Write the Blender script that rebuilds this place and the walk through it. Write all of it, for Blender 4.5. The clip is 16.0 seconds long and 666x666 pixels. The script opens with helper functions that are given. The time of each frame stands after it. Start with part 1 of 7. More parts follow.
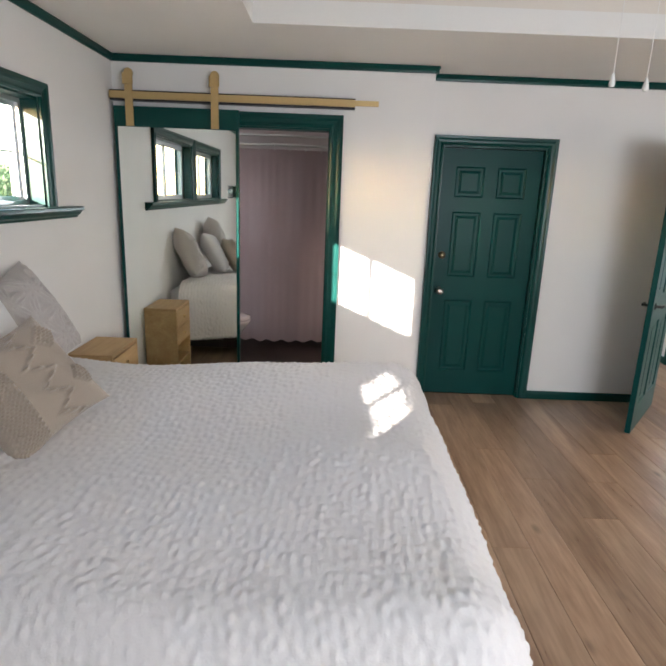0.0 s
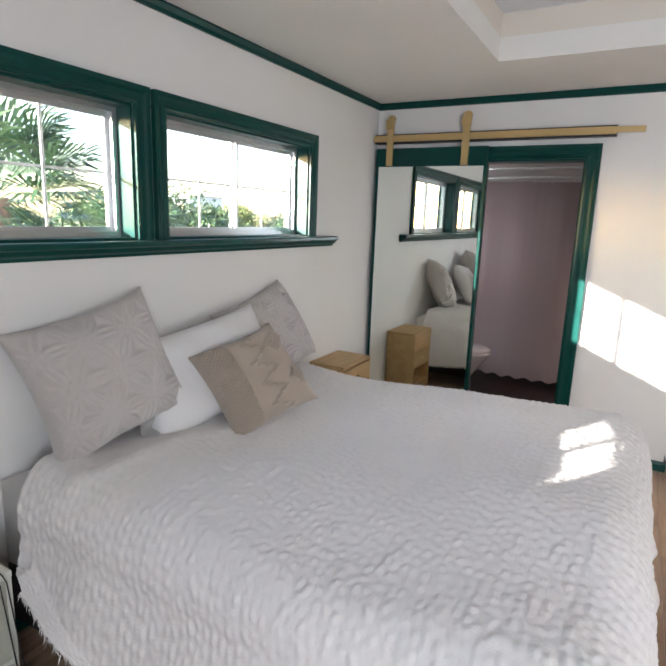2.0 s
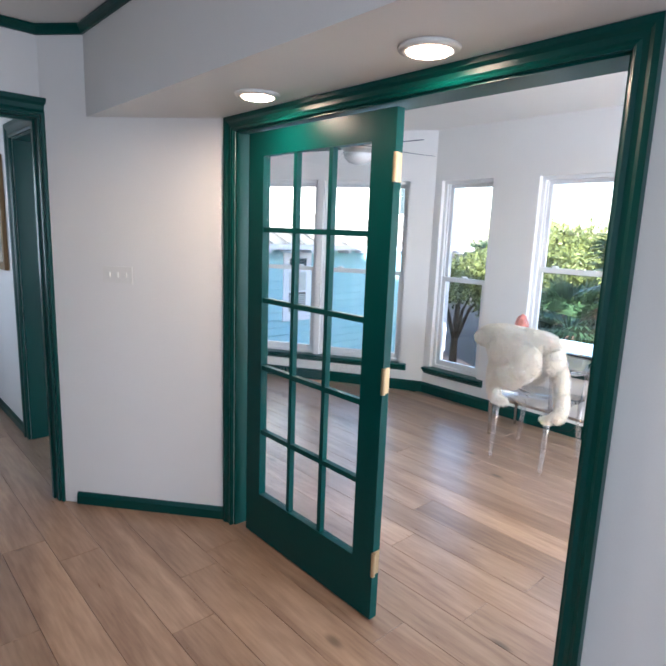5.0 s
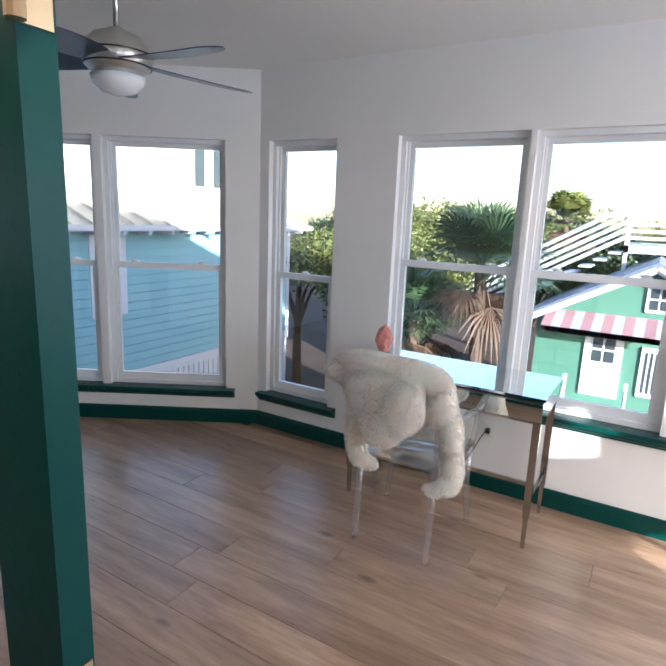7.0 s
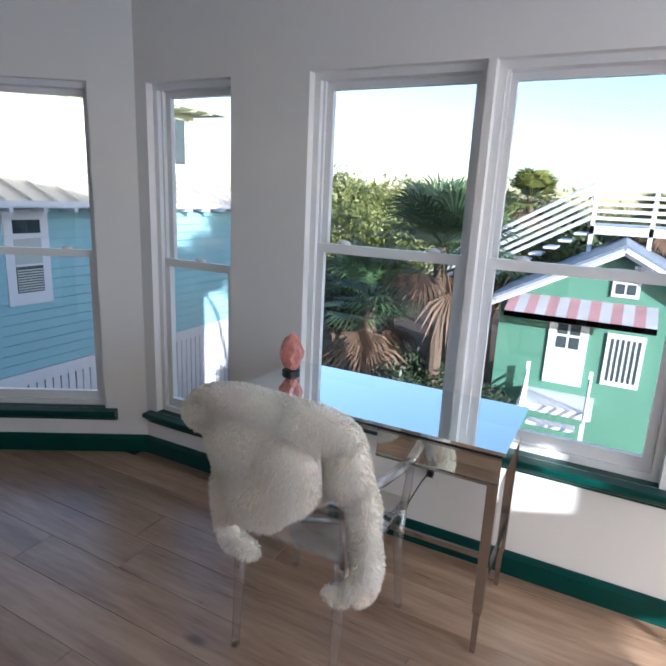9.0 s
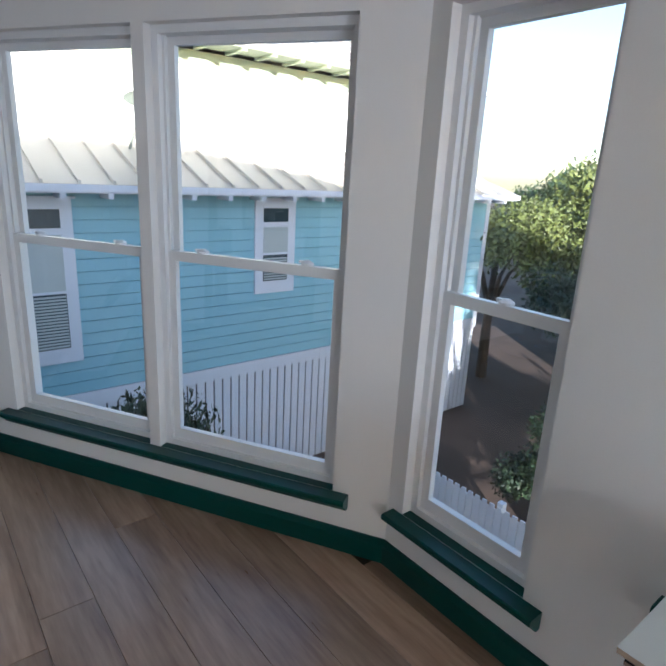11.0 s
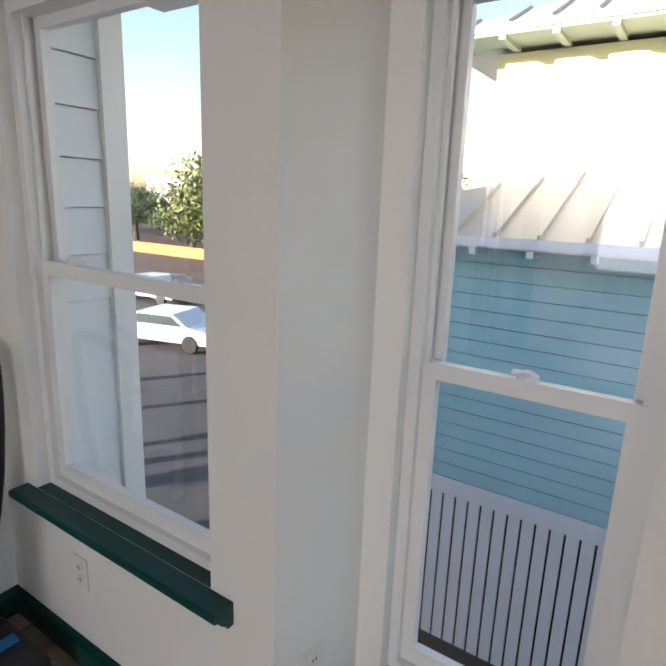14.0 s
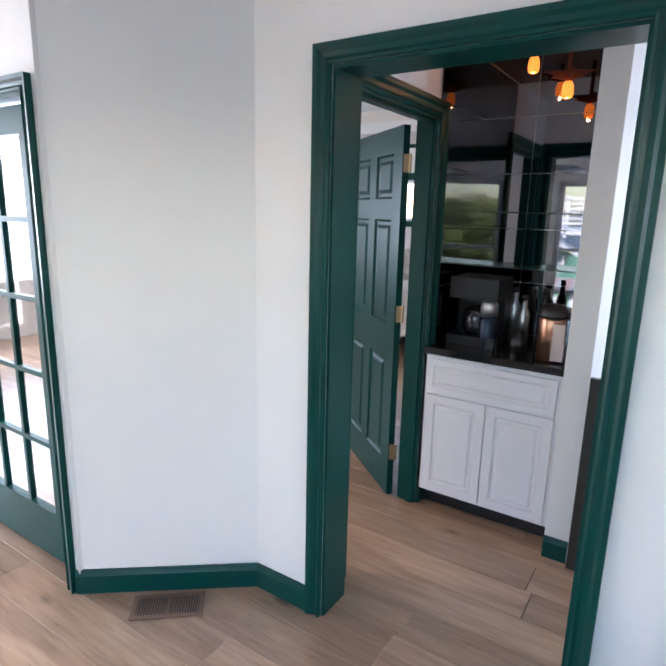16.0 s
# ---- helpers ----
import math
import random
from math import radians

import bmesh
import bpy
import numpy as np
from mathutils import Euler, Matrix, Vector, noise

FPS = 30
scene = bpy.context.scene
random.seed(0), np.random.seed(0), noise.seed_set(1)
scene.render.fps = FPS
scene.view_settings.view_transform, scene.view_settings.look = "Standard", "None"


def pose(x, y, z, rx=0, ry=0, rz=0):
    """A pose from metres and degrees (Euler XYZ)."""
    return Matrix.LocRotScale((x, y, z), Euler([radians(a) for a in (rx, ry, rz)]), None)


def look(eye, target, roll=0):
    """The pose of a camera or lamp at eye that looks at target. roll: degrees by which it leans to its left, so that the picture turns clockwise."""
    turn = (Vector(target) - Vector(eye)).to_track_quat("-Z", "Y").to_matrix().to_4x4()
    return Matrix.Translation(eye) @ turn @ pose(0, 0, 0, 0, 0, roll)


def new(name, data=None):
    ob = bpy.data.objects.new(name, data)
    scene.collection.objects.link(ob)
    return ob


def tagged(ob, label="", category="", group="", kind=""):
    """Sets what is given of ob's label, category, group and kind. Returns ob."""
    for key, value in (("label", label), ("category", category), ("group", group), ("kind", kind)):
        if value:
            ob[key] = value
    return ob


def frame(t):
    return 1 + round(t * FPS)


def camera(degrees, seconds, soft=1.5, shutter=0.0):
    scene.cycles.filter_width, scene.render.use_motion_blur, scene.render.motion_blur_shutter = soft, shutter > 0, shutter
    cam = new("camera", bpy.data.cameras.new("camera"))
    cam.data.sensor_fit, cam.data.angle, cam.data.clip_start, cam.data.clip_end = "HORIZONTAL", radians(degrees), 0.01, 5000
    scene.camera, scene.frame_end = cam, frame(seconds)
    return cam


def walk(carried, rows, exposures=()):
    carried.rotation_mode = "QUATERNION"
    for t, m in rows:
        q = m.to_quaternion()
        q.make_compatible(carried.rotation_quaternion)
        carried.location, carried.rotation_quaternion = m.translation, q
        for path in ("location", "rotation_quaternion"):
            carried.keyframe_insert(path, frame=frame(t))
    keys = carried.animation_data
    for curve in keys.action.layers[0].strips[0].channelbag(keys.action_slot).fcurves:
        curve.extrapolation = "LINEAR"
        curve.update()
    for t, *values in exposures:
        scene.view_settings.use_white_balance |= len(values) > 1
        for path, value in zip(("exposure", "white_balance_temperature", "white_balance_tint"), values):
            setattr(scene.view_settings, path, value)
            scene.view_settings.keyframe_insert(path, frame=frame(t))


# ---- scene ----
cam = camera(62.9, 16.0, 2.1)
PATH = [
    (0.0, pose(0.002, 0.008, 1.613, 75.58, -2.15, 0.25)),
    (0.5, pose(-0.020, -0.045, 1.623, 76.35, -2.02, 13.17)),
    (1.0, pose(-0.015, -0.052, 1.632, 77.13, -2.04, 23.72)),
    (1.5, pose(0.101, -0.038, 1.626, 77.70, -2.02, 29.54)),
    (2.0, pose(0.339, -0.016, 1.606, 78.05, -2.01, 29.25)),
    (2.5, pose(0.630, 0.100, 1.582, 78.35, -2.10, 19.79)),
    (3.0, pose(0.971, 0.263, 1.592, 78.72, -2.10, 4.78)),
    (3.5, pose(1.383, 0.439, 1.584, 79.07, -2.14, -10.64)),
    (4.0, pose(1.788, 0.735, 1.561, 79.40, -2.15, -23.57)),
    (4.5, pose(2.176, 0.992, 1.524, 79.50, -2.21, -34.39)),
    (5.0, pose(2.605, 1.220, 1.546, 79.56, -2.14, -42.23)),
    (7.5, pose(3.987, 2.081, 1.575, 77.16, -2.44, -62.24)),
    (8.0, pose(4.196, 2.059, 1.567, 76.64, -2.55, -64.93)),
    (10.5, pose(5.348, 2.845, 1.514, 74.08, -2.82, -46.47)),
    (11.0, pose(5.467, 3.193, 1.544, 73.67, -2.87, -38.39)),
    (11.5, pose(5.603, 3.543, 1.531, 73.59, -2.92, -31.00)),
    (12.0, pose(5.692, 3.922, 1.559, 73.67, -2.89, -23.41)),
    (12.5, pose(5.763, 4.318, 1.571, 73.96, -2.70, -13.84)),
    (13.0, pose(5.837, 4.695, 1.564, 74.40, -2.71, -2.27)),
    (13.5, pose(5.825, 5.020, 1.573, 75.11, -2.14, 13.98)),
    (14.0, pose(5.652, 5.279, 1.571, 76.21, -2.03, 33.93)),
    (14.5, pose(5.507, 5.449, 1.569, 76.80, -2.53, 56.65)),
    (15.0, pose(5.437, 5.556, 1.582, 77.03, -1.92, 81.08)),
    (15.5, pose(5.339, 5.586, 1.591, 77.09, -1.65, 104.42)),
    (16.0, pose(5.292, 5.559, 1.616, 77.24, -1.36, 123.42)),
]

EXPOSURES = [(0.0, 2.95, 6350, 12), (2.5, 2.92, 6200, 12), (3.5, 2.85, 5900, 12), (4.0, 2.72, 5350, 12), (5.0, 2.45, 5450, 12), (7.5, 1.45, 5650, 14), (10.5, 1.2, 5400, 12), (11.0, 1.48, 5600, 12), (12.5, 1.5, 6300, 16), (13.5, 1.6, 6900, 20), (14.5, 1.65, 6050, 12), (15.0, 2.0, 5900, 14), (15.5, 2.75, 5800, 14), (16.0, 2.95, 5700, 16)]
walk(cam, PATH, EXPOSURES)

# ---- light ----
SUN_EL, SUN_AZ = 13.2, 213.0     # degrees above the horizon; compass bearing with +y as north
world = bpy.data.worlds.new("world")
scene.world = world
world.use_nodes = True
wn = world.node_tree
sky = wn.nodes.new("ShaderNodeTexSky")
sky.sky_type, sky.sun_disc = "NISHITA", False
sky.sun_elevation, sky.sun_rotation = radians(SUN_EL), radians(SUN_AZ)
wn.links.new(sky.outputs[0], wn.nodes["Background"].inputs[0])
wn.nodes["Background"].inputs[1].default_value = 0.15
sun_d = bpy.data.lights.new("sun", "SUN")
sun_d.energy, sun_d.angle, sun_d.color = 5.0, radians(0.5), (1.0, 0.93, 0.82)
sun = new("sun", sun_d)
sun.matrix_world = look((0, 0, 0), (-math.sin(radians(SUN_AZ)), -math.cos(radians(SUN_AZ)), -math.tan(radians(SUN_EL))))


def spot_disc(x, y, z, watts, colour, r):
    d = bpy.data.lights.new("downlight_lamp", "AREA")
    d.shape, d.size, d.energy, d.color = "DISK", r, watts, colour
    o = new("downlight_lamp", d)
    o.matrix_world = pose(x, y, z)
    return o


spot_disc(3.875, 3.08, 2.035, 1.1, (1.0, 0.72, 0.48), 0.12)
spot_disc(3.88, 2.256, 2.035, 1.1, (1.0, 0.72, 0.48), 0.12)


# ---- materials ----
def nodes_of(name):
    m = bpy.data.materials.new(name)
    m.use_nodes = True
    return m, m.node_tree, m.node_tree.nodes["Principled BSDF"]


def mat(name, base, rough=0.6, metal=0.0, vary=0.06, scale=6.0, bump=0.0, bscale=60.0, spec=0.5, sheen=0.0, stretch=(1, 1, 1), coat=0.0, rand=0.0, trans=0.0, emit=0.0):
    """A plain surface whose colour and gloss drift at two scales."""
    m, nt, b = nodes_of(name)
    tc = nt.nodes.new("ShaderNodeTexCoord")
    mp = nt.nodes.new("ShaderNodeMapping")
    mp.inputs["Scale"].default_value = stretch
    nt.links.new(tc.outputs["Object"], mp.inputs[0])
    n1, n2 = nt.nodes.new("ShaderNodeTexNoise"), nt.nodes.new("ShaderNodeTexNoise")
    n1.inputs["Scale"].default_value, n2.inputs["Scale"].default_value = scale * 0.25, bscale
    n1.inputs["Detail"].default_value = n2.inputs["Detail"].default_value = 4
    for n in (n1, n2):
        nt.links.new(mp.outputs[0], n.inputs["Vector"])
    add = nt.nodes.new("ShaderNodeMath")
    add.operation = "ADD"
    half = nt.nodes.new("ShaderNodeMath")
    half.operation, half.inputs[1].default_value = "MULTIPLY", 0.5
    nt.links.new(n2.outputs[0], half.inputs[0])
    nt.links.new(n1.outputs[0], add.inputs[0])
    nt.links.new(half.outputs[0], add.inputs[1])
    ramp = nt.nodes.new("ShaderNodeMapRange")
    ramp.inputs["From Min"].default_value, ramp.inputs["From Max"].default_value = 0.45, 1.05
    ramp.inputs["To Min"].default_value, ramp.inputs["To Max"].default_value = 1 - vary, 1 + vary
    nt.links.new(add.outputs[0], ramp.inputs[0])
    last = ramp.outputs[0]
    if rand:
        oi = nt.nodes.new("ShaderNodeObjectInfo")
        r2 = nt.nodes.new("ShaderNodeMapRange")
        r2.inputs["To Min"].default_value, r2.inputs["To Max"].default_value = 1 - rand, 1 + rand
        nt.links.new(oi.outputs["Random"], r2.inputs[0])
        mm = nt.nodes.new("ShaderNodeMath")
        mm.operation = "MULTIPLY"
        nt.links.new(last, mm.inputs[0])
        nt.links.new(r2.outputs[0], mm.inputs[1])
        last = mm.outputs[0]
    mul = nt.nodes.new("ShaderNodeVectorMath")
    mul.operation = "SCALE"
    mul.inputs[0].default_value = base
    nt.links.new(last, mul.inputs["Scale"])
    nt.links.new(mul.outputs[0], b.inputs["Base Color"])
    b.inputs["Roughness"].default_value, b.inputs["Metallic"].default_value = rough, metal
    b.inputs["Specular IOR Level"].default_value = spec
    b.inputs["Sheen Weight"].default_value, b.inputs["Coat Weight"].default_value = sheen, coat
    b.inputs["Transmission Weight"].default_value = trans
    if emit:
        b.inputs["Emission Color"].default_value = (*base, 1)
        b.inputs["Emission Strength"].default_value = emit
    if bump:
        bp = nt.nodes.new("ShaderNodeBump")
        bp.inputs["Strength"].default_value, bp.inputs["Distance"].default_value = bump, 0.004
        nt.links.new(n2.outputs[0], bp.inputs["Height"])
        nt.links.new(bp.outputs[0], b.inputs["Normal"])
    return m


def glass_mat(name, tint=(1, 1, 1), gloss=1.0):
    m, nt, b = nodes_of(name)
    nt.nodes.remove(b)
    t, g, f, p, a, mx = (nt.nodes.new("ShaderNode" + k) for k in ("BsdfTransparent", "BsdfGlossy", "LayerWeight", "Math", "Math", "MixShader"))
    t.inputs[0].default_value, g.inputs["Roughness"].default_value = (*tint, 1), 0.02
    p.operation, p.inputs[1].default_value = "POWER", 5.0
    a.operation, a.inputs[1].default_value, a.inputs[2].default_value = "MULTIPLY_ADD", 0.9 * gloss, 0.035 * gloss
    nt.links.new(f.outputs["Facing"], p.inputs[0])
    nt.links.new(p.outputs[0], a.inputs[0])
    nt.links.new(a.outputs[0], mx.inputs[0])
    nt.links.new(t.outputs[0], mx.inputs[1])
    nt.links.new(g.outputs[0], mx.inputs[2])
    nt.links.new(mx.outputs[0], nt.nodes["Material Output"].inputs[0])
    return m


def wood_mat(name, dark, light, rough=0.4, rand=0.25, axis=1, knots=True):
    """Long grain along one axis, with knots, and a tone of its own for each board."""
    m, nt, b = nodes_of(name)
    tc, oi = nt.nodes.new("ShaderNodeTexCoord"), nt.nodes.new("ShaderNodeObjectInfo")
    off = nt.nodes.new("ShaderNodeVectorMath")
    off.operation = "MULTIPLY_ADD"
    cmb = nt.nodes.new("ShaderNodeCombineXYZ")
    for k in range(3):
        nt.links.new(oi.outputs["Random"], cmb.inputs[k])
    nt.links.new(cmb.outputs[0], off.inputs[0])
    off.inputs[1].default_value = (37, 91, 53)
    nt.links.new(tc.outputs["Object"], off.inputs[2])
    mp = nt.nodes.new("ShaderNodeMapping")
    sc = [9.0, 9.0, 9.0]
    sc[axis] = 0.9
    mp.inputs["Scale"].default_value = sc
    nt.links.new(off.outputs[0], mp.inputs[0])
    n1, n2, n3 = (nt.nodes.new("ShaderNodeTexNoise") for _ in range(3))
    n1.inputs["Scale"].default_value, n1.inputs["Detail"].default_value, n1.inputs["Distortion"].default_value = 1.0, 6, 0.6
    n2.inputs["Scale"].default_value, n2.inputs["Detail"].default_value = 7.0, 5
    n3.inputs["Scale"].default_value = 0.35
    for n in (n1, n2, n3):
        nt.links.new(mp.outputs[0], n.inputs["Vector"])
    mixf = nt.nodes.new("ShaderNodeMix")
    mixf.inputs[0].default_value = 0.35
    nt.links.new(n1.outputs[0], mixf.inputs[2])
    nt.links.new(n2.outputs[0], mixf.inputs[3])
    rp = nt.nodes.new("ShaderNodeValToRGB")
    rp.color_ramp.elements[0].position, rp.color_ramp.elements[1].position = 0.36, 0.64
    rp.color_ramp.elements[0].color, rp.color_ramp.elements[1].color = (*dark, 1), (*light, 1)
    nt.links.new(mixf.outputs[0], rp.inputs[0])
    tone = nt.nodes.new("ShaderNodeMapRange")
    tone.inputs["To Min"].default_value, tone.inputs["To Max"].default_value = 1 - rand, 1 + rand * 0.6
    nt.links.new(oi.outputs["Random"], tone.inputs[0])
    sclr = nt.nodes.new("ShaderNodeVectorMath")
    sclr.operation = "SCALE"
    nt.links.new(rp.outputs[0], sclr.inputs[0])
    nt.links.new(tone.outputs[0], sclr.inputs["Scale"])
    last = sclr.outputs[0]
    if knots:
        vo = nt.nodes.new("ShaderNodeTexVoronoi")
        vo.inputs["Scale"].default_value = 1.0
        mk = nt.nodes.new("ShaderNodeMapping")
        ks = [3.4, 3.4, 0.1]
        ks[axis] = 1.5
        mk.inputs["Scale"].default_value = ks
        nt.links.new(off.outputs[0], mk.inputs[0])
        nt.links.new(mk.outputs[0], vo.inputs["Vector"])
        kr = nt.nodes.new("ShaderNodeMapRange")
        kr.interpolation_type = "SMOOTHSTEP"
        kr.inputs["From Min"].default_value, kr.inputs["From Max"].default_value = 0.02, 0.10
        kr.inputs["To Min"].default_value, kr.inputs["To Max"].default_value = 0.42, 1.0
        nt.links.new(vo.outputs["Distance"], kr.inputs[0])
        s2 = nt.nodes.new("ShaderNodeVectorMath")
        s2.operation = "SCALE"
        nt.links.new(last, s2.inputs[0])
        nt.links.new(kr.outputs[0], s2.inputs["Scale"])
        last = s2.outputs[0]
    nt.links.new(last, b.inputs["Base Color"])
    rr = nt.nodes.new("ShaderNodeMapRange")
    rr.inputs["To Min"].default_value, rr.inputs["To Max"].default_value = rough - 0.04, rough + 0.05
    nt.links.new(n2.outputs[0], rr.inputs[0])
    nt.links.new(rr.outputs[0], b.inputs["Roughness"])
    bp = nt.nodes.new("ShaderNodeBump")
    bp.inputs["Strength"].default_value, bp.inputs["Distance"].default_value = 0.12, 0.002
    nt.links.new(n2.outputs[0], bp.inputs["Height"])
    nt.links.new(bp.outputs[0], b.inputs["Normal"])
    return m


WALL = mat("wall_paint", (0.80, 0.78, 0.755), 0.62, vary=0.03, bump=0.12, bscale=180)
CEIL = mat("ceiling_paint", (0.80, 0.78, 0.74), 0.7, vary=0.03, bump=0.15, bscale=120)
GREEN = mat("green_gloss_paint", (0.002, 0.048, 0.040), 0.30, vary=0.08, bump=0.05, bscale=90, spec=0.25)
WHITE = mat("white_trim_paint", (0.80, 0.79, 0.77), 0.38, vary=0.03)
VINYL = mat("white_vinyl", (0.78, 0.78, 0.78), 0.35, vary=0.02)
ALU = mat("aluminium", (0.55, 0.56, 0.56), 0.35, 0.8)
GLASS = glass_mat("clear_glass")
MIRROR = mat("mirror_silver", (0.86, 0.89, 0.86), 0.015, 1.0, vary=0.01)
FLOOR = wood_mat("oak_planks", (0.25, 0.15, 0.092), (0.47, 0.318, 0.208), 0.29)
FLOOR.node_tree.nodes["Principled BSDF"].inputs["Specular IOR Level"].default_value = 0.7
SUBFLOOR = mat("floor_joint", (0.05, 0.035, 0.025), 0.8)
DARKTILE = mat("dark_bath_floor", (0.035, 0.02, 0.016), 0.35, vary=0.2)
PINE = wood_mat("pine", (0.48, 0.29, 0.12), (0.62, 0.42, 0.20), 0.5, 0.05, knots=False)
BRASS = mat("brushed_brass", (0.60, 0.43, 0.20), 0.35, 0.75, vary=0.08)
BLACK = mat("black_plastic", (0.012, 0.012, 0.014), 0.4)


# ---- building helpers ----
def box(bm, x0, x1, y0, y1, z0, z1, m=None):
    """A block between two corners, turned by m."""
    vs = [Vector((x, y, z)) for x in (x0, x1) for y in (y0, y1) for z in (z0, z1)]
    if m is not None:
        vs = [m @ v for v in vs]
    v = [bm.verts.new(p) for p in vs]
    for f in ((0, 1, 3, 2), (4, 6, 7, 5), (0, 4, 5, 1), (2, 3, 7, 6), (0, 2, 6, 4), (1, 5, 7, 3)):
        bm.faces.new([v[i] for i in f])
    return v


def tube(bm, pts, r, n=10, caps=True):
    """A round bar along points; r one radius or one for each point."""
    pts = [Vector(p) for p in pts]
    rs = r if isinstance(r, (list, tuple)) else [r] * len(pts)
    rings, up = [], None
    for i, p in enumerate(pts):
        d = (pts[min(i + 1, len(pts) - 1)] - pts[max(i - 1, 0)]).normalized()
        if up is None:
            up = Vector((0, 0, 1)) if abs(d.z) < 0.9 else Vector((1, 0, 0))
        a = d.cross(up).normalized()
        up = a.cross(d).normalized()
        rings.append([bm.verts.new(p + rs[i] * (math.cos(k * 2 * math.pi / n) * a + math.sin(k * 2 * math.pi / n) * up)) for k in range(n)])
    for p, q in zip(rings, rings[1:]):
        for k in range(n):
            bm.faces.new((p[k], q[k], q[(k + 1) % n], p[(k + 1) % n]))
    if caps:
        bm.faces.new(rings[0])
        bm.faces.new(rings[-1][::-1])


def lathe(bm, profile, n=24, m=None):
    """A turned shape from (radius, height) pairs."""
    m = m or Matrix()
    rings = [[bm.verts.new(m @ Vector((r * math.cos(k * 2 * math.pi / n), r * math.sin(k * 2 * math.pi / n), z))) for k in range(n)] for r, z in profile]
    for p, q in zip(rings, rings[1:]):
        for k in range(n):
            bm.faces.new((p[k], p[(k + 1) % n], q[(k + 1) % n], q[k]))
    bm.faces.new(rings[0][::-1])
    bm.faces.new(rings[-1])


def sweep(bm, outline, length, m=None):
    """A moulding: an outline in (y, z) carried along x."""
    m = m or Matrix()
    a = [bm.verts.new(m @ Vector((0, y, z))) for y, z in outline]
    b = [bm.verts.new(m @ Vector((length, y, z))) for y, z in outline]
    n = len(a)
    for k in range(n):
        bm.faces.new((a[k], b[k], b[(k + 1) % n], a[(k + 1) % n]))
    bm.faces.new(a[::-1])
    bm.faces.new(b)


def soften(bm, w=0.003, seg=2, angle=35):
    es = [e for e in bm.edges if len(e.link_faces) == 2 and e.calc_face_angle(0) > radians(angle)]
    bmesh.ops.bevel(bm, geom=es, offset=w, segments=seg, affect="EDGES", clamp_overlap=True)


def mesh_of(name, bm, material, smooth=False):
    bmesh.ops.recalc_face_normals(bm, faces=bm.faces)
    me = bpy.data.meshes.new(name)
    bm.to_mesh(me)
    bm.free()
    me.materials.append(material)
    if smooth:
        me.shade_smooth()
    return me


def part(name, bm, material, parent=None, label="", smooth=False, at=None):
    ob = new(name, mesh_of(name, bm, material, smooth))
    if at is not None:
        ob.matrix_basis = at
    ob.parent = parent
    return tagged(ob, label)


def thing(name, at, label, category, group=""):
    ob = new(name)
    ob.empty_display_size = 0.1
    ob.matrix_basis = at
    return tagged(ob, label, category, group)


def structure(name, bm, material, label, at=None, smooth=False):
    ob = part(name, bm, material, None, label, smooth, at)
    return tagged(ob, label, name.split("_")[0], kind="structure")


def frame_of(p0, p1):
    """Local x runs from p0 to p1, local y points out of the room, z up."""
    a = math.degrees(math.atan2(p1[1] - p0[1], p1[0] - p0[0]))
    return pose(p0[0], p0[1], 0, 0, 0, a), math.dist(p0, p1)


def wall(name, p0, p1, thick, z0, z1, holes=(), material=None, label="painted off-white plaster wall", ext=(0, 0)):
    """A wall whose inner face runs from p0 to p1; holes are (x0, x1, z0, z1) along it, in order."""
    m, length = frame_of(p0, p1)
    bm = bmesh.new()
    x = -ext[0]
    for hx0, hx1, hz0, hz1 in holes:
        box(bm, x, hx0, 0, thick, z0, z1)
        if hz0 > z0:
            box(bm, hx0, hx1, 0, thick, z0, hz0)
        if hz1 < z1:
            box(bm, hx0, hx1, 0, thick, hz1, z1)
        x = hx1
    box(bm, x, length + ext[1], 0, thick, z0, z1)
    bmesh.ops.remove_doubles(bm, verts=bm.verts, dist=1e-5)
    return structure(name, bm, material or WALL, label, m)


CROWN = [(0, 0), (-0.022, 0), (-0.026, -0.012), (-0.014, -0.03), (-0.012, -0.046), (0, -0.046)]
BASE = [(0, 0), (-0.016, 0), (-0.016, 0.048), (-0.012, 0.058), (-0.008, 0.068), (0, 0.068)]
BASE_TALL = [(0, 0), (-0.018, 0), (-0.018, 0.082), (-0.013, 0.094), (-0.009, 0.106), (0, 0.106)]


def moulding(name, p0, p1, z, outline, label, material=None, cut=(0, 0)):
    m, length = frame_of(p0, p1)
    bm = bmesh.new()
    sweep(bm, [(y - 0.001, zz) for y, zz in outline], length - cut[0] - cut[1], pose(cut[0], 0, z))
    return structure(name, bm, material or GREEN, label, m)


CASE = [(0, 0), (0, -0.016), (0.012, -0.02), (0.028, -0.014), (0.05, -0.016), (0.066, -0.024), (0.09, -0.026), (0.09, 0)]


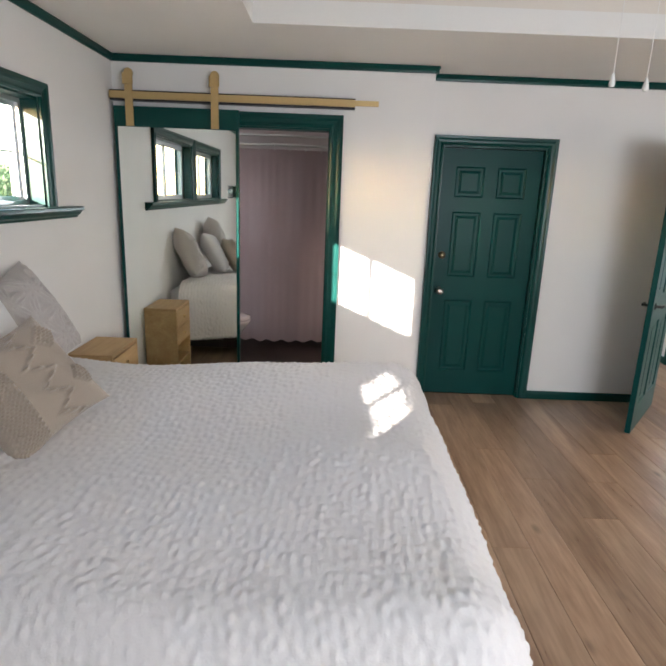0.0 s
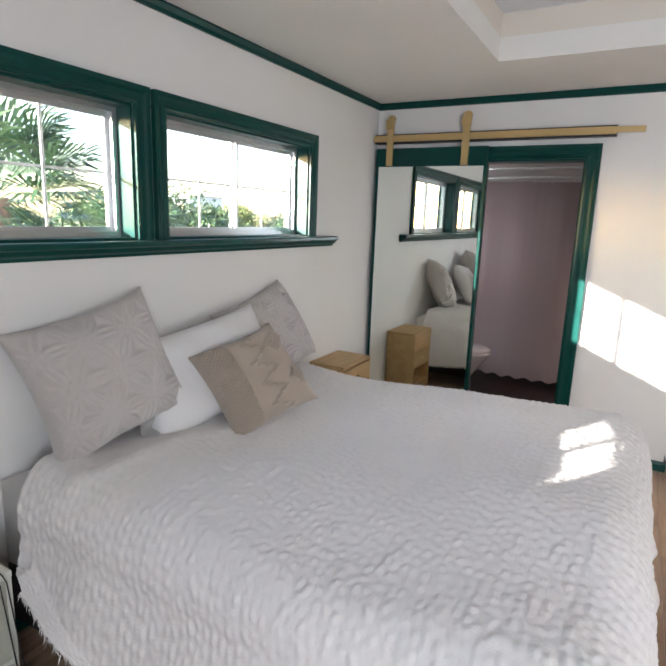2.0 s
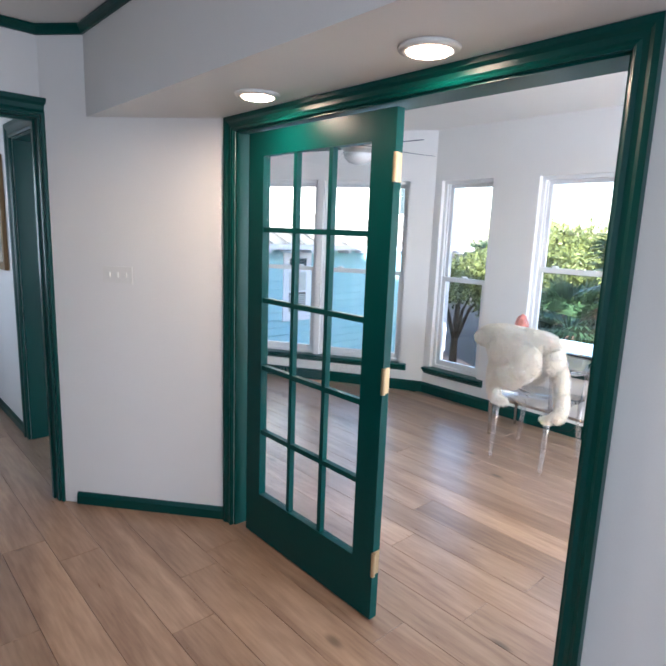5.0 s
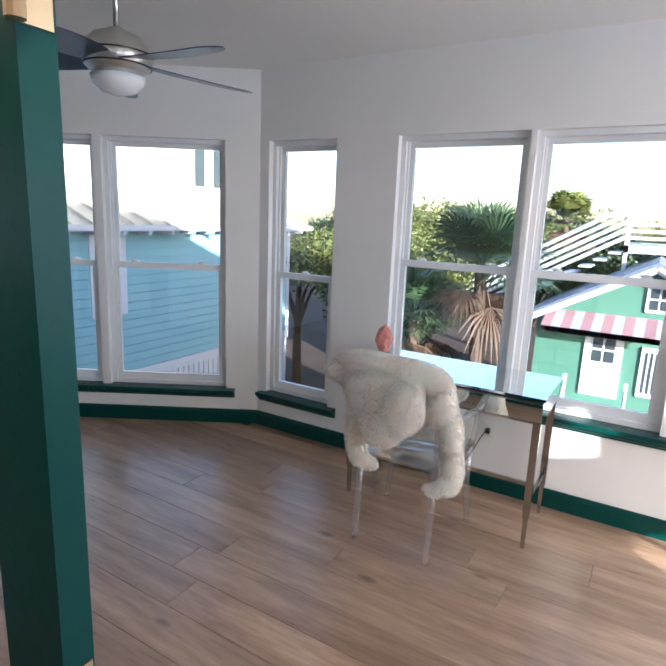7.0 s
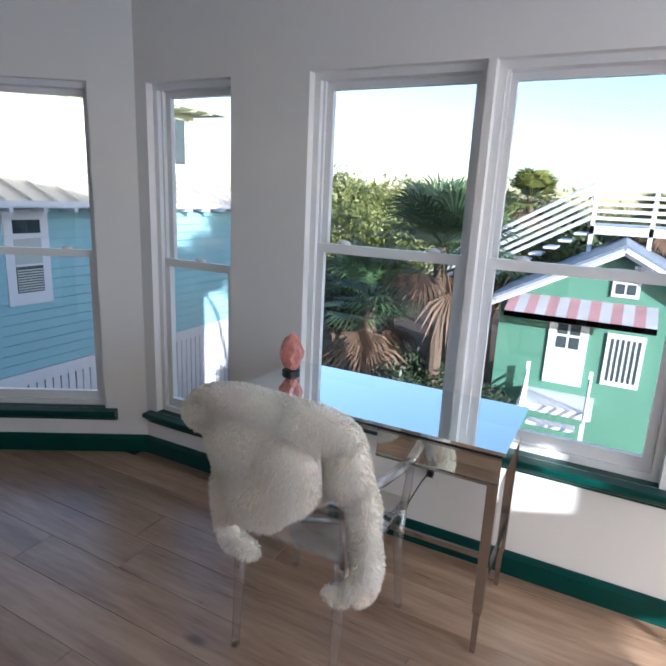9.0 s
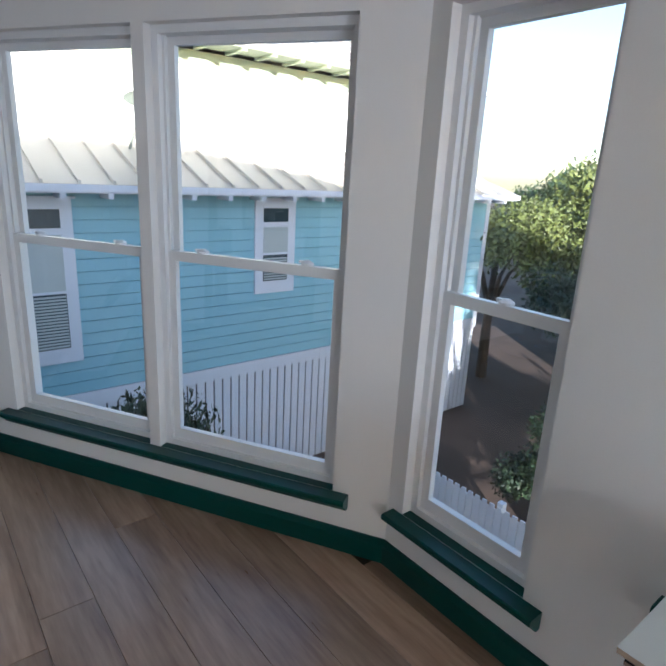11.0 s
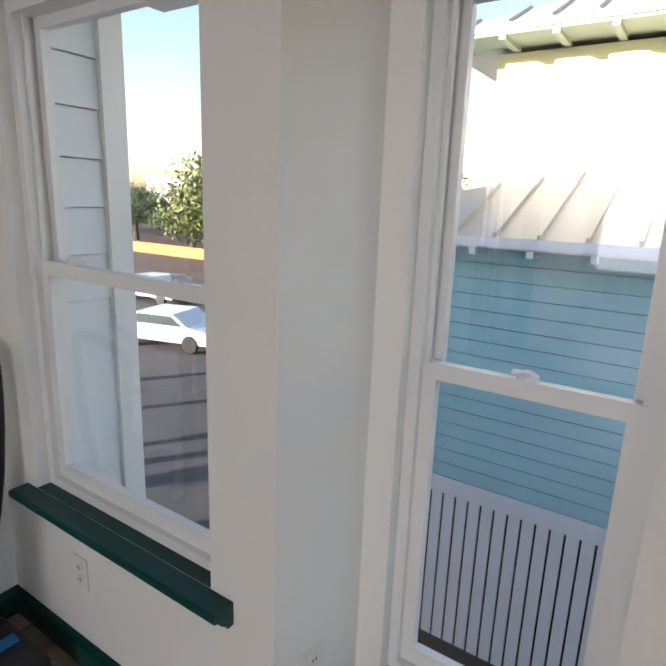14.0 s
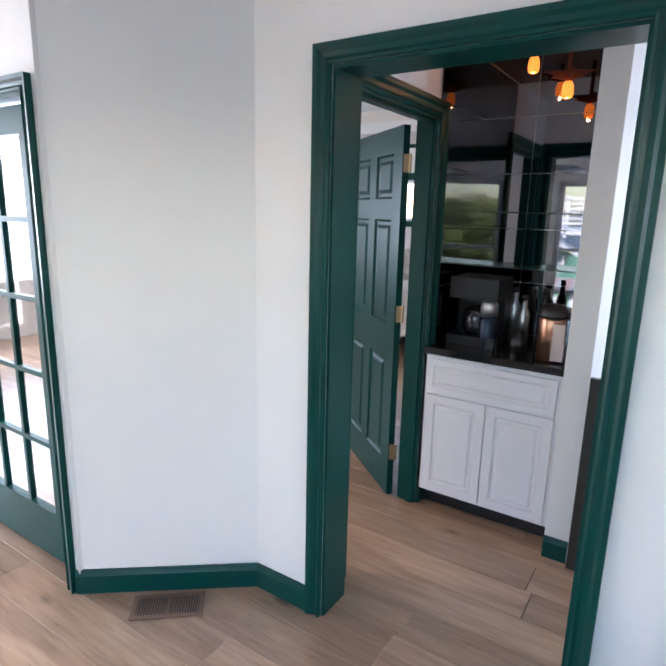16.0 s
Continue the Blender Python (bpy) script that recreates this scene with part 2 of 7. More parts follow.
def casing(x0, x1, z1, z0=0.0, width=0.09, sill=False, depth=1.0):
    """A bmesh of moulded casing round an opening, mitred, in the wall's frame; the profile's first side is at the opening."""
    bm = bmesh.new()
    k = width / 0.09
    path = [(x0, z0), (x0, z1), (x1, z1), (x1, z0)]
    out = [(-1, 0), (-1, 1), (1, 1), (1, 0)]
    rings = [[bm.verts.new((px + o[0] * w * k, y * depth - 0.001, pz + o[1] * w * k)) for w, y in CASE] for (px, pz), o in zip(path, out)]
    n = len(CASE)
    for a, b in zip(rings, rings[1:]):
        for i in range(n):
            bm.faces.new((a[i], b[i], b[(i + 1) % n], a[(i + 1) % n]))
    bm.faces.new(rings[0])
    bm.faces.new(rings[-1][::-1])
    return bm


# ---- rooms: plan in metres ----
CZ, SOF = 2.48, 2.06
XW, YB, YG, XJ = -1.575, 4.09, 4.33, 0.665
floor_bm = bmesh.new()
for x_, y_ in ((-1.74, -2.14), (7.0, -1.3), (7.0, 4.52), (5.84, 6.5), (4.95, 6.5), (4.95, 6.2), (3.65, 6.2), (3.65, 6.68), (-1.74, 6.35)):
    floor_bm.verts.new((x_, y_, -0.2))
for v in bmesh.ops.extrude_face_region(floor_bm, geom=[floor_bm.faces.new(floor_bm.verts)])["geom"]:
    if isinstance(v, bmesh.types.BMVert):
        v.co.z = -0.016
floor = structure("floor", floor_bm, SUBFLOOR, "oak plank floor running through all rooms")

# bedroom
wall("wall_west", (XW, -2.0), (XW, YB), 0.18, 0, CZ + 0.1, [(0.9, 1.75, 1.48, 1.66), (2.445, 3.665, 1.48, 2.04), (3.84, 5.06, 1.48, 2.04)], ext=(0.15, 0.15))
wall("wall_bath", (XW, YB), (XJ, YB), 0.14, 0, CZ + 0.1, [(0.84, 1.525, 0, 2.05)], ext=(0.0, 0))
bm = bmesh.new()
box(bm, XJ - 0.14, XJ, YB + 0.14, YG, 0, CZ + 0.1)
structure("wall_return", bm, WALL, "short return of the off-white plaster wall")
wall("wall_north", (XJ, YG), (3.49, YG), 0.10, 0, CZ + 0.1, [(0.135, 0.927, 0, 1.995), (1.995, 2.765, 0, 2.065)], ext=(0.14, 0.0))
bm = bmesh.new()
for x, y in ((3.435, 4.3295), (4.05, 3.59), (4.16, 3.59), (3.70, 4.16), (3.70, 4.43), (3.491, 4.43), (3.491, 4.3295)):
    bm.verts.new((x, y, 0))
face = bm.faces.new(bm.verts)
ext = bmesh.ops.extrude_face_region(bm, geom=[face])
for v in ext["geom"]:
    if isinstance(v, bmesh.types.BMVert):
        v.co.z = CZ + 0.1
structure("wall_corner_block", bm, WALL, "angled off-white wall between the hall door and the french door")
wall("wall_east", (4.05, 3.59), (4.05, -1.2), 0.13, 0, CZ + 0.1, [(0.075, 1.815, 0, 2.0)], ext=(0, 0.15))
# Unseen closing wall; its opening is assumed, with a fill lamp before it.
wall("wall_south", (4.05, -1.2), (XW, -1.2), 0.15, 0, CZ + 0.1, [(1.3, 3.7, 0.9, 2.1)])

# hall and sunroom
wall("wall_kitchen", (3.70, 4.43), (3.70, 6.12), 0.16, 0, CZ + 0.1, [(0.065, 0.977, 0, 2.075)])
bm = bmesh.new()
box(bm, 3.54, 3.70, 6.12, 6.27, 0, CZ + 0.1)
box(bm, 3.54, 3.57, 6.27, 6.75, 0, CZ + 0.1)
structure("wall_hall", bm, WALL, "off-white hall wall")
bm = bmesh.new()
box(bm, -0.4, 2.10, 6.59, 6.69, 0, CZ + 0.1)
# Opening x 2.10 to 2.80 is out of view, added for a fill lamp.
box(bm, 2.10, 2.80, 6.59, 6.69, 0, 1.0)
box(bm, 2.10, 2.80, 6.59, 6.69, 2.0, CZ + 0.1)
box(bm, 2.80, 3.54, 6.59, 6.69, 0, CZ + 0.1)
structure("wall_hall_end", bm, WALL, "off-white wall at the end of the hall")
SN = [((3.70, 6.12), (4.96, 6.12)), ((4.96, 6.12), (5.015, 6.425)), ((5.015, 6.425), (5.745, 6.425)), ((5.745, 6.425), (6.885, 4.52)), ((6.885, 4.52), (6.885, -1.2)), ((6.885, -1.2), (4.18, -1.2))]
wall("wall_sun_a", *SN[0], 0.16, 0, 2.6, [(0.225, 1.05, 0.59, 2.075)])
wall("wall_sun_b", (4.96, 6.12), (5.015, 6.425), 0.12, 0, 2.6, ext=(0, 0.16))
wall("wall_sun_c", *SN[2], 0.16, 0, 2.6, [(0.08, 0.633, 0.27, 2.06)], ext=(0, 0.04))
wall("wall_sun_d", *SN[3], 0.16, 0, 2.6, [(0.206, 1.053, 0.27, 2.06), (1.112, 1.979, 0.27, 2.06)], ext=(0.03, 0.04))
wall("wall_sun_e", *SN[4], 0.16, 0, 2.6, [(0.08, 0.62, 0.27, 2.06), (1.046, 1.806, 0.55, 2.06), (1.837, 2.60, 0.55, 2.06)], ext=(0.03, 0.16))
# Unseen wall; openings are traced back along the sun from its patches indoors.
bm = bmesh.new()
for b in ((0, 0.60, 0, 2.6), (2.459, 2.705, 0, 2.6), (0.60, 2.459, 0, 0.15), (2.379, 2.459, 0.15, 0.925), (0.60, 2.459, 0.925, 1.31), (0.60, 2.205, 1.31, 1.54), (2.124, 2.205, 1.54, 2.22), (2.205, 2.459, 1.615, 2.22), (0.60, 2.459, 2.22, 2.6)):
    box(bm, b[0], b[1], 0, 0.16, b[2], b[3])
box(bm, 2.055, 2.083, 0.002, 0.03, 0.15, 0.925)
structure("wall_sun_f", bm, WALL, "unseen sunroom south wall with openings shaped for the sun patches", frame_of(*SN[5])[0])

# kitchen nook and bath closing walls
bm = bmesh.new()
box(bm, 1.95, 2.03, YG + 0.10, 6.59, 0, CZ + 0.1)
box(bm, 2.03, 2.74, 5.145, 5.255, 0, CZ + 0.1)
structure("wall_kitchen_back", bm, WALL, "white painted wall behind the coffee counter")
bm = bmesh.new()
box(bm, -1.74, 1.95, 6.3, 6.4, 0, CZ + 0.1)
# West opening is added to hold a fill lamp; no window is known there.
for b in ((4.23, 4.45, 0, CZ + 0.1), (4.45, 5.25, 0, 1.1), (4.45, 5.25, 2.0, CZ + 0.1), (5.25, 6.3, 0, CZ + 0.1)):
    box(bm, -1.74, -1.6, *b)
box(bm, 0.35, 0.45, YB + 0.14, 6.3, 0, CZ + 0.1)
structure("wall_bathroom", bm, mat("bath_wall_paint", (0.62, 0.55, 0.52), 0.5, vary=0.04), "greyish pink painted bathroom walls")
bm = bmesh.new()
box(bm, -1.6, 0.35, YB + 0.14, 6.3, -0.012, 0.004)
structure("floor_bathroom", bm, DARKTILE, "dark brown bathroom floor")

# ceilings
bm = bmesh.new()
RX0, RX1, RY1, RY0, RH = -0.475, 2.355, 3.245, 0.2, 0.85
rings = [[bm.verts.new((x, y, z)) for x, y in pts] for z in (CZ, CZ + 0.12) for pts in (((XW - 0.2, -2.2), (3.59, -2.2), (3.59, 4.45), (XW - 0.2, 4.45)), ((RX0, RY0), (RX1, RY0), (RX1, RY1), (RX0, RY1)))]
for p, q in ((rings[0], rings[1]), (rings[2], rings[3]), (rings[0], rings[2]), (rings[1], rings[3])):
    for k in range(4):
        bm.faces.new((p[k], p[(k + 1) % 4], q[(k + 1) % 4], q[k]))
structure("ceiling_bedroom", bm, CEIL, "off-white ceiling round a raised tray")
bm = bmesh.new()
t = 0.08
for b in ((RX0 - t, RX0, RY0 - t, RY1 + t), (RX1, RX1 + t, RY0 - t, RY1 + t), (RX0, RX1, RY1, RY1 + t), (RX0, RX1, RY0 - t, RY0)):
    box(bm, *b, CZ + 0.12, CZ + RH)
box(bm, RX0 - t, RX1 + t, RY0 - t, RY1 + t, CZ + RH, CZ + RH + 0.1)
structure("ceiling_tray", bm, mat("tray_paint", (0.74, 0.68, 0.60), 0.7, vary=0.03, bump=0.15, bscale=120), "raised cream ceiling tray with upright sides")
bm = bmesh.new()
for x, y in ((3.59, -2.1), (4.05, -2.1), (4.05, 3.59), (3.59, 4.142)):
    bm.verts.new((x, y, SOF))
for v in bmesh.ops.extrude_face_region(bm, geom=[bm.faces.new(bm.verts)])["geom"]:
    if isinstance(v, bmesh.types.BMVert):
        v.co.z = CZ + 0.12
structure("ceiling_soffit", bm, WALL, "low painted soffit along the french door wall")
bm = bmesh.new()
box(bm, 1.9, 3.70, YG + 0.125, 6.7, CZ, CZ + 0.12)
box(bm, -1.74, 1.9, YG + 0.125, 6.5, CZ, CZ + 0.12)
structure("ceiling_hall", bm, CEIL, "white hall ceiling")
bm = bmesh.new()
box(bm, 3.70, 7.1, -1.4, 6.7, 2.52, 2.68)
structure("ceiling_sunroom", bm, CEIL, "white sunroom ceiling")

bm = bmesh.new()
box(bm, 2.032, 2.74, 4.432, 5.143, CZ - 0.014, CZ - 0.002)
structure("ceiling_nook", bm, mat("dark_stained_boards", (0.13, 0.06, 0.042), 0.45, vary=0.3, stretch=(1, 8, 1)), "dark red-brown boarded ceiling over the coffee counter")

# mouldings
moulding("trim_crown", (XW, -1.2), (XW, YB), CZ, CROWN, "dark green crown strip")
moulding("trim_crown", (XW, YB), (XJ + 0.02, YB), CZ, CROWN, "dark green crown strip")
moulding("trim_crown", (XJ, YB - 0.026), (XJ, YG), CZ, CROWN, "dark green crown strip")
moulding("trim_crown", (XJ, YG), (3.445, YG), CZ, CROWN, "dark green crown strip")
moulding("trim_crown", (3.425, 4.341), (3.597, 4.135), CZ, CROWN, "dark green crown strip")
moulding("trim_crown", (3.59, 4.15), (3.59, -1.2), CZ, CROWN, "dark green crown strip")
moulding("baseboard", (XW, YB), (-0.8, YB), 0, BASE, "dark green baseboard")
moulding("baseboard", (0.045, YB), (XJ + 0.015, YB), 0, BASE, "dark green baseboard")
moulding("baseboard", (XJ, YB - 0.016), (XJ, YG), 0, BASE, "dark green baseboard")
moulding("baseboard", (XW, -1.2), (XW, YB), 0, BASE, "dark green baseboard")
moulding("baseboard", (1.662, YG), (2.578, YG), 0, BASE, "dark green baseboard")
moulding("baseboard", (3.50, 4.25), (4.05, 3.59), 0, BASE, "dark green baseboard")
moulding("baseboard", (4.05, 1.71), (4.05, -1.2), 0, BASE, "dark green baseboard")
moulding("baseboard", (3.54, 6.59), (3.54, 5.471), 0, BASE, "dark green baseboard")
moulding("baseboard", (2.74, 5.145), (2.74, 5.255), 0, BASE_TALL, "dark green baseboard round the post")
moulding("baseboard", (2.03, 6.59), (3.54, 6.59), 0, BASE, "dark green baseboard")
for a, b in SN[:5]:
    moulding("baseboard", a, b, 0, BASE_TALL, "dark green tall baseboard")
moulding("baseboard", (3.70, 5.471), (3.70, 6.12), 0, BASE_TALL, "dark green tall baseboard")
moulding("baseboard", (3.70, 4.16), (3.70, 4.43), 0, BASE_TALL, "dark green tall baseboard")
moulding("baseboard", (4.18, 3.565), (3.70, 4.16), 0, BASE_TALL, "dark green tall baseboard")


# ---- windows ----
def sash_pane(parent, x0, x1, z0, z1, y, rail, meet_top, meet_bot, material):
    """One sash: a frame of four bars and a pane."""
    bm = bmesh.new()
    box(bm, x0, x0 + rail, y, y + 0.028, z0, z1)
    box(bm, x1 - rail, x1, y, y + 0.028, z0, z1)
    box(bm, x0 + rail, x1 - rail, y, y + 0.028, z1 - meet_top, z1)
    box(bm, x0 + rail, x1 - rail, y, y + 0.028, z0, z0 + meet_bot)
    soften(bm, 0.003, 2)
    sash = part("sash", bm, material, parent)
    bm = bmesh.new()
    box(bm, x0 + rail - 0.004, x1 - rail + 0.004, y + 0.012, y + 0.016, z0 + meet_bot - 0.004, z1 - meet_top + 0.004)
    p = part("pane", bm, GLASS, sash, "clear glass")
    p.visible_shadow = False
    return sash


def sash_window(name, m, x0, x1, z0, z1, zm, label, locks=2):
    """A white double-hung window in a deep opening from (x0, z0) to (x1, z1); its rails meet at zm."""
    w = thing(name, m @ pose(x0, 0, z0), label, "window")
    w["kind"] = "structure"
    W, H, zm = x1 - x0, z1 - z0, zm - z0
    bm = bmesh.new()
    f = 0.03
    for b in ((0, f, 0, H), (W - f, W, 0, H)):
        box(bm, b[0], b[1], 0.045, 0.14, b[2], b[3])
    box(bm, f, W - f, 0.045, 0.14, H - f, H)
    box(bm, f, W - f, 0.045, 0.14, 0, f)
    box(bm, f, f + 0.012, 0.071, 0.084, f, H - f)
    box(bm, W - f - 0.012, W - f, 0.071, 0.084, f, H - f)
    soften(bm, 0.002, 1)
    part("window_frame", bm, VINYL, w, "white vinyl window frame")
    sash_pane(w, f, W - f, zm - 0.03, H - f, 0.106, 0.032, 0.03, 0.03, VINYL)
    sash_pane(w, f, W - f, f, zm + 0.014, 0.066, 0.036, 0.042, 0.05, VINYL)
    for k in range(locks):
        cx = W * (0.5 if locks == 1 else (0.22, 0.78)[k])
        bm = bmesh.new()
        lathe(bm, [(0.026, 0), (0.026, 0.008), (0.016, 0.014), (0.010, 0.018)], 12, pose(cx, 0.092, zm + 0.014))
        box(bm, cx - 0.035, cx + 0.005, 0.083, 0.097, zm + 0.020, zm + 0.030)
        part("sash_lock", bm, VINYL, w, "white sash lock")
    return w


SILL = [(0, 0), (-0.060, 0), (-0.066, -0.006), (-0.066, -0.022), (-0.052, -0.028), (-0.04, -0.045), (-0.026, -0.054), (-0.020, -0.066), (0, -0.066)]


def green_sill(name, m, x0, x1, z, inner, label="dark green painted window stool with moulded apron"):
    """A stool that runs a little past the opening, with its inner strip in the opening."""
    bm = bmesh.new()
    sweep(bm, [(y - 0.001, zz) for y, zz in SILL], x1 - x0, pose(x0, 0, z))
    for a, b in inner:
        box(bm, a, b, 0.0005, 0.046, z - 0.012, z + 0.001)
    bmesh.ops.recalc_face_normals(bm, faces=bm.faces)
    return structure(name, bm, GREEN, label, m)


def white_casing(name, m, x0, x1, z1, z0, material=None):
    bm = bmesh.new()
    for a, b, c, d in ((x0 - 0.055, x0, z0, z1), (x1, x1 + 0.055, z0, z1), (x0 - 0.055, x1 + 0.055, z1, z1 + 0.055)):
        box(bm, a, b, -0.014, 0.0, c, d)
    soften(bm, 0.004, 2)
    return structure(name, bm, material or WHITE, "flat off-white window casing", m)


MA = [frame_of(*p)[0] for p in SN]
sash_window("window_1", MA[0], 0.225, 1.05, 0.59, 2.075, 1.34, "white double-hung window over a green stool")
sash_window("window_2", MA[2], 0.08, 0.633, 0.27, 2.06, 1.175, "narrow white double-hung window", 1)
sash_window("window_3", MA[3], 0.206, 1.053, 0.27, 2.06, 1.175, "white double-hung window facing the blue house")
sash_window("window_4", MA[3], 1.112, 1.979, 0.27, 2.06, 1.175, "white double-hung window facing the blue house")
sash_window("window_5", MA[4], 0.08, 0.62, 0.27, 2.06, 1.155, "narrow white double-hung window", 1)
sash_window("window_6", MA[4], 1.046, 1.806, 0.55, 2.06, 1.315, "white double-hung window behind the desk")
sash_window("window_7", MA[4], 1.837, 2.60, 0.55, 2.06, 1.315, "white double-hung window beside the desk")
green_sill("sill_1", MA[0], 0.165, 1.13, 0.59, [(0.225, 1.05)])
green_sill("sill_2", MA[2], 0.02, 0.69, 0.27, [(0.08, 0.633)])
green_sill("sill_3", MA[3], 0.14, 2.05, 0.27, [(0.206, 1.053), (1.112, 1.979)])
green_sill("sill_4", MA[4], 0.03, 0.69, 0.27, [(0.08, 0.62)])
green_sill("sill_5", MA[4], 0.98, 2.66, 0.55, [(1.046, 1.806), (1.837, 2.60)])


def slider(name, m, x0, x1, z0, z1, label):
    """An old aluminium slider with thin glazing bars, deep in a green-lined opening."""
    w = thing(name, m @ pose(x0, 0, z0), label, "window")
    w["kind"] = "structure"
    W, H = x1 - x0, z1 - z0
    bm = bmesh.new()
    for b in ((0, 0.012, 0, H), (W - 0.012, W, 0, H), (0.012, W - 0.012, H - 0.012, H), (0.012, W - 0.012, 0, 0.012)):
        box(bm, b[0], b[1], 0.0, 0.17, b[2], b[3])
    part("window_lining", bm, GREEN, w, "glossy green window lining")
    bm = bmesh.new()
    a, f = 0.012, 0.022
    for b in ((a, a + f, a, H - a), (W - a - f, W - a, a, H - a), (a + f, W - a - f, H - a - f, H - a), (a + f, W - a - f, a, a + f)):
        box(bm, b[0], b[1], 0.085, 0.135, b[2], b[3])
    part("window_frame", bm, ALU, w, "bare aluminium frame")
    for k in range(2):
        sx0 = a + f if k == 0 else W / 2 - 0.016
        sx1 = W / 2 + 0.016 if k == 0 else W - a - f
        y = 0.09 + 0.02 * k
        r = 0.02
        bm = bmesh.new()
        for b in ((sx0, sx0 + r, a + f, H - a - f), (sx1 - r, sx1, a + f, H - a - f), (sx0 + r, sx1 - r, H - a - f - r, H - a - f), (sx0 + r, sx1 - r, a + f, a + f + r)):
            box(bm, b[0], b[1], y, y + 0.016, b[2], b[3])
        sash = part("sash", bm, ALU, w, "aluminium sliding sash")
        bm = bmesh.new()
        box(bm, sx0 + r, sx1 - r, y + 0.006, y + 0.009, a + f + r, H - a - f - r)
        p = part("pane", bm, GLASS, sash, "clear glass")
        p.visible_shadow = False
        bm = bmesh.new()
        cx, cz = (sx0 + sx1) / 2, H / 2
        box(bm, cx - 0.006, cx + 0.006, y + 0.010, y + 0.015, a + f + r, H - a - f - r)
        box(bm, sx0 + r, cx - 0.006, y + 0.010, y + 0.015, cz - 0.005, cz + 0.005)
        box(bm, cx + 0.006, sx1 - r, y + 0.010, y + 0.015, cz - 0.005, cz + 0.005)
        part("glazing_bar", bm, VINYL, sash, "thin white glazing bars")
    return w


MW = frame_of((XW, -2.0), (XW, YB))[0]
slider("window_8", MW, 2.445, 3.665, 1.48, 2.04, "unseen low slider shaped to throw the bed's sun patch above the bed")
slider("window_9", MW, 3.84, 5.06, 1.48, 2.04, "unseen low slider shaped to throw the bed's sun patch above the bed")
# Out of view; kept low so its sun lands only on the bed's foot.
slider("window_10", MW, 0.9, 1.75, 1.48, 1.66, "unseen low slider shaped to throw the bed's sun patch")
for k, (a, b) in enumerate(((2.445, 3.665), (3.84, 5.06))):
    bm = casing(a, b, 2.04, 1.481, 0.075)
    structure(f"trim_window_{k + 1}", bm, GREEN, "glossy dark green moulded window casing", MW)
green_sill("sill_6", MW, 2.13, 5.37, 1.48, [], "glossy dark green stool under both bedroom windows")

# ---- door casings ----
for nm, mm, bmc in (
    ("trim_closet", frame_of((XJ, YG), (3.49, YG))[0], casing(0.135, 0.927, 1.995, width=0.068)),
    ("trim_hall", frame_of((XJ, YG), (3.49, YG))[0], casing(1.995, 2.765, 2.065, width=0.08)),
    ("trim_bath", frame_of((XW, YB), (XJ, YB))[0], casing(0.84, 1.525, 2.05, width=0.09)),
    ("trim_french", frame_of((4.05, 3.59), (4.05, -1.2))[0], casing(0.075, 1.815, 1.995, width=0.063)),
    ("trim_french", frame_of((4.18, 1.60), (4.18, 3.50))[0], casing(0.175, 1.915, 2.0, width=0.05)),
    ("trim_kitchen", frame_of((3.70, 4.43), (3.70, 6.12))[0], casing(0.065, 0.977, 2.075, width=0.063)),
    ("trim_kitchen", frame_of((3.54, 6.12), (3.54, 4.43))[0], casing(0.713, 1.625, 2.075, width=0.09)),
    ("trim_hall", frame_of((3.49, YG + 0.10), (XJ, YG + 0.10))[0], casing(0.06, 0.83, 2.065, width=0.075)),
):
    structure(nm, bmc, GREEN, "glossy dark green moulded door casing", mm)


def lining(name, m, x0, x1, z1, y1, stop=0.0):
    bm = bmesh.new()
    t = 0.012
    box(bm, x0, x0 + t, 0.001, y1, 0, z1)
    box(bm, x1 - t, x1, 0.001, y1, 0, z1)
    box(bm, x0 + t, x1 - t, 0.001, y1, z1 - t, z1)
    if stop:
        box(bm, x0 + t, x0 + t + 0.012, stop, stop + 0.03, 0, z1 - t)
        box(bm, x1 - t - 0.012, x1 - t, stop, stop + 0.03, 0, z1 - t)
        box(bm, x0 + t + 0.012, x1 - t - 0.012, stop, stop + 0.03, z1 - t - 0.012, z1 - t)
    return structure(name, bm, GREEN, "dark green door lining", m)


MN = frame_of((XJ, YG), (3.49, YG))[0]
lining("trim_lining", MN, 0.135, 0.927, 1.995, 0.099, 0.08)
lining("trim_lining", MN, 1.995, 2.765, 2.065, 0.099, 0.05)
lining("trim_lining", frame_of((XW, YB), (XJ, YB))[0], 0.84, 1.525, 2.05, 0.139)
lining("trim_lining", frame_of((4.05, 3.59), (4.05, -1.2))[0], 0.075, 1.815, 2.0, 0.129)
lining("trim_lining", frame_of((3.70, 4.43), (3.70, 6.12))[0], 0.065, 0.977, 2.075, 0.159)

# ---- doors ----
DOOR_GREEN = mat("door_green_paint", (0.002, 0.046, 0.041), 0.34, vary=0.08, bump=0.1, bscale=60, spec=0.14)


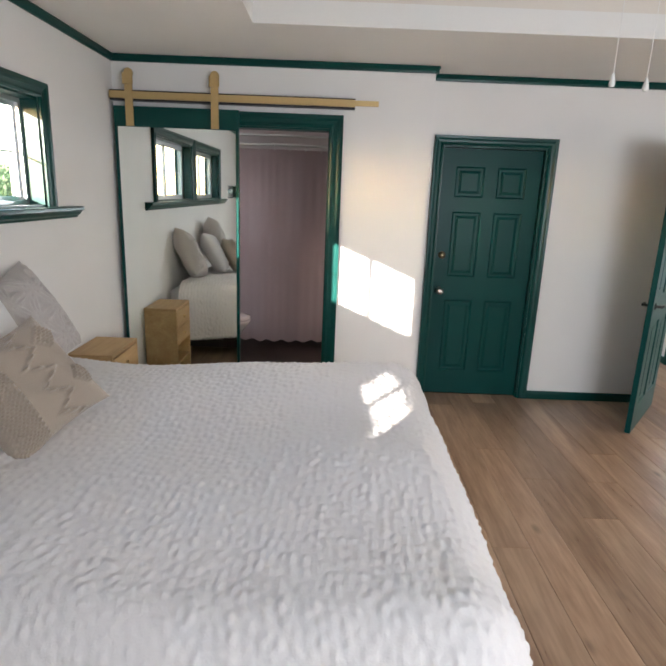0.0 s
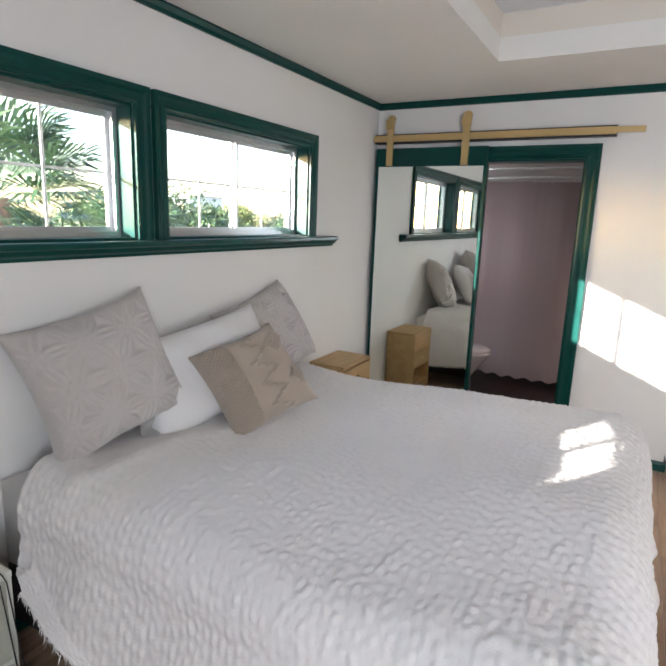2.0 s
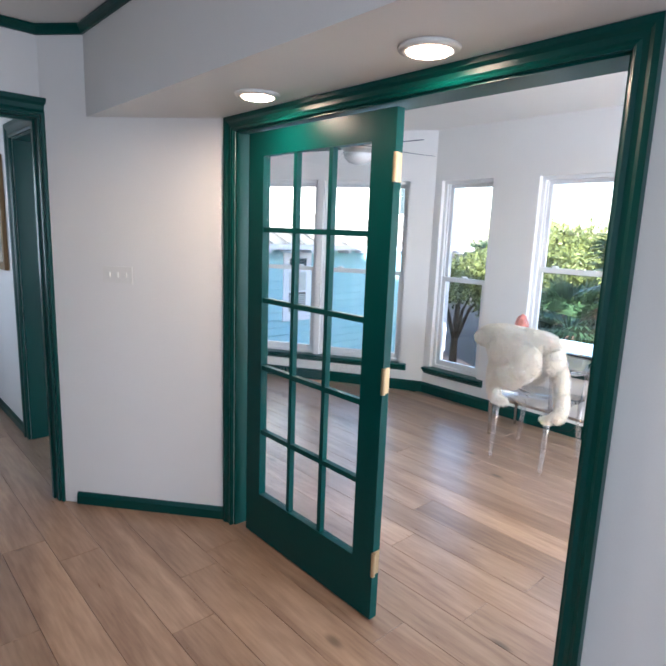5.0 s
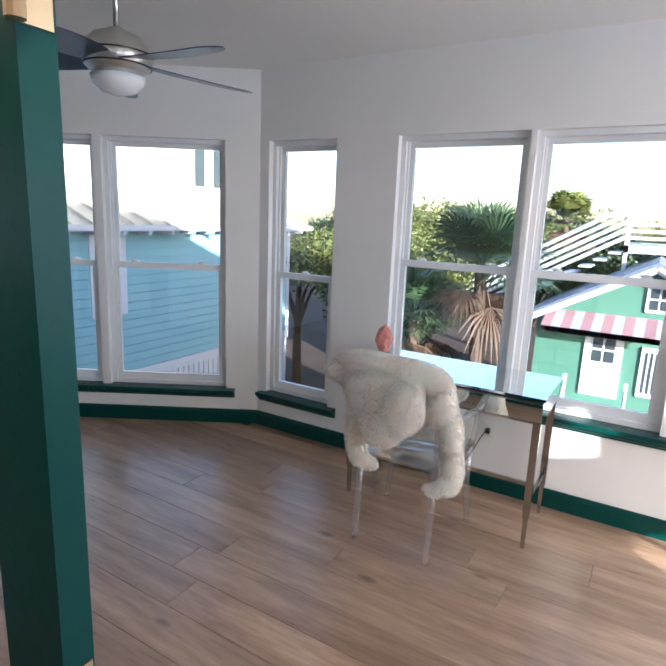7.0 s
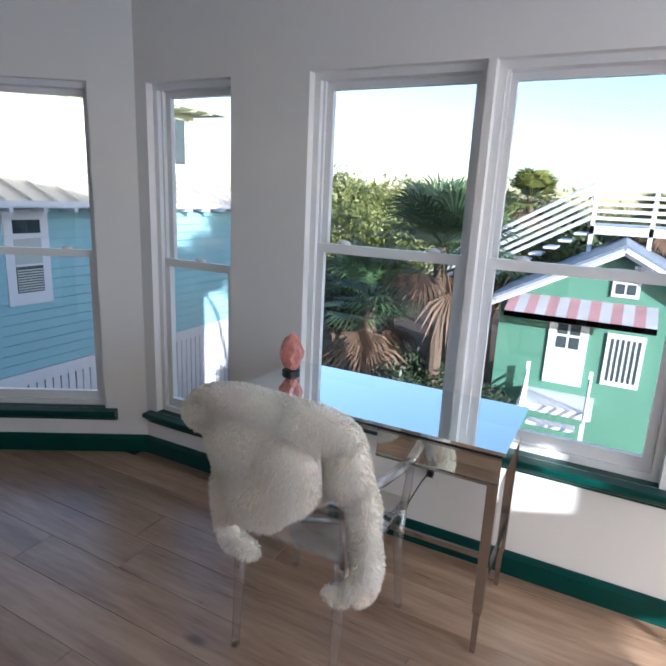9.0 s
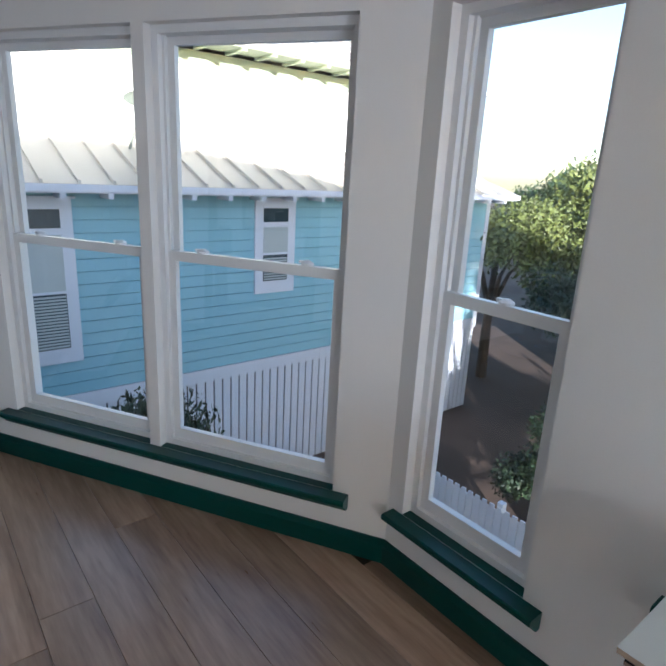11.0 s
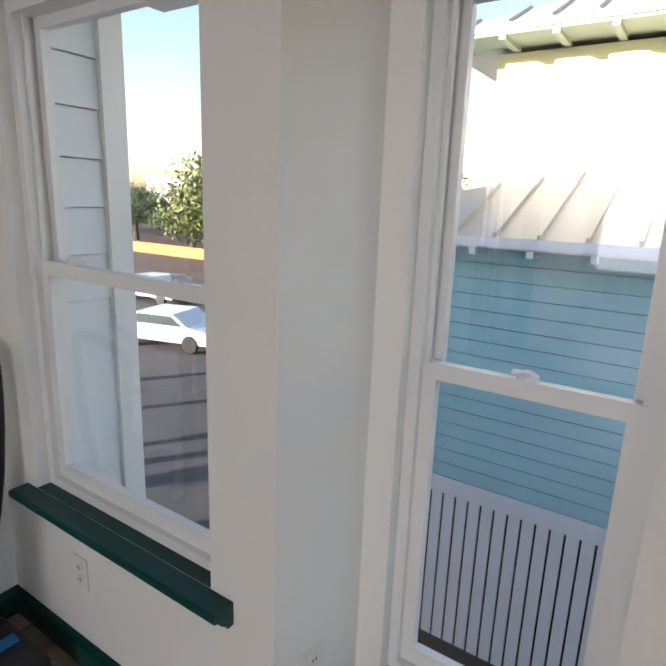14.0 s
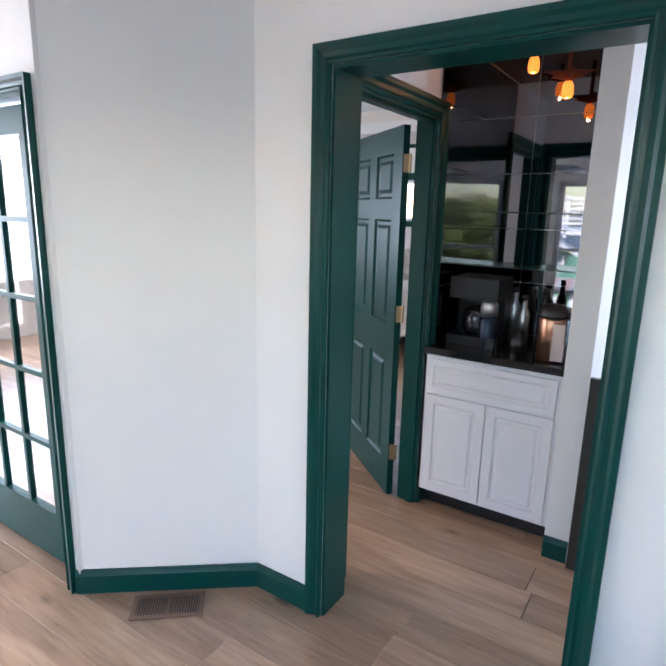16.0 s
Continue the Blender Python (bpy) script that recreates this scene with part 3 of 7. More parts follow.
def six_panel(name, at, W, H, label, latch, material=DOOR_GREEN, handle=None):
    """A six-panel slab hinged at x = 0, its face in the plane y = 0, thickness to +y."""
    d = thing(name, at, label, "door")
    T = 0.036
    st, mid = 0.11, 0.10
    cols = ((st, (W - mid) / 2), ((W + mid) / 2, W - st))
    rows = ((0.20, 0.80), (0.99, H - 0.47), (H - 0.36, H - 0.13))
    bm = bmesh.new()
    xs = [0, cols[0][0], cols[0][1], cols[1][0], cols[1][1], W]
    zs = [0, rows[0][0], rows[0][1], rows[1][0], rows[1][1], rows[2][0], rows[2][1], H]
    for i in range(5):
        for j in range(7):
            hole = i in (1, 3) and j in (1, 3, 5)
            if not hole:
                box(bm, xs[i], xs[i + 1], 0, T, zs[j], zs[j + 1])
    bmesh.ops.remove_doubles(bm, verts=bm.verts, dist=1e-5)
    part("slab", bm, material, d)
    for x0, x1 in cols:
        for z0, z1 in rows:
            bm = bmesh.new()
            for sy, y0 in ((1, 0.0), (-1, T)):
                v = []
                for inset, dy in ((0, 0), (0.012, 0.010), (0.03, 0.010), (0.05, 0.003)):
                    v.append([bm.verts.new((a, y0 + sy * dy, b)) for a, b in ((x0 + inset, z0 + inset), (x1 - inset, z0 + inset), (x1 - inset, z1 - inset), (x0 + inset, z1 - inset))])
                for p, q in zip(v, v[1:]):
                    for k in range(4):
                        bm.faces.new((p[k], p[(k + 1) % 4], q[(k + 1) % 4], q[k]))
                bm.faces.new(v[-1])
            part("door_panel", bm, material, d, "raised door panel")
    return d


HINGE = mat("hinge_metal", (0.50, 0.38, 0.22), 0.35, 0.8)
NICKEL = mat("satin_nickel", (0.62, 0.60, 0.55), 0.28, 0.9)
closet = six_panel("door_1", pose(0.813, YG + 0.045, 0.008), 0.766, 1.97, "closed dark green six-panel door with knob and deadbolt", 0)
closet["kind"] = "structure"
bm = bmesh.new()
lathe(bm, [(0.027, 0), (0.027, 0.006), (0.010, 0.012), (0.010, 0.03), (0.024, 0.04), (0.028, 0.052), (0.022, 0.064), (0.008, 0.068)], 20, pose(0.055, 0, 0.875, 90))
part("door_knob", bm, NICKEL, closet, "satin nickel round knob", True)
bm = bmesh.new()
lathe(bm, [(0.028, 0), (0.028, 0.008), (0.018, 0.014), (0.018, 0.02)], 20, pose(0.055, 0, 1.16, 90))
part("deadbolt", bm, HINGE, closet, "brass deadbolt rose", True)

hang = math.degrees(math.atan2(3.62 - 4.285, 2.122 - 2.67))
hall_door = six_panel("door_2", pose(2.67, 4.285, 0.01, 0, 0, hang), 0.80, 2.03, "dark green six-panel hall door standing open", 0)
for side in (0, 1):
    bm = bmesh.new()
    y, s = (0.036, 1) if side else (0, -1)
    lathe(bm, [(0.026, 0), (0.026, 0.006), (0.010, 0.010), (0.010, 0.045)], 16, pose(0.73, y, 0.93, -90 * s))
    tube(bm, [(0.73, y + s * 0.042, 0.93), (0.69, y + s * 0.046, 0.93), (0.63, y + s * 0.044, 0.93)], [0.009, 0.009, 0.007], 8)
    part("door_handle", bm, BLACK, hall_door, "black lever handle", True)
for z in (0.22, 1.02, 1.80):
    bm = bmesh.new()
    lathe(bm, [(0.008, 0), (0.008, 0.09)], 10, pose(-0.006, -0.004, z))
    box(bm, -0.004, -0.001, 0.0, 0.03, z, z + 0.09)
    part("hinge", bm, HINGE, hall_door, "brass butt hinge")


def french_leaf(name, at, W, H, label):
    """A fifteen-light glazed leaf: three panes across and five up."""
    d = thing(name, at, label, "door")
    d["kind"] = "structure"
    T, st, top, bot, bar = 0.038, 0.115, 0.105, 0.235, 0.022
    bm = bmesh.new()
    box(bm, 0, st, 0, T, 0, H)
    box(bm, W - st, W, 0, T, 0, H)
    box(bm, st, W - st, 0, T, H - top, H)
    box(bm, st, W - st, 0, T, 0, bot)
    soften(bm, 0.003, 1)
    part("leaf_frame", bm, DOOR_GREEN, d)
    cw, ch = (W - 2 * st) / 3, (H - top - bot) / 5
    bm = bmesh.new()
    for i in (1, 2):
        x = st + cw * i
        box(bm, x - bar / 2, x + bar / 2, 0.006, T - 0.006, bot, H - top)
    for j in range(1, 5):
        z = bot + ch * j
        for i in range(3):
            box(bm, st + cw * i + (bar / 2 if i else 0), st + cw * (i + 1) - (bar / 2 if i < 2 else 0), 0.006, T - 0.006, z - bar / 2, z + bar / 2)
    part("glazing_bar", bm, DOOR_GREEN, d, "green glazing bars")
    for i in range(3):
        for j in range(5):
            bm = bmesh.new()
            box(bm, st + cw * i + 0.008, st + cw * (i + 1) - 0.008, T / 2 - 0.002, T / 2 + 0.002, bot + ch * j + 0.008, bot + ch * (j + 1) - 0.008)
            p = part("pane", bm, GLASS, d, "clear glass")
            p.visible_shadow = False
    return d


leaf = french_leaf("door_3", pose(4.075, 3.435, 0.008, 0, 0, -90), 0.90, 1.97, "dark green french door leaf with fifteen clear panes")
for z in (1.72, 0.95, 0.2):
    bm = bmesh.new()
    lathe(bm, [(0.009, 0), (0.009, 0.10)], 10, pose(0.908, -0.004, z))
    box(bm, 0.901, 0.903, 0.0, 0.034, z, z + 0.10)
    part("hinge", bm, HINGE, leaf, "brass hinge on the free edge")

# mirrored sliding door on a flat wooden rail
slide = thing("sliding_door", pose(-1.545, 4.03, 0.02), "sliding barn door with full-length mirror and green top", "door")
bm = bmesh.new()
box(bm, 0, 0.86, -0.02, 0.012, 0, 2.12)
soften(bm, 0.003, 1)
part("door_board", bm, GREEN, slide, "dark green door board")
bm = bmesh.new()
box(bm, 0.025, 0.84, -0.026, -0.0205, 0.03, 1.985)
part("mirror", bm, MIRROR, slide, "full-length mirror")
for x in (0.115, 0.70):
    bm = bmesh.new()
    box(bm, x - 0.026, x + 0.026, -0.040, -0.028, 1.99, 2.33)
    box(bm, x - 0.034, x + 0.034, -0.052, -0.040, 2.255, 2.325)
    lathe(bm, [(0.03, -0.01), (0.03, 0.01)], 16, pose(x, -0.02, 2.33, 90))
    soften(bm, 0.002, 1)
    part("hanger_strap", bm, BRASS, slide, "flat wood-toned hanger strap")
rail = thing("door_rail", pose(-1.565, 4.005, 2.18), "long flat wood-toned sliding door rail", "rail")
bm = bmesh.new()
box(bm, 0, 1.68, -0.012, 0.004, 0.006, 0.052)
soften(bm, 0.002, 1)
part("bar", bm, BRASS, rail)
bm = bmesh.new()
box(bm, 1.55, 1.84, -0.014, 0.004, 0.014, 0.048)
soften(bm, 0.002, 1)
part("bar_end", bm, BRASS, rail)
bm = bmesh.new()
box(bm, 0, 1.68, 0.0045, 0.066, -0.004, 0.062)
part("backing_board", bm, BLACK, rail, "dark backing board")

# ---- fill lamps, added out of view ----
def fill_panel(x, y, z, w, h, rz, watts, colour=(0.86, 0.93, 1.0)):
    """An added fill light, out of view; it faces +y before the turn rz."""
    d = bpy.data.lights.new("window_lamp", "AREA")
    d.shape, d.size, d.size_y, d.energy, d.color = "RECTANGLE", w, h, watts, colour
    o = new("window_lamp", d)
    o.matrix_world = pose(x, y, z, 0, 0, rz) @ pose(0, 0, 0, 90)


# ---- bed ----
FABRIC = mat("bleached_cotton", (0.76, 0.74, 0.73), 0.9, vary=0.03, sheen=0.3, bump=0.3, bscale=300)
SPREAD = mat("tufted_spread", (0.79, 0.755, 0.74), 0.92, vary=0.03, sheen=0.25, bump=0.35, bscale=160)
DARKWOOD = mat("dark_frame", (0.015, 0.012, 0.012), 0.5)
BX0, BX1, BY0, BY1, BZ = -1.46, 0.50, 0.93, 2.88, 0.70
bed = thing("bed", pose(0, 0, 0), "wide bed with white mattress on a dark frame against the wall", "bed")
bm = bmesh.new()
box(bm, -1.54, 0.46, 0.98, 2.84, 0.10, 0.32)
soften(bm, 0.01, 2)
part("bed_frame", bm, DARKWOOD, bed, "dark upholstered bed frame")
for x in (-1.48, 0.38):
    for y in (1.04, 2.74):
        bm = bmesh.new()
        box(bm, x, x + 0.05, y, y + 0.05, 0, 0.10)
        part("leg", bm, DARKWOOD, bed)
bm = bmesh.new()
box(bm, -1.555, 0.43, 0.99, 2.81, 0.32, 0.64)
soften(bm, 0.12, 8)
part("mattress", bm, FABRIC, bed, "white sheeted mattress", True)

nu, nv = 350, 350
su = np.linspace(0.0, BX1 - BX0 + 0.60, nu)     # along x, with the overhang at the foot
sv = np.linspace(-0.56, BY1 - BY0 + 0.58, nv)
U0, V = np.meshgrid(su, sv, indexing="ij")
start = 0.24 * np.clip((0.17 - V) / 0.6, 0, 1)
U = start + (su[-1] - start) * U0 / su[-1]
r_ = 0.17
eu = np.maximum(0, U - (BX1 - BX0 - r_))
ev_ = np.maximum(0, V - (BY1 - BY0 - r_)) - np.maximum(0, r_ - V)
e_ = np.hypot(eu, ev_) + 1e-9
q_ = r_ * np.pi / 2
o_ = np.where(e_ < q_, r_ * np.sin(np.minimum(e_, q_) / r_), r_ + np.where(V < r_, 0.32, 0.12) * (e_ - q_))
down = np.where(e_ < q_, r_ * (1 - np.cos(np.minimum(e_, q_) / r_)), r_ + (e_ - q_))
down = np.minimum(down, 0.49 - 0.24 * np.clip(1.4 - U / 0.5, 0, 1) * (V < 0.3) + 0.02 * np.sin(U * 9) + 0.015 * np.sin(V * 7.3))
o_ = np.minimum(o_, np.where(V < r_, 0.29, 0.215))
hang = np.clip(down / 0.45, 0, 1)
fold = 0.020 * hang * (np.sin(U * 13 + 2 * np.sin(U * 3.1)) + np.sin(V * 12 + 1.7 * np.sin(V * 4)))
o_ = o_ + np.where(e_ > 0.05, fold * np.clip(down / 0.25, 0, 1), 0)
X = BX0 + np.minimum(U, BX1 - BX0 - r_) + o_ * eu / e_
Y = BY0 + np.clip(V, r_, BY1 - BY0 - r_) + o_ * ev_ / e_
Z = BZ - down
flat = 1 - hang
Z += flat * (0.012 * np.sin(U * 4.1 + 1.3 * V) + 0.010 * np.sin(V * 6.3 - 2.2 * U) + 0.006 * np.sin(11 * V + 7 * U) + 0.014 * np.exp(-((U - 0.25 - 0.1 * V) / 0.05) ** 2) * (V < 1.1))
Z += 0.025 * flat * np.clip((V - 1.0) / 0.8, 0, 1)
Z += 0.03 * flat * np.clip((U - 1.2) / 0.7, 0, 1) * np.clip(V / 0.8, 0, 1)
rng = np.random.default_rng(4)
tuft = np.zeros_like(U)
for row in np.arange(0.01, su[-1], 0.0295):
    c = sv[0] + rng.uniform(0, 0.05)
    while c < sv[-1]:
        ln, hgt, tilt = rng.uniform(0.004, 0.024), rng.uniform(0.003, 0.0078), rng.normal(0, 0.4)
        off = rng.normal(0, 0.005) + 0.010 * math.sin(c * 6 + row * 2.3)
        i0, i1 = np.searchsorted(su, row + off - 0.03), np.searchsorted(su, row + off + 0.03)
        j0, j1 = np.searchsorted(sv, c - 0.03), np.searchsorted(sv, c + ln + 0.03)
        uu, vv = U0[i0:i1, j0:j1] - row - off, V[i0:i1, j0:j1] - c - ln / 2
        uu, vv = uu - tilt * vv, vv + tilt * uu
        dist = np.hypot(uu / 0.0085, np.maximum(np.abs(vv) - ln / 2, 0) / 0.0085)
        tuft[i0:i1, j0:j1] = np.maximum(tuft[i0:i1, j0:j1], hgt * np.exp(-dist ** 2))
        c += ln + rng.uniform(0.022, 0.036)
P_ = np.stack([X, Y, Z], -1)
N_ = np.cross(np.gradient(P_, axis=0), np.gradient(P_, axis=1))
N_ /= np.linalg.norm(N_, axis=-1, keepdims=True) + 1e-12
P_ += N_ * tuft[..., None]
X, Y, Z = P_[..., 0], P_[..., 1], P_[..., 2]
verts = np.stack([X, Y, Z], -1).reshape(-1, 3)
idx = np.arange(nu * nv).reshape(nu, nv)
quads = np.stack([idx[:-1, :-1], idx[1:, :-1], idx[1:, 1:], idx[:-1, 1:]], -1).reshape(-1, 4)
me = bpy.data.meshes.new("bedspread")
me.from_pydata(verts.tolist(), [], quads.tolist())
me.materials.append(SPREAD)
me.shade_smooth()
spread = tagged(new("bedspread", me), "white tufted chenille bedspread hanging over the bed", "bedspread")
bm = bmesh.new()
edge = [verts[idx[-1, j]] for j in range(0, nv)] + [verts[idx[i, 0]] for i in range(0, nu)] + [verts[idx[i, -1]] for i in range(0, nu)]
for p in edge:
    for k in range(3):
        q = Vector(p) + Vector((rng.uniform(-0.006, 0.006), rng.uniform(-0.006, 0.006), 0))
        a = rng.uniform(0, 6.28)
        w = Vector((math.cos(a), math.sin(a), 0)) * 0.0025
        tip = q + Vector((rng.normal(0, 0.006), rng.normal(0, 0.006), -rng.uniform(0.012, 0.028)))
        bm.faces.new([bm.verts.new(v) for v in (q - w, q + w, tip)])
tagged(part("fringe", bm, SPREAD, spread, "short white fringe"), kind="stuff")


def pillow_bm(w, h, t, seed=0, sag=0.0, n=44, pattern=None):
    """A stuffed square cushion in the xz plane, standing on its lower edge; thickness along y."""
    r = random.Random(seed)
    bm = bmesh.new()
    rings = []
    ph = [r.uniform(0, 6) for _ in range(4)]
    for side in (1, -1):
        g = []
        for i in range(n + 1):
            row = []
            for j in range(n + 1):
                a, b = 2 * i / n - 1, 2 * j / n - 1
                f = max(0.0, (1 - a ** 4) * (1 - b ** 4)) ** 0.55
                pinch = 1 - 0.11 * (1 - a * a) * (abs(b) ** 3) - 0.0
                pinch2 = 1 - 0.11 * (1 - b * b) * (abs(a) ** 3)
                y = side * t / 2 * f * (0.93 + 0.07 * math.sin(3 * a + ph[0]) * math.cos(2.6 * b + ph[1]))
                y += side * f * 0.006 * math.sin(9 * a + 5 * b + ph[2])
                if pattern and side < 0:
                    y -= pattern(a, b) * min(1, f * 2)
                x, z = a * w / 2 * pinch2, (b * h / 2) * pinch + h / 2
                z -= sag * (1 - a * a) * max(0, b)
                y += 0.012 * math.sin(2.2 * a + ph[3]) * b
                row.append(bm.verts.new((x, y, z)))
            g.append(row)
        for i in range(n):
            for j in range(n):
                q = (g[i][j], g[i + 1][j], g[i + 1][j + 1], g[i][j + 1])
                bm.faces.new(q if side < 0 else q[::-1])
        rings.append(g)
    bmesh.ops.remove_doubles(bm, verts=bm.verts, dist=0.0006)
    return bm


def petals(a, b):
    """Raised overlapping rings that cross into petals."""
    v, R = 0, 0.62
    for i in range(-2, 3):
        for j in range(-2, 3):
            x, y = a - (i + 0.5 * j) * R - 0.1, b - 0.866 * j * R
            rr = math.hypot(x, y)
            for k in (R, R * 0.86):
                if abs(rr - k) < 0.12:
                    v = max(v, math.exp(-((rr - k) / 0.042) ** 2))
    return 0.021 * v


def zigzag(a, b):
    z = abs(((b * 2.2) % 1.0) - 0.5) * 0.8
    v = math.exp(-((a - 0.15 - z + 0.2) / 0.055) ** 2) * (0.6 + 0.4 * math.sin(60 * b))
    v += (a < -0.35) * (0.45 + 0.4 * math.sin(70 * a) * math.sin(70 * b))
    v += (abs(a - 0.65) + abs(b - 0.55) < 0.24) * (0.6 + 0.4 * math.sin(60 * a) * math.sin(60 * b))
    v += (abs(a - 0.7) + abs(b + 0.35) < 0.22) * (0.6 + 0.4 * math.sin(60 * a) * math.sin(60 * b))
    return 0.030 * v


GREYF = mat("grey_stitched_cotton", (0.52, 0.475, 0.445), 0.9, vary=0.04, sheen=0.3, bump=0.4, bscale=260)
BEIGE = mat("beige_wool", (0.42, 0.345, 0.275), 0.95, vary=0.07, sheen=0.3, bump=0.7, bscale=220)


def pillow(label, at, w, h, t, material, seed, pattern=None, n=44):
    p = thing("pillow", at, label, "pillow", "pillows on the bed")
    part("cushion", pillow_bm(w, h, t, seed, pattern=pattern, n=n), material, p, "", True)
    return p


# faces look along -y before turning; rz = 90 turns them towards +x
pillow("large square grey pillow with stitched petals leaning on the wall", pose(-1.33, 1.38, 0.73, -18, -13, 80), 0.58, 0.54, 0.21, GREYF, 1, petals, 110)
pillow("square grey pillow with stitched petals leaning in the corner", pose(-1.34, 2.50, 0.72, -24, -16, 84), 0.57, 0.50, 0.20, GREYF, 2, petals, 110)
white_pillow = pillow("plain white pillow slumped between the grey ones", pose(-1.20, 1.84, 0.705, -32, -8, 80), 0.80, 0.47, 0.21, FABRIC, 3)
bm = bmesh.new()
rows = [[bm.verts.new((-0.355 - 0.024 * j + 0.016 * math.sin(i * 0.62), -0.02 + 0.016 * math.sin(i * 1.05 + j * 0.8) - 0.006 * j, 0.02 + 0.0105 * i)) for j in range(4)] for i in range(38)]
for p, q in zip(rows, rows[1:]):
    for k in range(3):
        bm.faces.new((p[k], q[k], q[k + 1], p[k + 1]))
bmesh.ops.solidify(bm, geom=bm.faces[:], thickness=0.004)
part("hem", bm, FABRIC, white_pillow, "loose rumpled hem", True)
pillow("small beige woven pillow with raised zigzag braids", pose(-0.97, 1.90, 0.705, -36, -15, 72), 0.46, 0.44, 0.17, BEIGE, 5, zigzag, 110)


# ---- night stands ----
ns = thing("nightstand", pose(-1.565, 3.12, 0), "open-sided pine nightstand beside the bed", "nightstand")
for nm, b in (("top", (0, 0.27, 0, 0.42, 0.60, 0.62)), ("bottom_shelf", (0.002, 0.26, 0.016, 0.404, 0.12, 0.135)), ("side_panel", (0, 0.27, 0, 0.016, 0, 0.60)), ("side_panel", (0, 0.27, 0.404, 0.42, 0, 0.60)), ("back_panel", (0, 0.01, 0.016, 0.404, 0.135, 0.60))):
    bm = bmesh.new()
    box(bm, *b)
    soften(bm, 0.002, 1)
    part(nm, bm, PINE, ns)
for z in (0.45, 0.30):
    bm = bmesh.new()
    box(bm, 0.02, 0.272, 0.018, 0.402, z, z + 0.14)
    soften(bm, 0.002, 1)
    dr = part("drawer", bm, PINE, ns)
    bm = bmesh.new()
    lathe(bm, [(0.012, 0), (0.008, 0.008), (0.014, 0.02)], 12, pose(0.272, 0.21, z + 0.07, 0, 90))
    part("drawer_knob", bm, BRASS, dr, "small brass knob")
CREAM = mat("cream_melamine", (0.66, 0.66, 0.58), 0.35, vary=0.02)
ns2 = thing("nightstand", pose(-1.565, 0.33, 0), "plain off-white nightstand with cables on its top", "nightstand")
for nm, b in (("top", (0, 0.36, 0, 0.48, 0.50, 0.52)), ("side_panel", (0, 0.355, 0, 0.018, 0, 0.50)), ("side_panel", (0, 0.355, 0.462, 0.48, 0, 0.50)), ("shelf", (0.012, 0.355, 0.018, 0.462, 0.2, 0.218)), ("back_panel", (0, 0.012, 0.018, 0.462, 0.06, 0.50))):
    bm = bmesh.new()
    box(bm, *b)
    soften(bm, 0.002, 1)
    part(nm, bm, CREAM, ns2)
for k in range(2):
    bm = bmesh.new()
    o = 0.02 * k
    tube(bm, [(-1.50, 0.62 + o, 0.5225), (-1.46, 0.74 + o, 0.5225), (-1.36, 0.75 + o, 0.5225), (-1.28, 0.745 + o, 0.5225), (-1.205, 0.76 + o, 0.5235), (-1.190, 0.765 + o, 0.50), (-1.185, 0.78 + o, 0.30), (-1.17, 0.80 + o, 0.012), (-1.1, 0.85 + o, 0.004)], 0.0022, 6)
    tagged(part("cable", bm, BLACK, smooth=True), "thin black charging cable on the nightstand", "cable")

# ---- bathroom ----
CURT = mat("rose_brown_curtain", (0.47, 0.35, 0.335), 0.42, vary=0.04, scale=2, sheen=0.1)
cur = thing("shower_curtain", pose(0, 5.62, 0), "closed rose-brown shower curtain on a curved double rod", "shower curtain")
bm = bmesh.new()
n = 200
prev = None
for i in range(n + 1):
    x = -1.3 + 1.45 * i / n
    bow = -0.10 * math.cos((x + 0.55) * 1.8)
    y = bow + 0.0013 * math.sin(i * 0.55 + 1.4 * math.sin(i * 0.07)) + 0.007 * math.sin(i * 0.13)
    a, m_, b = bm.verts.new((x, y, 2.0)), bm.verts.new((x, y * 1.05, 1.0)), bm.verts.new((x, y * 1.3, 0.10 + 0.012 * math.sin(i * 0.3)))
    if prev:
        bm.faces.new((prev[0], a, m_, prev[1]))
        bm.faces.new((prev[1], m_, b, prev[2]))
    prev = (a, m_, b)
bmesh.ops.solidify(bm, geom=bm.faces[:], thickness=0.002)
part("curtain", bm, CURT, cur, "", True)
for z, dy in ((2.04, 0.0), (2.13, 0.05)):
    bm = bmesh.new()
    tube(bm, [(-1.55 + 1.85 * k / 20, dy - 0.10 * math.cos((-1.55 + 1.85 * k / 20 + 0.55) * 1.6), z) for k in range(21)], 0.012, 8)
    part("curtain_rod", bm, NICKEL, cur, "curved metal rod", True)
for k in range(9):
    x = -1.2 + 0.15 * k
    bm = bmesh.new()
    tube(bm, [(x, -0.10 * math.cos((x + 0.55) * 1.6) - 0.014, 2.055), (x, -0.10 * math.cos((x + 0.55) * 1.6) - 0.018, 2.02), (x, -0.10 * math.cos((x + 0.55) * 1.8) - 0.004, 1.985)], 0.003, 6)
    part("curtain_hook", bm, NICKEL, cur)
# Base colour is a greyish pink, below full white.
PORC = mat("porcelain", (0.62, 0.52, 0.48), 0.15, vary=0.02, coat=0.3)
wc = thing("toilet", pose(-1.05, 5.15, 0, 0, 0, 90), "white porcelain toilet with its lid down", "toilet")
bm = bmesh.new()
rings = []
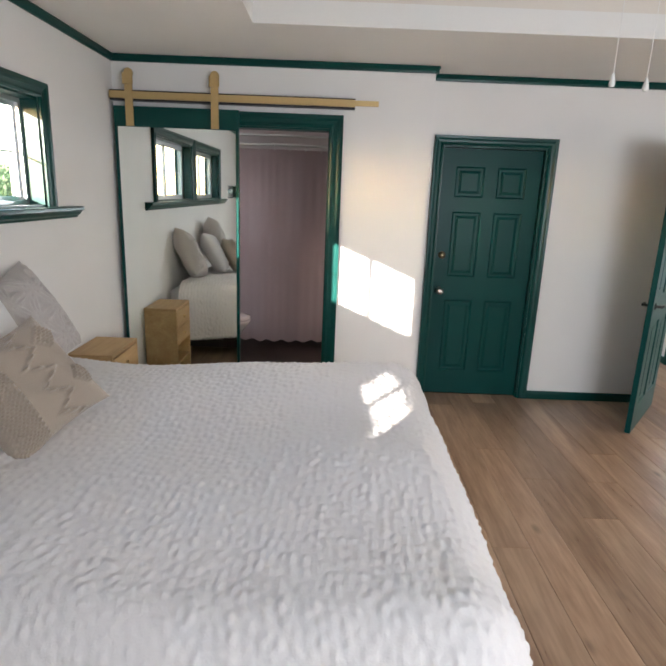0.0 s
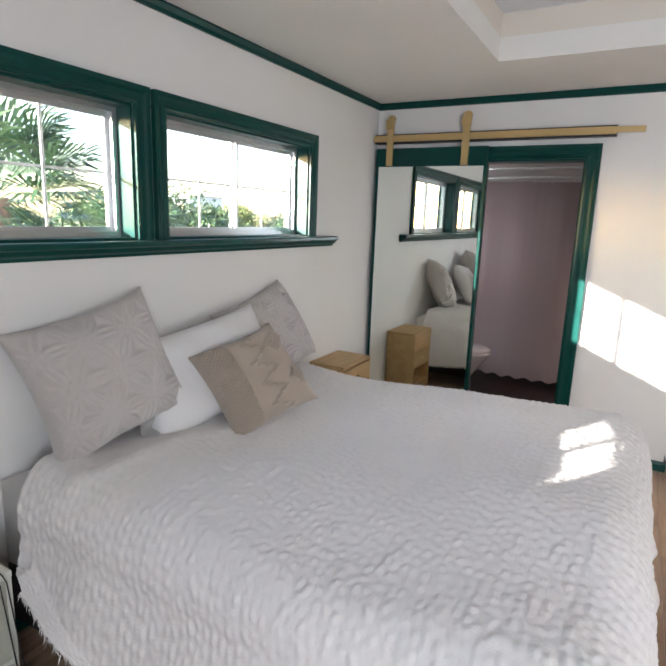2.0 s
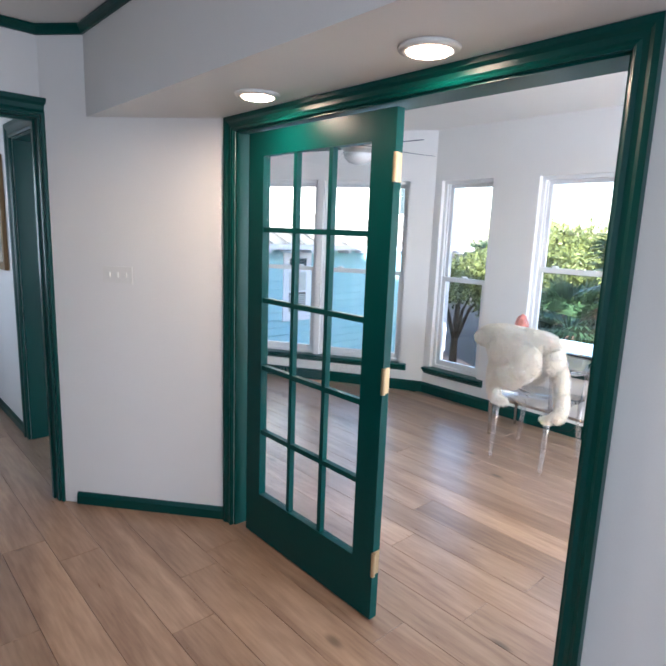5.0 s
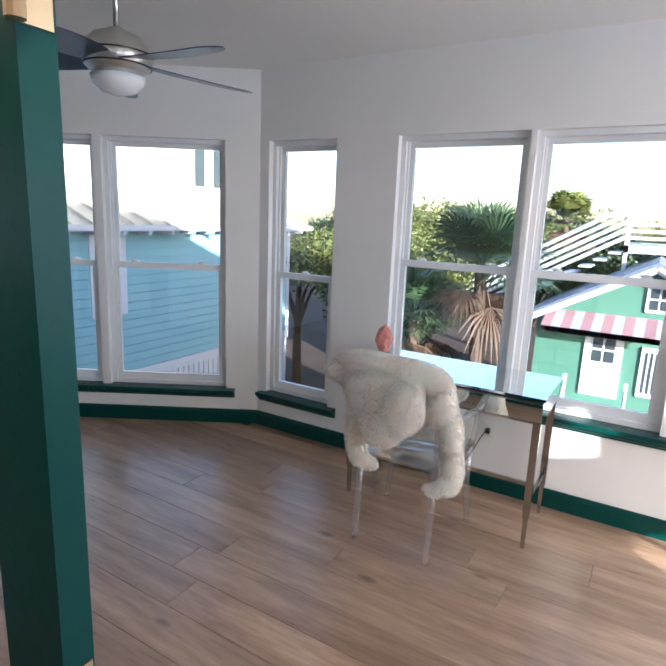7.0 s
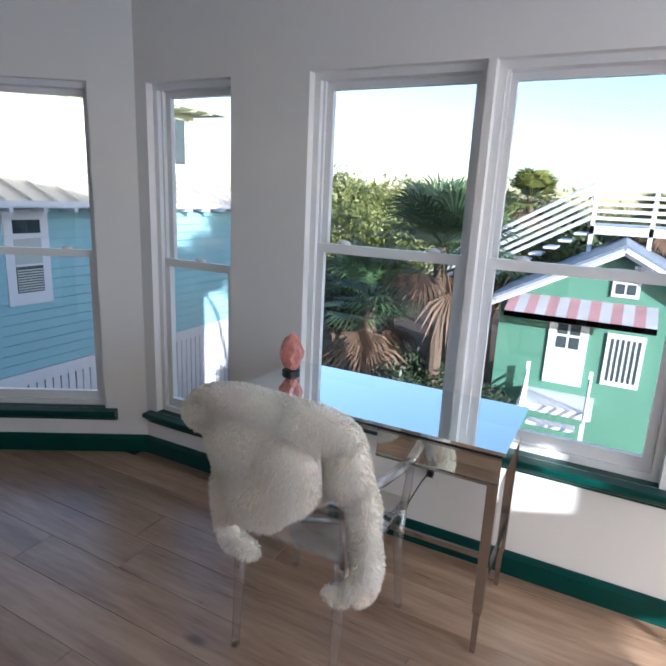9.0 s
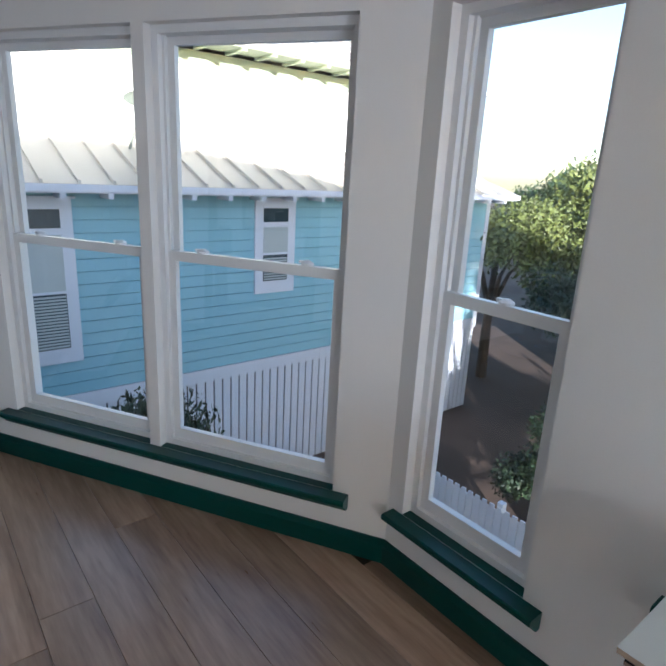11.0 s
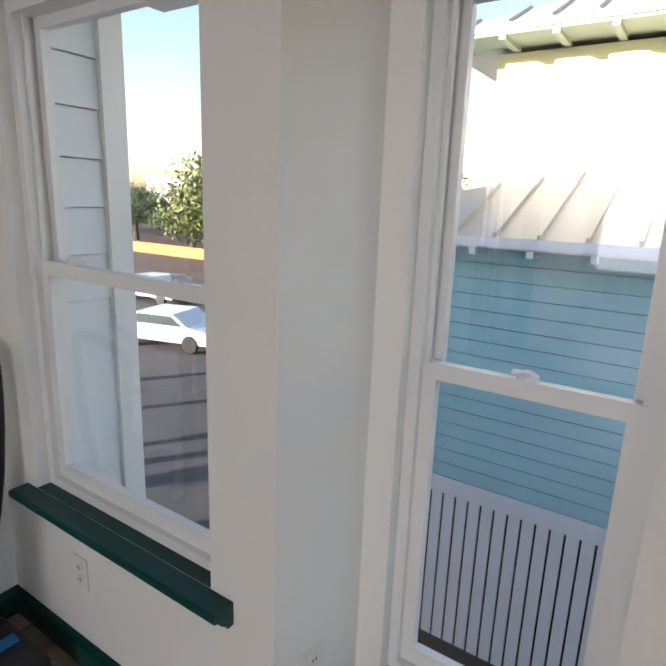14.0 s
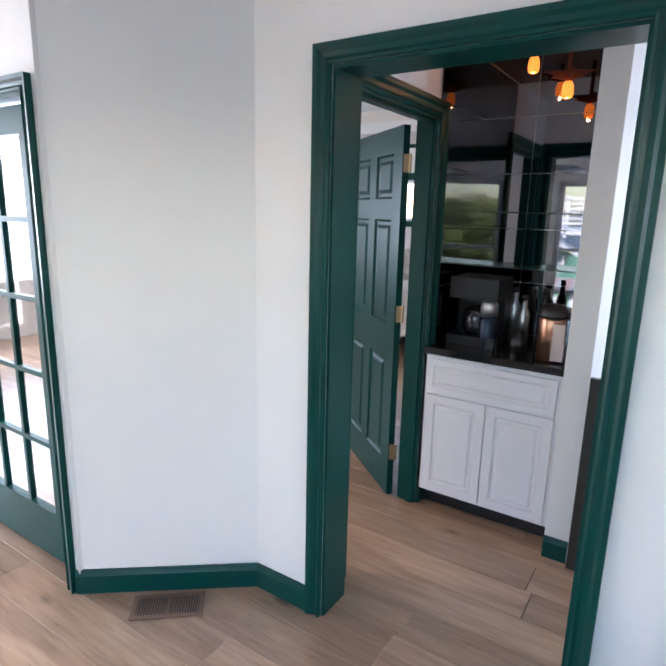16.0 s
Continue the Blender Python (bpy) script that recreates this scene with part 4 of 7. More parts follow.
for rx, ry, cy, z in ((0.10, 0.16, 0.05, 0.004), (0.085, 0.14, 0.04, 0.14), (0.12, 0.19, 0.0, 0.27), (0.18, 0.24, -0.03, 0.37), (0.185, 0.245, -0.03, 0.395)):
    rings.append([bm.verts.new((rx * math.cos(a * math.pi / 12), cy + ry * math.sin(a * math.pi / 12), z)) for a in range(24)])
for p, q in zip(rings, rings[1:]):
    for k in range(24):
        bm.faces.new((p[k], p[(k + 1) % 24], q[(k + 1) % 24], q[k]))
bm.faces.new(rings[0][::-1])
bm.faces.new(rings[-1])
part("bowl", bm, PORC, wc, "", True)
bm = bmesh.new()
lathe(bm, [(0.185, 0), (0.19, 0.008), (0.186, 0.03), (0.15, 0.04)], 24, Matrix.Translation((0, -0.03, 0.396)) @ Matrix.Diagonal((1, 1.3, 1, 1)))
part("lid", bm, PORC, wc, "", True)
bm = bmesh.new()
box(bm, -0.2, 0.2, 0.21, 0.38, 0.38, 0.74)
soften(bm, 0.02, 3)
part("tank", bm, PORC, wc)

# ---- ceiling pulls, downlights, plates, vent ----
PLATE = mat("white_plate", (0.78, 0.76, 0.72), 0.3)
for x, y, z in ((0.92, 2.0, 1.995), (1.035, 2.0, 1.985)):
    c = thing("pull_chain", pose(x, y, z), "thin cord with a white pull hanging from the tray ceiling", "pull chain", "pull chains")
    bm = bmesh.new()
    tube(bm, [(0, 0, 0.03), (0, 0, CZ + RH - z)], 0.0012, 5)
    part("cord", bm, PLATE, c)
    bm = bmesh.new()
    lathe(bm, [(0.003, 0.042), (0.007, 0.03), (0.011, 0.008), (0.008, 0.0)][::-1], 12)
    part("pull", bm, PLATE, c, "", True)
BULBW = mat("warm_lens", (1.0, 0.66, 0.42), 0.4, emit=14.0, vary=0.0)
for x, y in ((3.875, 3.08), (3.88, 2.256)):
    l = thing("downlight", pose(x, y, SOF), "lit round recessed downlight with white rim in the soffit", "downlight", "soffit downlights")
    bm = bmesh.new()
    lathe(bm, [(0.088, -0.001), (0.085, -0.010), (0.066, -0.014), (0.062, -0.004)], 28)
    part("rim", bm, PLATE, l, "", True)
    bm = bmesh.new()
    lathe(bm, [(0.060, -0.0145), (0.050, -0.0175), (0.02, -0.019)], 24)
    part("lens", bm, BULBW, l, "glowing warm lens", True)
MD = frame_of((3.50, 4.25), (4.05, 3.59))[0]
sw = thing("switch_plate", MD @ pose(0.20, 0, 1.25), "wide white switch plate with three switches on the angled wall", "switch plate")
bm = bmesh.new()
box(bm, 0, 0.16, -0.006, -0.001, 0, 0.085)
soften(bm, 0.002, 2)
part("plate", bm, PLATE, sw)
for k in range(3):
    bm = bmesh.new()
    box(bm, 0.03 + 0.045 * k, 0.042 + 0.045 * k, -0.013, -0.006, 0.03, 0.055)
    part("switch", bm, PLATE, sw)


def outlet(m, label, w=0.07, h=0.115):
    o = thing("outlet", m, label, "outlet", "wall outlets")
    bm = bmesh.new()
    box(bm, -w / 2, w / 2, -0.006, -0.001, 0, h)
    soften(bm, 0.002, 2)
    part("plate", bm, PLATE, o)
    for z in (0.022, 0.066):
        bm = bmesh.new()
        lathe(bm, [(0.016, 0), (0.016, 0.003), (0.014, 0.004)], 14, pose(0, -0.006, z + 0.014, 90))
        part("socket", bm, PLATE, o)
        bm = bmesh.new()
        for x in (-0.006, 0.006):
            box(bm, x - 0.0012, x + 0.0012, -0.0115, -0.0104, z + 0.009, z + 0.019)
        part("slots", bm, BLACK, o)
    return o


outlet(MA[4] @ pose(1.75, 0, 0.31), "white double outlet under the desk window")
outlet(MA[1] @ pose(0.13, 0, 0.33), "white double outlet on the short wall of the bay")
outlet(MA[0] @ pose(0.455, 0, 0.31), "white double outlet under the end window")
bm = bmesh.new()
tube(bm, [(6.872, 2.773, 0.375), (6.84, 2.78, 0.375), (6.82, 2.80, 0.34), (6.83, 2.86, 0.20), (6.84, 2.98, 0.05), (6.85, 3.2, 0.006), (6.85, 3.5, 0.006)], 0.003, 6)
box(bm, 6.845, 6.874, 2.76, 2.786, 0.362, 0.388)
tagged(part("cable", bm, BLACK, smooth=False), "black plug and cord in the outlet under the desk", "cable")

BRONZE = mat("floor_register_metal", (0.20, 0.13, 0.095), 0.5, 0.4)
vent = thing("floor_vent", pose(4.02, 3.95, 0, 0, 0, -49), "brown slotted floor register in the oak floor", "floor vent")
bm = bmesh.new()
for b in ((-0.145, -0.125, -0.07, 0.07), (0.125, 0.145, -0.07, 0.07), (-0.125, 0.125, 0.052, 0.07), (-0.125, 0.125, -0.07, -0.052), (-0.006, 0.006, -0.052, 0.052)):
    box(bm, b[0], b[1], b[2], b[3], 0.0, 0.007)
part("frame", bm, BRONZE, vent)
# No duct is cut; a black sheet on the floor gives its shade.
bm = bmesh.new()
box(bm, -0.125, 0.125, -0.052, 0.052, 0.0005, 0.001)
part("backing", bm, BLACK, vent, "black sheet standing in for the shade in the duct")
for s in (-1, 1):
    for k in range(11):
        bm = bmesh.new()
        x = s * (0.014 + 0.0105 * k)
        box(bm, x - 0.0022, x + 0.0022, -0.052, 0.052, 0.001, 0.006)
        part("slat", bm, BRONZE, vent)

# ---- hall picture ----
FRAMEW = mat("bronze_wood_frame", (0.22, 0.13, 0.05), 0.4, 0.3)
pic = thing("picture", frame_of((3.54, 6.59), (3.54, 4.5))[0] @ pose(0.0, 0, 0), "green and white print in a bronze frame on the hall wall", "picture")
x0, x1, z0, z1 = 0.09, 0.88, 1.19, 2.0
bm = bmesh.new()
for b in ((x0, x0 + 0.05, z0, z1), (x1 - 0.05, x1, z0, z1), (x0 + 0.05, x1 - 0.05, z1 - 0.05, z1), (x0 + 0.05, x1 - 0.05, z0, z0 + 0.05)):
    box(bm, b[0], b[1], -0.03, -0.002, b[2], b[3])
soften(bm, 0.006, 2)
part("frame", bm, FRAMEW, pic)
m, nt, b = nodes_of("print")
tc, nz, rp = nt.nodes.new("ShaderNodeTexCoord"), nt.nodes.new("ShaderNodeTexNoise"), nt.nodes.new("ShaderNodeValToRGB")
nz.inputs["Scale"].default_value, nz.inputs["Detail"].default_value = 7, 6
nt.links.new(tc.outputs["Object"], nz.inputs["Vector"])
nt.links.new(nz.outputs[0], rp.inputs[0])
rp.color_ramp.elements[0].position, rp.color_ramp.elements[1].position = 0.40, 0.66
rp.color_ramp.elements[0].color, rp.color_ramp.elements[1].color = (0.02, 0.09, 0.05, 1), (0.50, 0.52, 0.42, 1)
nt.links.new(rp.outputs[0], b.inputs["Base Color"])
b.inputs["Roughness"].default_value = 0.3
PRINT = m
bm = bmesh.new()
box(bm, x0 + 0.05, x1 - 0.05, -0.012, -0.008, z0 + 0.05, z1 - 0.05)
part("mount", bm, mat("mount_board", (0.55, 0.5, 0.36), 0.6), pic, "buff mount")
bm = bmesh.new()
box(bm, x0 + 0.13, x1 - 0.13, -0.015, -0.0125, z0 + 0.13, z1 - 0.13)
part("print", bm, PRINT, pic, "mottled green print")
bm = bmesh.new()
box(bm, x0 + 0.05, x1 - 0.05, -0.020, -0.018, z0 + 0.05, z1 - 0.05)
part("glazing", bm, GLASS, pic, "clear glass")

# ---- coffee nook ----
cab = thing("base_cabinet", pose(2.66, 4.433, 0, 0, 0, 90), "white base cabinet with one drawer over two doors", "cabinet")
CABW = mat("cabinet_white", (0.74, 0.73, 0.75), 0.35, vary=0.03)
W = 0.71
bm = bmesh.new()
box(bm, 0, W, 0.0, 0.58, 0.10, 0.885)
part("body", bm, CABW, cab)
# Black colour stands in for the shadow under the cabinet doors.
bm = bmesh.new()
box(bm, 0.0, W, 0.07, 0.58, 0.0, 0.099)
part("toe_kick", bm, BLACK, cab, "recessed toe kick painted black for its shade")


def front_panel(name, x0, x1, z0, z1, parent, inset=0.045):
    bm = bmesh.new()
    v = []
    for i_, dy in ((0, 0), (0, -0.018), (inset, -0.018), (inset + 0.008, -0.011), (inset + 0.02, -0.011), (inset + 0.03, -0.016)):
        v.append([bm.verts.new((a, dy - 0.0005, b)) for a, b in ((x0 + i_, z0 + i_), (x1 - i_, z0 + i_), (x1 - i_, z1 - i_), (x0 + i_, z1 - i_))])
    for p, q in zip(v, v[1:]):
        for k in range(4):
            bm.faces.new((p[k], p[(k + 1) % 4], q[(k + 1) % 4], q[k]))
    bm.faces.new(v[-1])
    return part(name, bm, CABW, parent)


front_panel("drawer", 0.03, W - 0.03, 0.68, 0.86, cab, 0.03)
front_panel("door", 0.03, W / 2 - 0.004, 0.115, 0.665, cab)
front_panel("door", W / 2 + 0.004, W - 0.03, 0.115, 0.665, cab)
STONE = mat("black_granite", (0.012, 0.012, 0.013), 0.12, vary=0.3, bscale=300)
bm = bmesh.new()
box(bm, 2.035, 2.685, 4.435, 5.142, 0.887, 0.922)
soften(bm, 0.003, 2)
tagged(part("worktop", bm, STONE), "polished black granite worktop on the cabinet", "worktop")
DMIRROR = mat("smoked_mirror", (0.20, 0.20, 0.21), 0.03, 1.0, vary=0.05)
mt = thing("mirror_wall", pose(2.034, 4.435, 0.925, 0, 0, 90), "wall of square smoked mirror tiles behind the worktop", "mirror")
for i in range(4):
    for j in range(5):
        bm = bmesh.new()
        w_, h_ = 0.3, 0.305
        x1_ = min((i + 1) * w_, 1.9) - 0.003
        if i * w_ > 0.7:
            continue
        x1_ = min(x1_, 0.705)
        box(bm, i * w_, x1_, -0.006, 0.0, j * h_, (j + 1) * h_ - 0.003)
        part("mirror_tile", bm, DMIRROR, mt)
for i in range(2):
    for j in range(5):
        bm = bmesh.new()
        box(bm, 2.042 + 0.31 * i, 2.042 + 0.31 * i + 0.307, 4.434, 4.440, 0.925 + j * 0.305, 0.925 + (j + 1) * 0.305 - 0.003)
        tile = part("mirror_tile", bm, DMIRROR, mt)
        tile.matrix_basis = mt.matrix_basis.inverted()
for z in (1.32, 1.62):
    bm = bmesh.new()
    box(bm, 2.045, 2.20, 4.44, 5.14, z, z + 0.008)
    tagged(part("glass_shelf", bm, mat("shelf_glass", (0.10, 0.25, 0.22), 0.1, trans=0.6)), "thin green glass shelf on the mirror wall", "shelf", "glass shelves")
STEEL = mat("brushed_steel", (0.55, 0.55, 0.56), 0.3, 0.9)
COPPER = mat("copper", (0.62, 0.34, 0.22), 0.3, 0.9)
cm = thing("coffee_machine", pose(2.36, 4.62, 0.922), "black drip coffee machine on the worktop", "coffee machine")
for nm, b, mm in (("base", (-0.12, 0.16, -0.13, 0.13, 0, 0.05), BLACK), ("tower", (-0.12, 0.0, -0.13, 0.13, 0.05, 0.36), BLACK), ("head", (0.0, 0.15, -0.13, 0.13, 0.25, 0.36), BLACK)):
    bm = bmesh.new()
    box(bm, *b)
    soften(bm, 0.015, 3)
    part(nm, bm, mm, cm)
bm = bmesh.new()
lathe(bm, [(0.05, 0), (0.07, 0.03), (0.07, 0.11), (0.045, 0.15)], 18, pose(0.08, 0, 0.052))
part("carafe", bm, mat("dark_glass", (0.02, 0.02, 0.025), 0.08, coat=0.5), cm, "dark glass carafe", True)
cn = thing("canister", pose(2.47, 4.70, 0.922), "steel and dark blue thermos on the worktop", "canister")
bm = bmesh.new()
lathe(bm, [(0.05, 0), (0.052, 0.01), (0.052, 0.15), (0.045, 0.16)], 18)
part("body", bm, mat("dark_blue_metal", (0.015, 0.025, 0.05), 0.25, 0.5), cn, "", True)
bm = bmesh.new()
lathe(bm, [(0.045, 0.161), (0.045, 0.23), (0.03, 0.25)], 18)
part("lid", bm, STEEL, cn, "", True)
for k, (x, y, r, h, mm) in enumerate(((2.32, 4.84, 0.035, 0.26, STEEL), (2.27, 4.93, 0.03, 0.30, BLACK), (2.45, 4.86, 0.045, 0.10, BLACK), (2.20, 4.76, 0.04, 0.28, STEEL))):
    bt = thing("bottle", pose(x, y, 0.922), ("tall slim steel bottle" if mm is STEEL else "dark bottle") + " standing on the worktop", "bottle", "bottles on the worktop")
    bm = bmesh.new()
    lathe(bm, [(r, 0), (r, h * 0.65), (r * 0.45, h * 0.8), (r * 0.45, h * 0.96)], 16)
    part("body", bm, mm, bt, "", True)
    bm = bmesh.new()
    lathe(bm, [(r * 0.5, h * 0.961), (r * 0.5, h * 1.05)], 12)
    part("cap", bm, BLACK, bt, "", True)
gr = thing("canister", pose(2.52, 5.03, 0.922), "copper and white coffee canister with a dark lid", "canister")
bm = bmesh.new()
lathe(bm, [(0.065, 0), (0.065, 0.20), (0.06, 0.21)], 24)
part("body", bm, COPPER, gr, "", True)
bm = bmesh.new()
lathe(bm, [(0.075, 0.212), (0.078, 0.225), (0.05, 0.27), (0.02, 0.275)], 24)
part("lid", bm, BLACK, gr, "", True)
bm = bmesh.new()
box(bm, 0.03, 0.08, 0.02, 0.075, 0.01, 0.19)
soften(bm, 0.008, 2)
part("handle", bm, PORC, gr, "white handle panel")
RUST = mat("rusted_star", (0.10, 0.03, 0.02), 0.6, 0.4)
FIL = mat("amber_bulb", (1.0, 0.20, 0.02), 0.3, emit=0.3, vary=0.0)
for x, y, z in ((2.35, 4.775, 2.42), (2.35, 4.945, 2.29)):
    st = thing("star_light", pose(x, y, z), "rusty metal star ceiling light with a glowing amber bulb", "ceiling light", "star lights")
    bm = bmesh.new()
    c0, c1 = bm.verts.new((0, 0, -0.05)), bm.verts.new((0, 0, 0.0))
    pts = [bm.verts.new(((0.13 if k % 2 == 0 else 0.055) * math.cos(k * math.pi / 5 + 0.3), (0.13 if k % 2 == 0 else 0.055) * math.sin(k * math.pi / 5 + 0.3), -0.012)) for k in range(10)]
    for k in range(10):
        bm.faces.new((c0, pts[(k + 1) % 10], pts[k]))
        bm.faces.new((c1, pts[k], pts[(k + 1) % 10]))
    part("star", bm, RUST, st)
    bm = bmesh.new()
    lathe(bm, [(0.01, 0.0), (0.01, CZ - z - 0.001)], 8)
    part("stem", bm, RUST, st)
    bm = bmesh.new()
    lathe(bm, [(0.010, -0.128), (0.024, -0.122), (0.028, -0.10), (0.025, -0.07), (0.016, -0.052)], 16)
    part("bulb", bm, FIL, st, "glowing amber bulb", True)
    pl = bpy.data.lights.new("bulb_lamp", "POINT")
    pl.energy, pl.color, pl.shadow_soft_size = 0.12, (1.0, 0.42, 0.14), 0.006
    new("bulb_lamp", pl).matrix_world = pose(x, y, z - 0.14)
bm = bmesh.new()
box(bm, 2.76, 2.79, 5.262, 5.40, 0.0, 0.93)
soften(bm, 0.004, 2)
tagged(part("leaning_board", bm, mat("dark_board", (0.03, 0.025, 0.02), 0.4)), "dark framed board leaning beside the white post", "board")

# ---- desk, chair, sheepskin ----
CHROME = mat("brushed_chrome", (0.50, 0.48, 0.46), 0.2, 1.0, vary=0.05)
desk = thing("desk", pose(6.36, 2.41, 0), "mirrored writing desk with chrome tapered legs under the window", "desk")
DW, DD, DH = 0.44, 1.03, 0.785
bm = bmesh.new()
box(bm, -0.012, DW + 0.012, -0.012, DD + 0.012, DH - 0.012, DH)
soften(bm, 0.003, 2)
part("tabletop", bm, mat("mirror_top", (0.80, 0.86, 0.88), 0.02, 1.0, vary=0.01), desk, "mirrored glass top")
bm = bmesh.new()
box(bm, 0.0, DW, 0.0, DD, DH - 0.025, DH - 0.0125)
part("tray", bm, BLACK, desk, "dark board under the glass")
for y0, y1 in ((0.0, 0.43), (0.60, DD)):
    bm = bmesh.new()
    box(bm, 0.004, DW - 0.01, y0, y1, DH - 0.125, DH - 0.0255)
    soften(bm, 0.002, 1)
    dr = part("drawer", bm, MIRROR, desk, "mirrored drawer")
    bm = bmesh.new()
    for b in ((-0.002, 0.004, y0, y1, DH - 0.13, DH - 0.122), (-0.002, 0.004, y0, y1, DH - 0.034, DH - 0.026)):
        box(bm, *b)
    part("drawer_edge", bm, CHROME, dr)
bm = bmesh.new()
box(bm, 0.12, DW - 0.01, 0.431, 0.599, DH - 0.10, DH - 0.0255)
part("apron", bm, MIRROR, desk)
for x, y in ((0.018, 0.018), (0.018, DD - 0.018), (DW - 0.018, 0.018), (DW - 0.018, DD - 0.018)):
    bm = bmesh.new()
    for z0, z1, r0, r1 in ((0, 0.16, 0.009, 0.011), (0.16, 0.17, 0.011, 0.016), (0.17, DH - 0.126, 0.016, 0.018)):
        vs = [[bm.verts.new((x + sx * r, y + sy * r, z)) for sx, sy in ((-1, -1), (1, -1), (1, 1), (-1, 1))] for z, r in ((z0, r0), (z1, r1))]
        for k in range(4):
            bm.faces.new((vs[0][k], vs[0][(k + 1) % 4], vs[1][(k + 1) % 4], vs[1][k]))
        bm.faces.new(vs[0][::-1])
        bm.faces.new(vs[1])
    part("leg", bm, CHROME, desk, "tapered chrome leg")
for b in ((0.034, DW - 0.034, 0.010, 0.026), (0.034, DW - 0.034, DD - 0.026, DD - 0.010), (DW / 2 - 0.008, DW / 2 + 0.008, 0.026, DD - 0.026)):
    bm = bmesh.new()
    box(bm, *b, 0.235, 0.255)
    part("stretcher", bm, CHROME, desk)

ROCKM = mat("rose_crystal", (0.62, 0.22, 0.17), 0.35, vary=0.4, scale=40, bump=0.6, bscale=60, coat=0.3)
rock = thing("crystal_lamp", pose(6.64, 3.375, DH), "rough rose salt crystal lamp on a dark round foot", "crystal lamp")
bm = bmesh.new()
lathe(bm, [(0.038, 0), (0.040, 0.012), (0.034, 0.018)], 20)
part("foot", bm, BLACK, rock, "dark round foot")
bm = bmesh.new()
bmesh.ops.create_icosphere(bm, subdivisions=3, radius=1)
for v in bm.verts:
    d = v.co.copy()
    k = 1 + 0.22 * noise.noise(d * 1.9) + 0.08 * noise.noise(d * 5)
    v.co = Vector((d.x * 0.050 * k * (1 - 0.25 * max(0, d.z)), d.y * 0.050 * k * (1 - 0.25 * max(0, d.z)), 0.098 + d.z * 0.082 * k))
part("crystal", bm, ROCKM, rock, "rough rose crystal")

m, nt, b = nodes_of("clear_acrylic")
nt.nodes.remove(b)
tr, gl, lw, pw, ma, mx = (nt.nodes.new("ShaderNode" + k) for k in ("BsdfTransparent", "BsdfGlossy", "LayerWeight", "Math", "Math", "MixShader"))
tr.inputs[0].default_value, gl.inputs["Roughness"].default_value = (0.94, 0.95, 0.97, 1), 0.05
pw.operation, pw.inputs[1].default_value = "POWER", 2.0
ma.operation, ma.inputs[1].default_value = "MULTIPLY_ADD", 0.75
ma.inputs[2].default_value = 0.17
nt.links.new(lw.outputs["Facing"], pw.inputs[0])
nt.links.new(pw.outputs[0], ma.inputs[0])
nt.links.new(ma.outputs[0], mx.inputs[0])
nt.links.new(tr.outputs[0], mx.inputs[1])
nt.links.new(gl.outputs[0], mx.inputs[2])
nt.links.new(mx.outputs[0], nt.nodes["Material Output"].inputs[0])
ACR = m
chair = thing("ghost_chair", pose(6.22, 2.975, 0), "clear acrylic armchair with a sheepskin thrown over its back", "chair")
for x, y, dx, dy in ((-0.24, 0.19, -0.02, 0.0), (-0.24, -0.19, -0.02, 0.0), (0.235, 0.235, 0.0, 0.02), (0.235, -0.235, 0.0, -0.02)):
    bm = bmesh.new()
    tube(bm, [(x + dx * 0, y, 0.0), (x, y, 0.02), (x - dx, y - dy, 0.24), (x - dx * 1.5, y - dy, 0.45)], [0.016, 0.014, 0.019, 0.023], 12)
    part("leg", bm, ACR, chair, "clear acrylic leg", True)
bm = bmesh.new()
box(bm, -0.20, 0.24, -0.235, 0.235, 0.435, 0.465)
soften(bm, 0.014, 3)
part("seat", bm, ACR, chair, "clear acrylic seat", True)
for s in (1, -1):
    bm = bmesh.new()
    tube(bm, [(0.20, s * 0.235, 0.45), (0.18, s * 0.255, 0.58), (0.15, s * 0.262, 0.66), (0.06, s * 0.262, 0.675), (-0.08, s * 0.245, 0.68), (-0.23, s * 0.20, 0.70)], [0.016, 0.015, 0.018, 0.018, 0.016, 0.014], 10)
    part("armrest", bm, ACR, chair, "curved clear armrest", True)
bm = bmesh.new()
tube(bm, [(-0.215, 0.20, 0.45), (-0.25, 0.205, 0.66), (-0.275, 0.19, 0.85), (-0.285, 0.12, 0.93), (-0.288, 0, 0.95), (-0.285, -0.12, 0.93), (-0.275, -0.19, 0.85), (-0.25, -0.205, 0.66), (-0.215, -0.20, 0.45)], 0.014, 10)
part("backrest_frame", bm, ACR, chair, "clear backrest rim", True)
bm = bmesh.new()
g = [[bm.verts.new((-0.235 - 0.04 * (k / 6) - 0.02 * (1 - (j / 5 - 1) ** 2) , -0.185 + 0.037 * j, 0.55 + 0.06 * k)) for j in range(11)] for k in range(7)]
for p, q in zip(g, g[1:]):
    for k in range(10):
        bm.faces.new((p[k], p[k + 1], q[k + 1], q[k]))
bmesh.ops.solidify(bm, geom=bm.faces[:], thickness=0.006)
part("backrest", bm, ACR, chair, "clear oval backrest", True)

FUR = mat("sheepskin_wool", (0.93, 0.86, 0.76), 0.95, vary=0.05, scale=14, sheen=0.8, bump=0.3, bscale=90)
FUR.node_tree.nodes["Principled BSDF"].inputs["Subsurface Weight"].default_value = 0.6
FUR.node_tree.nodes["Principled BSDF"].inputs["Subsurface Radius"].default_value = (0.04, 0.032, 0.025)
rng = np.random.default_rng(11)
skin = thing("sheepskin", pose(5.925, 2.975, 0), "long-haired cream sheepskin draped over the chair back", "sheepskin")


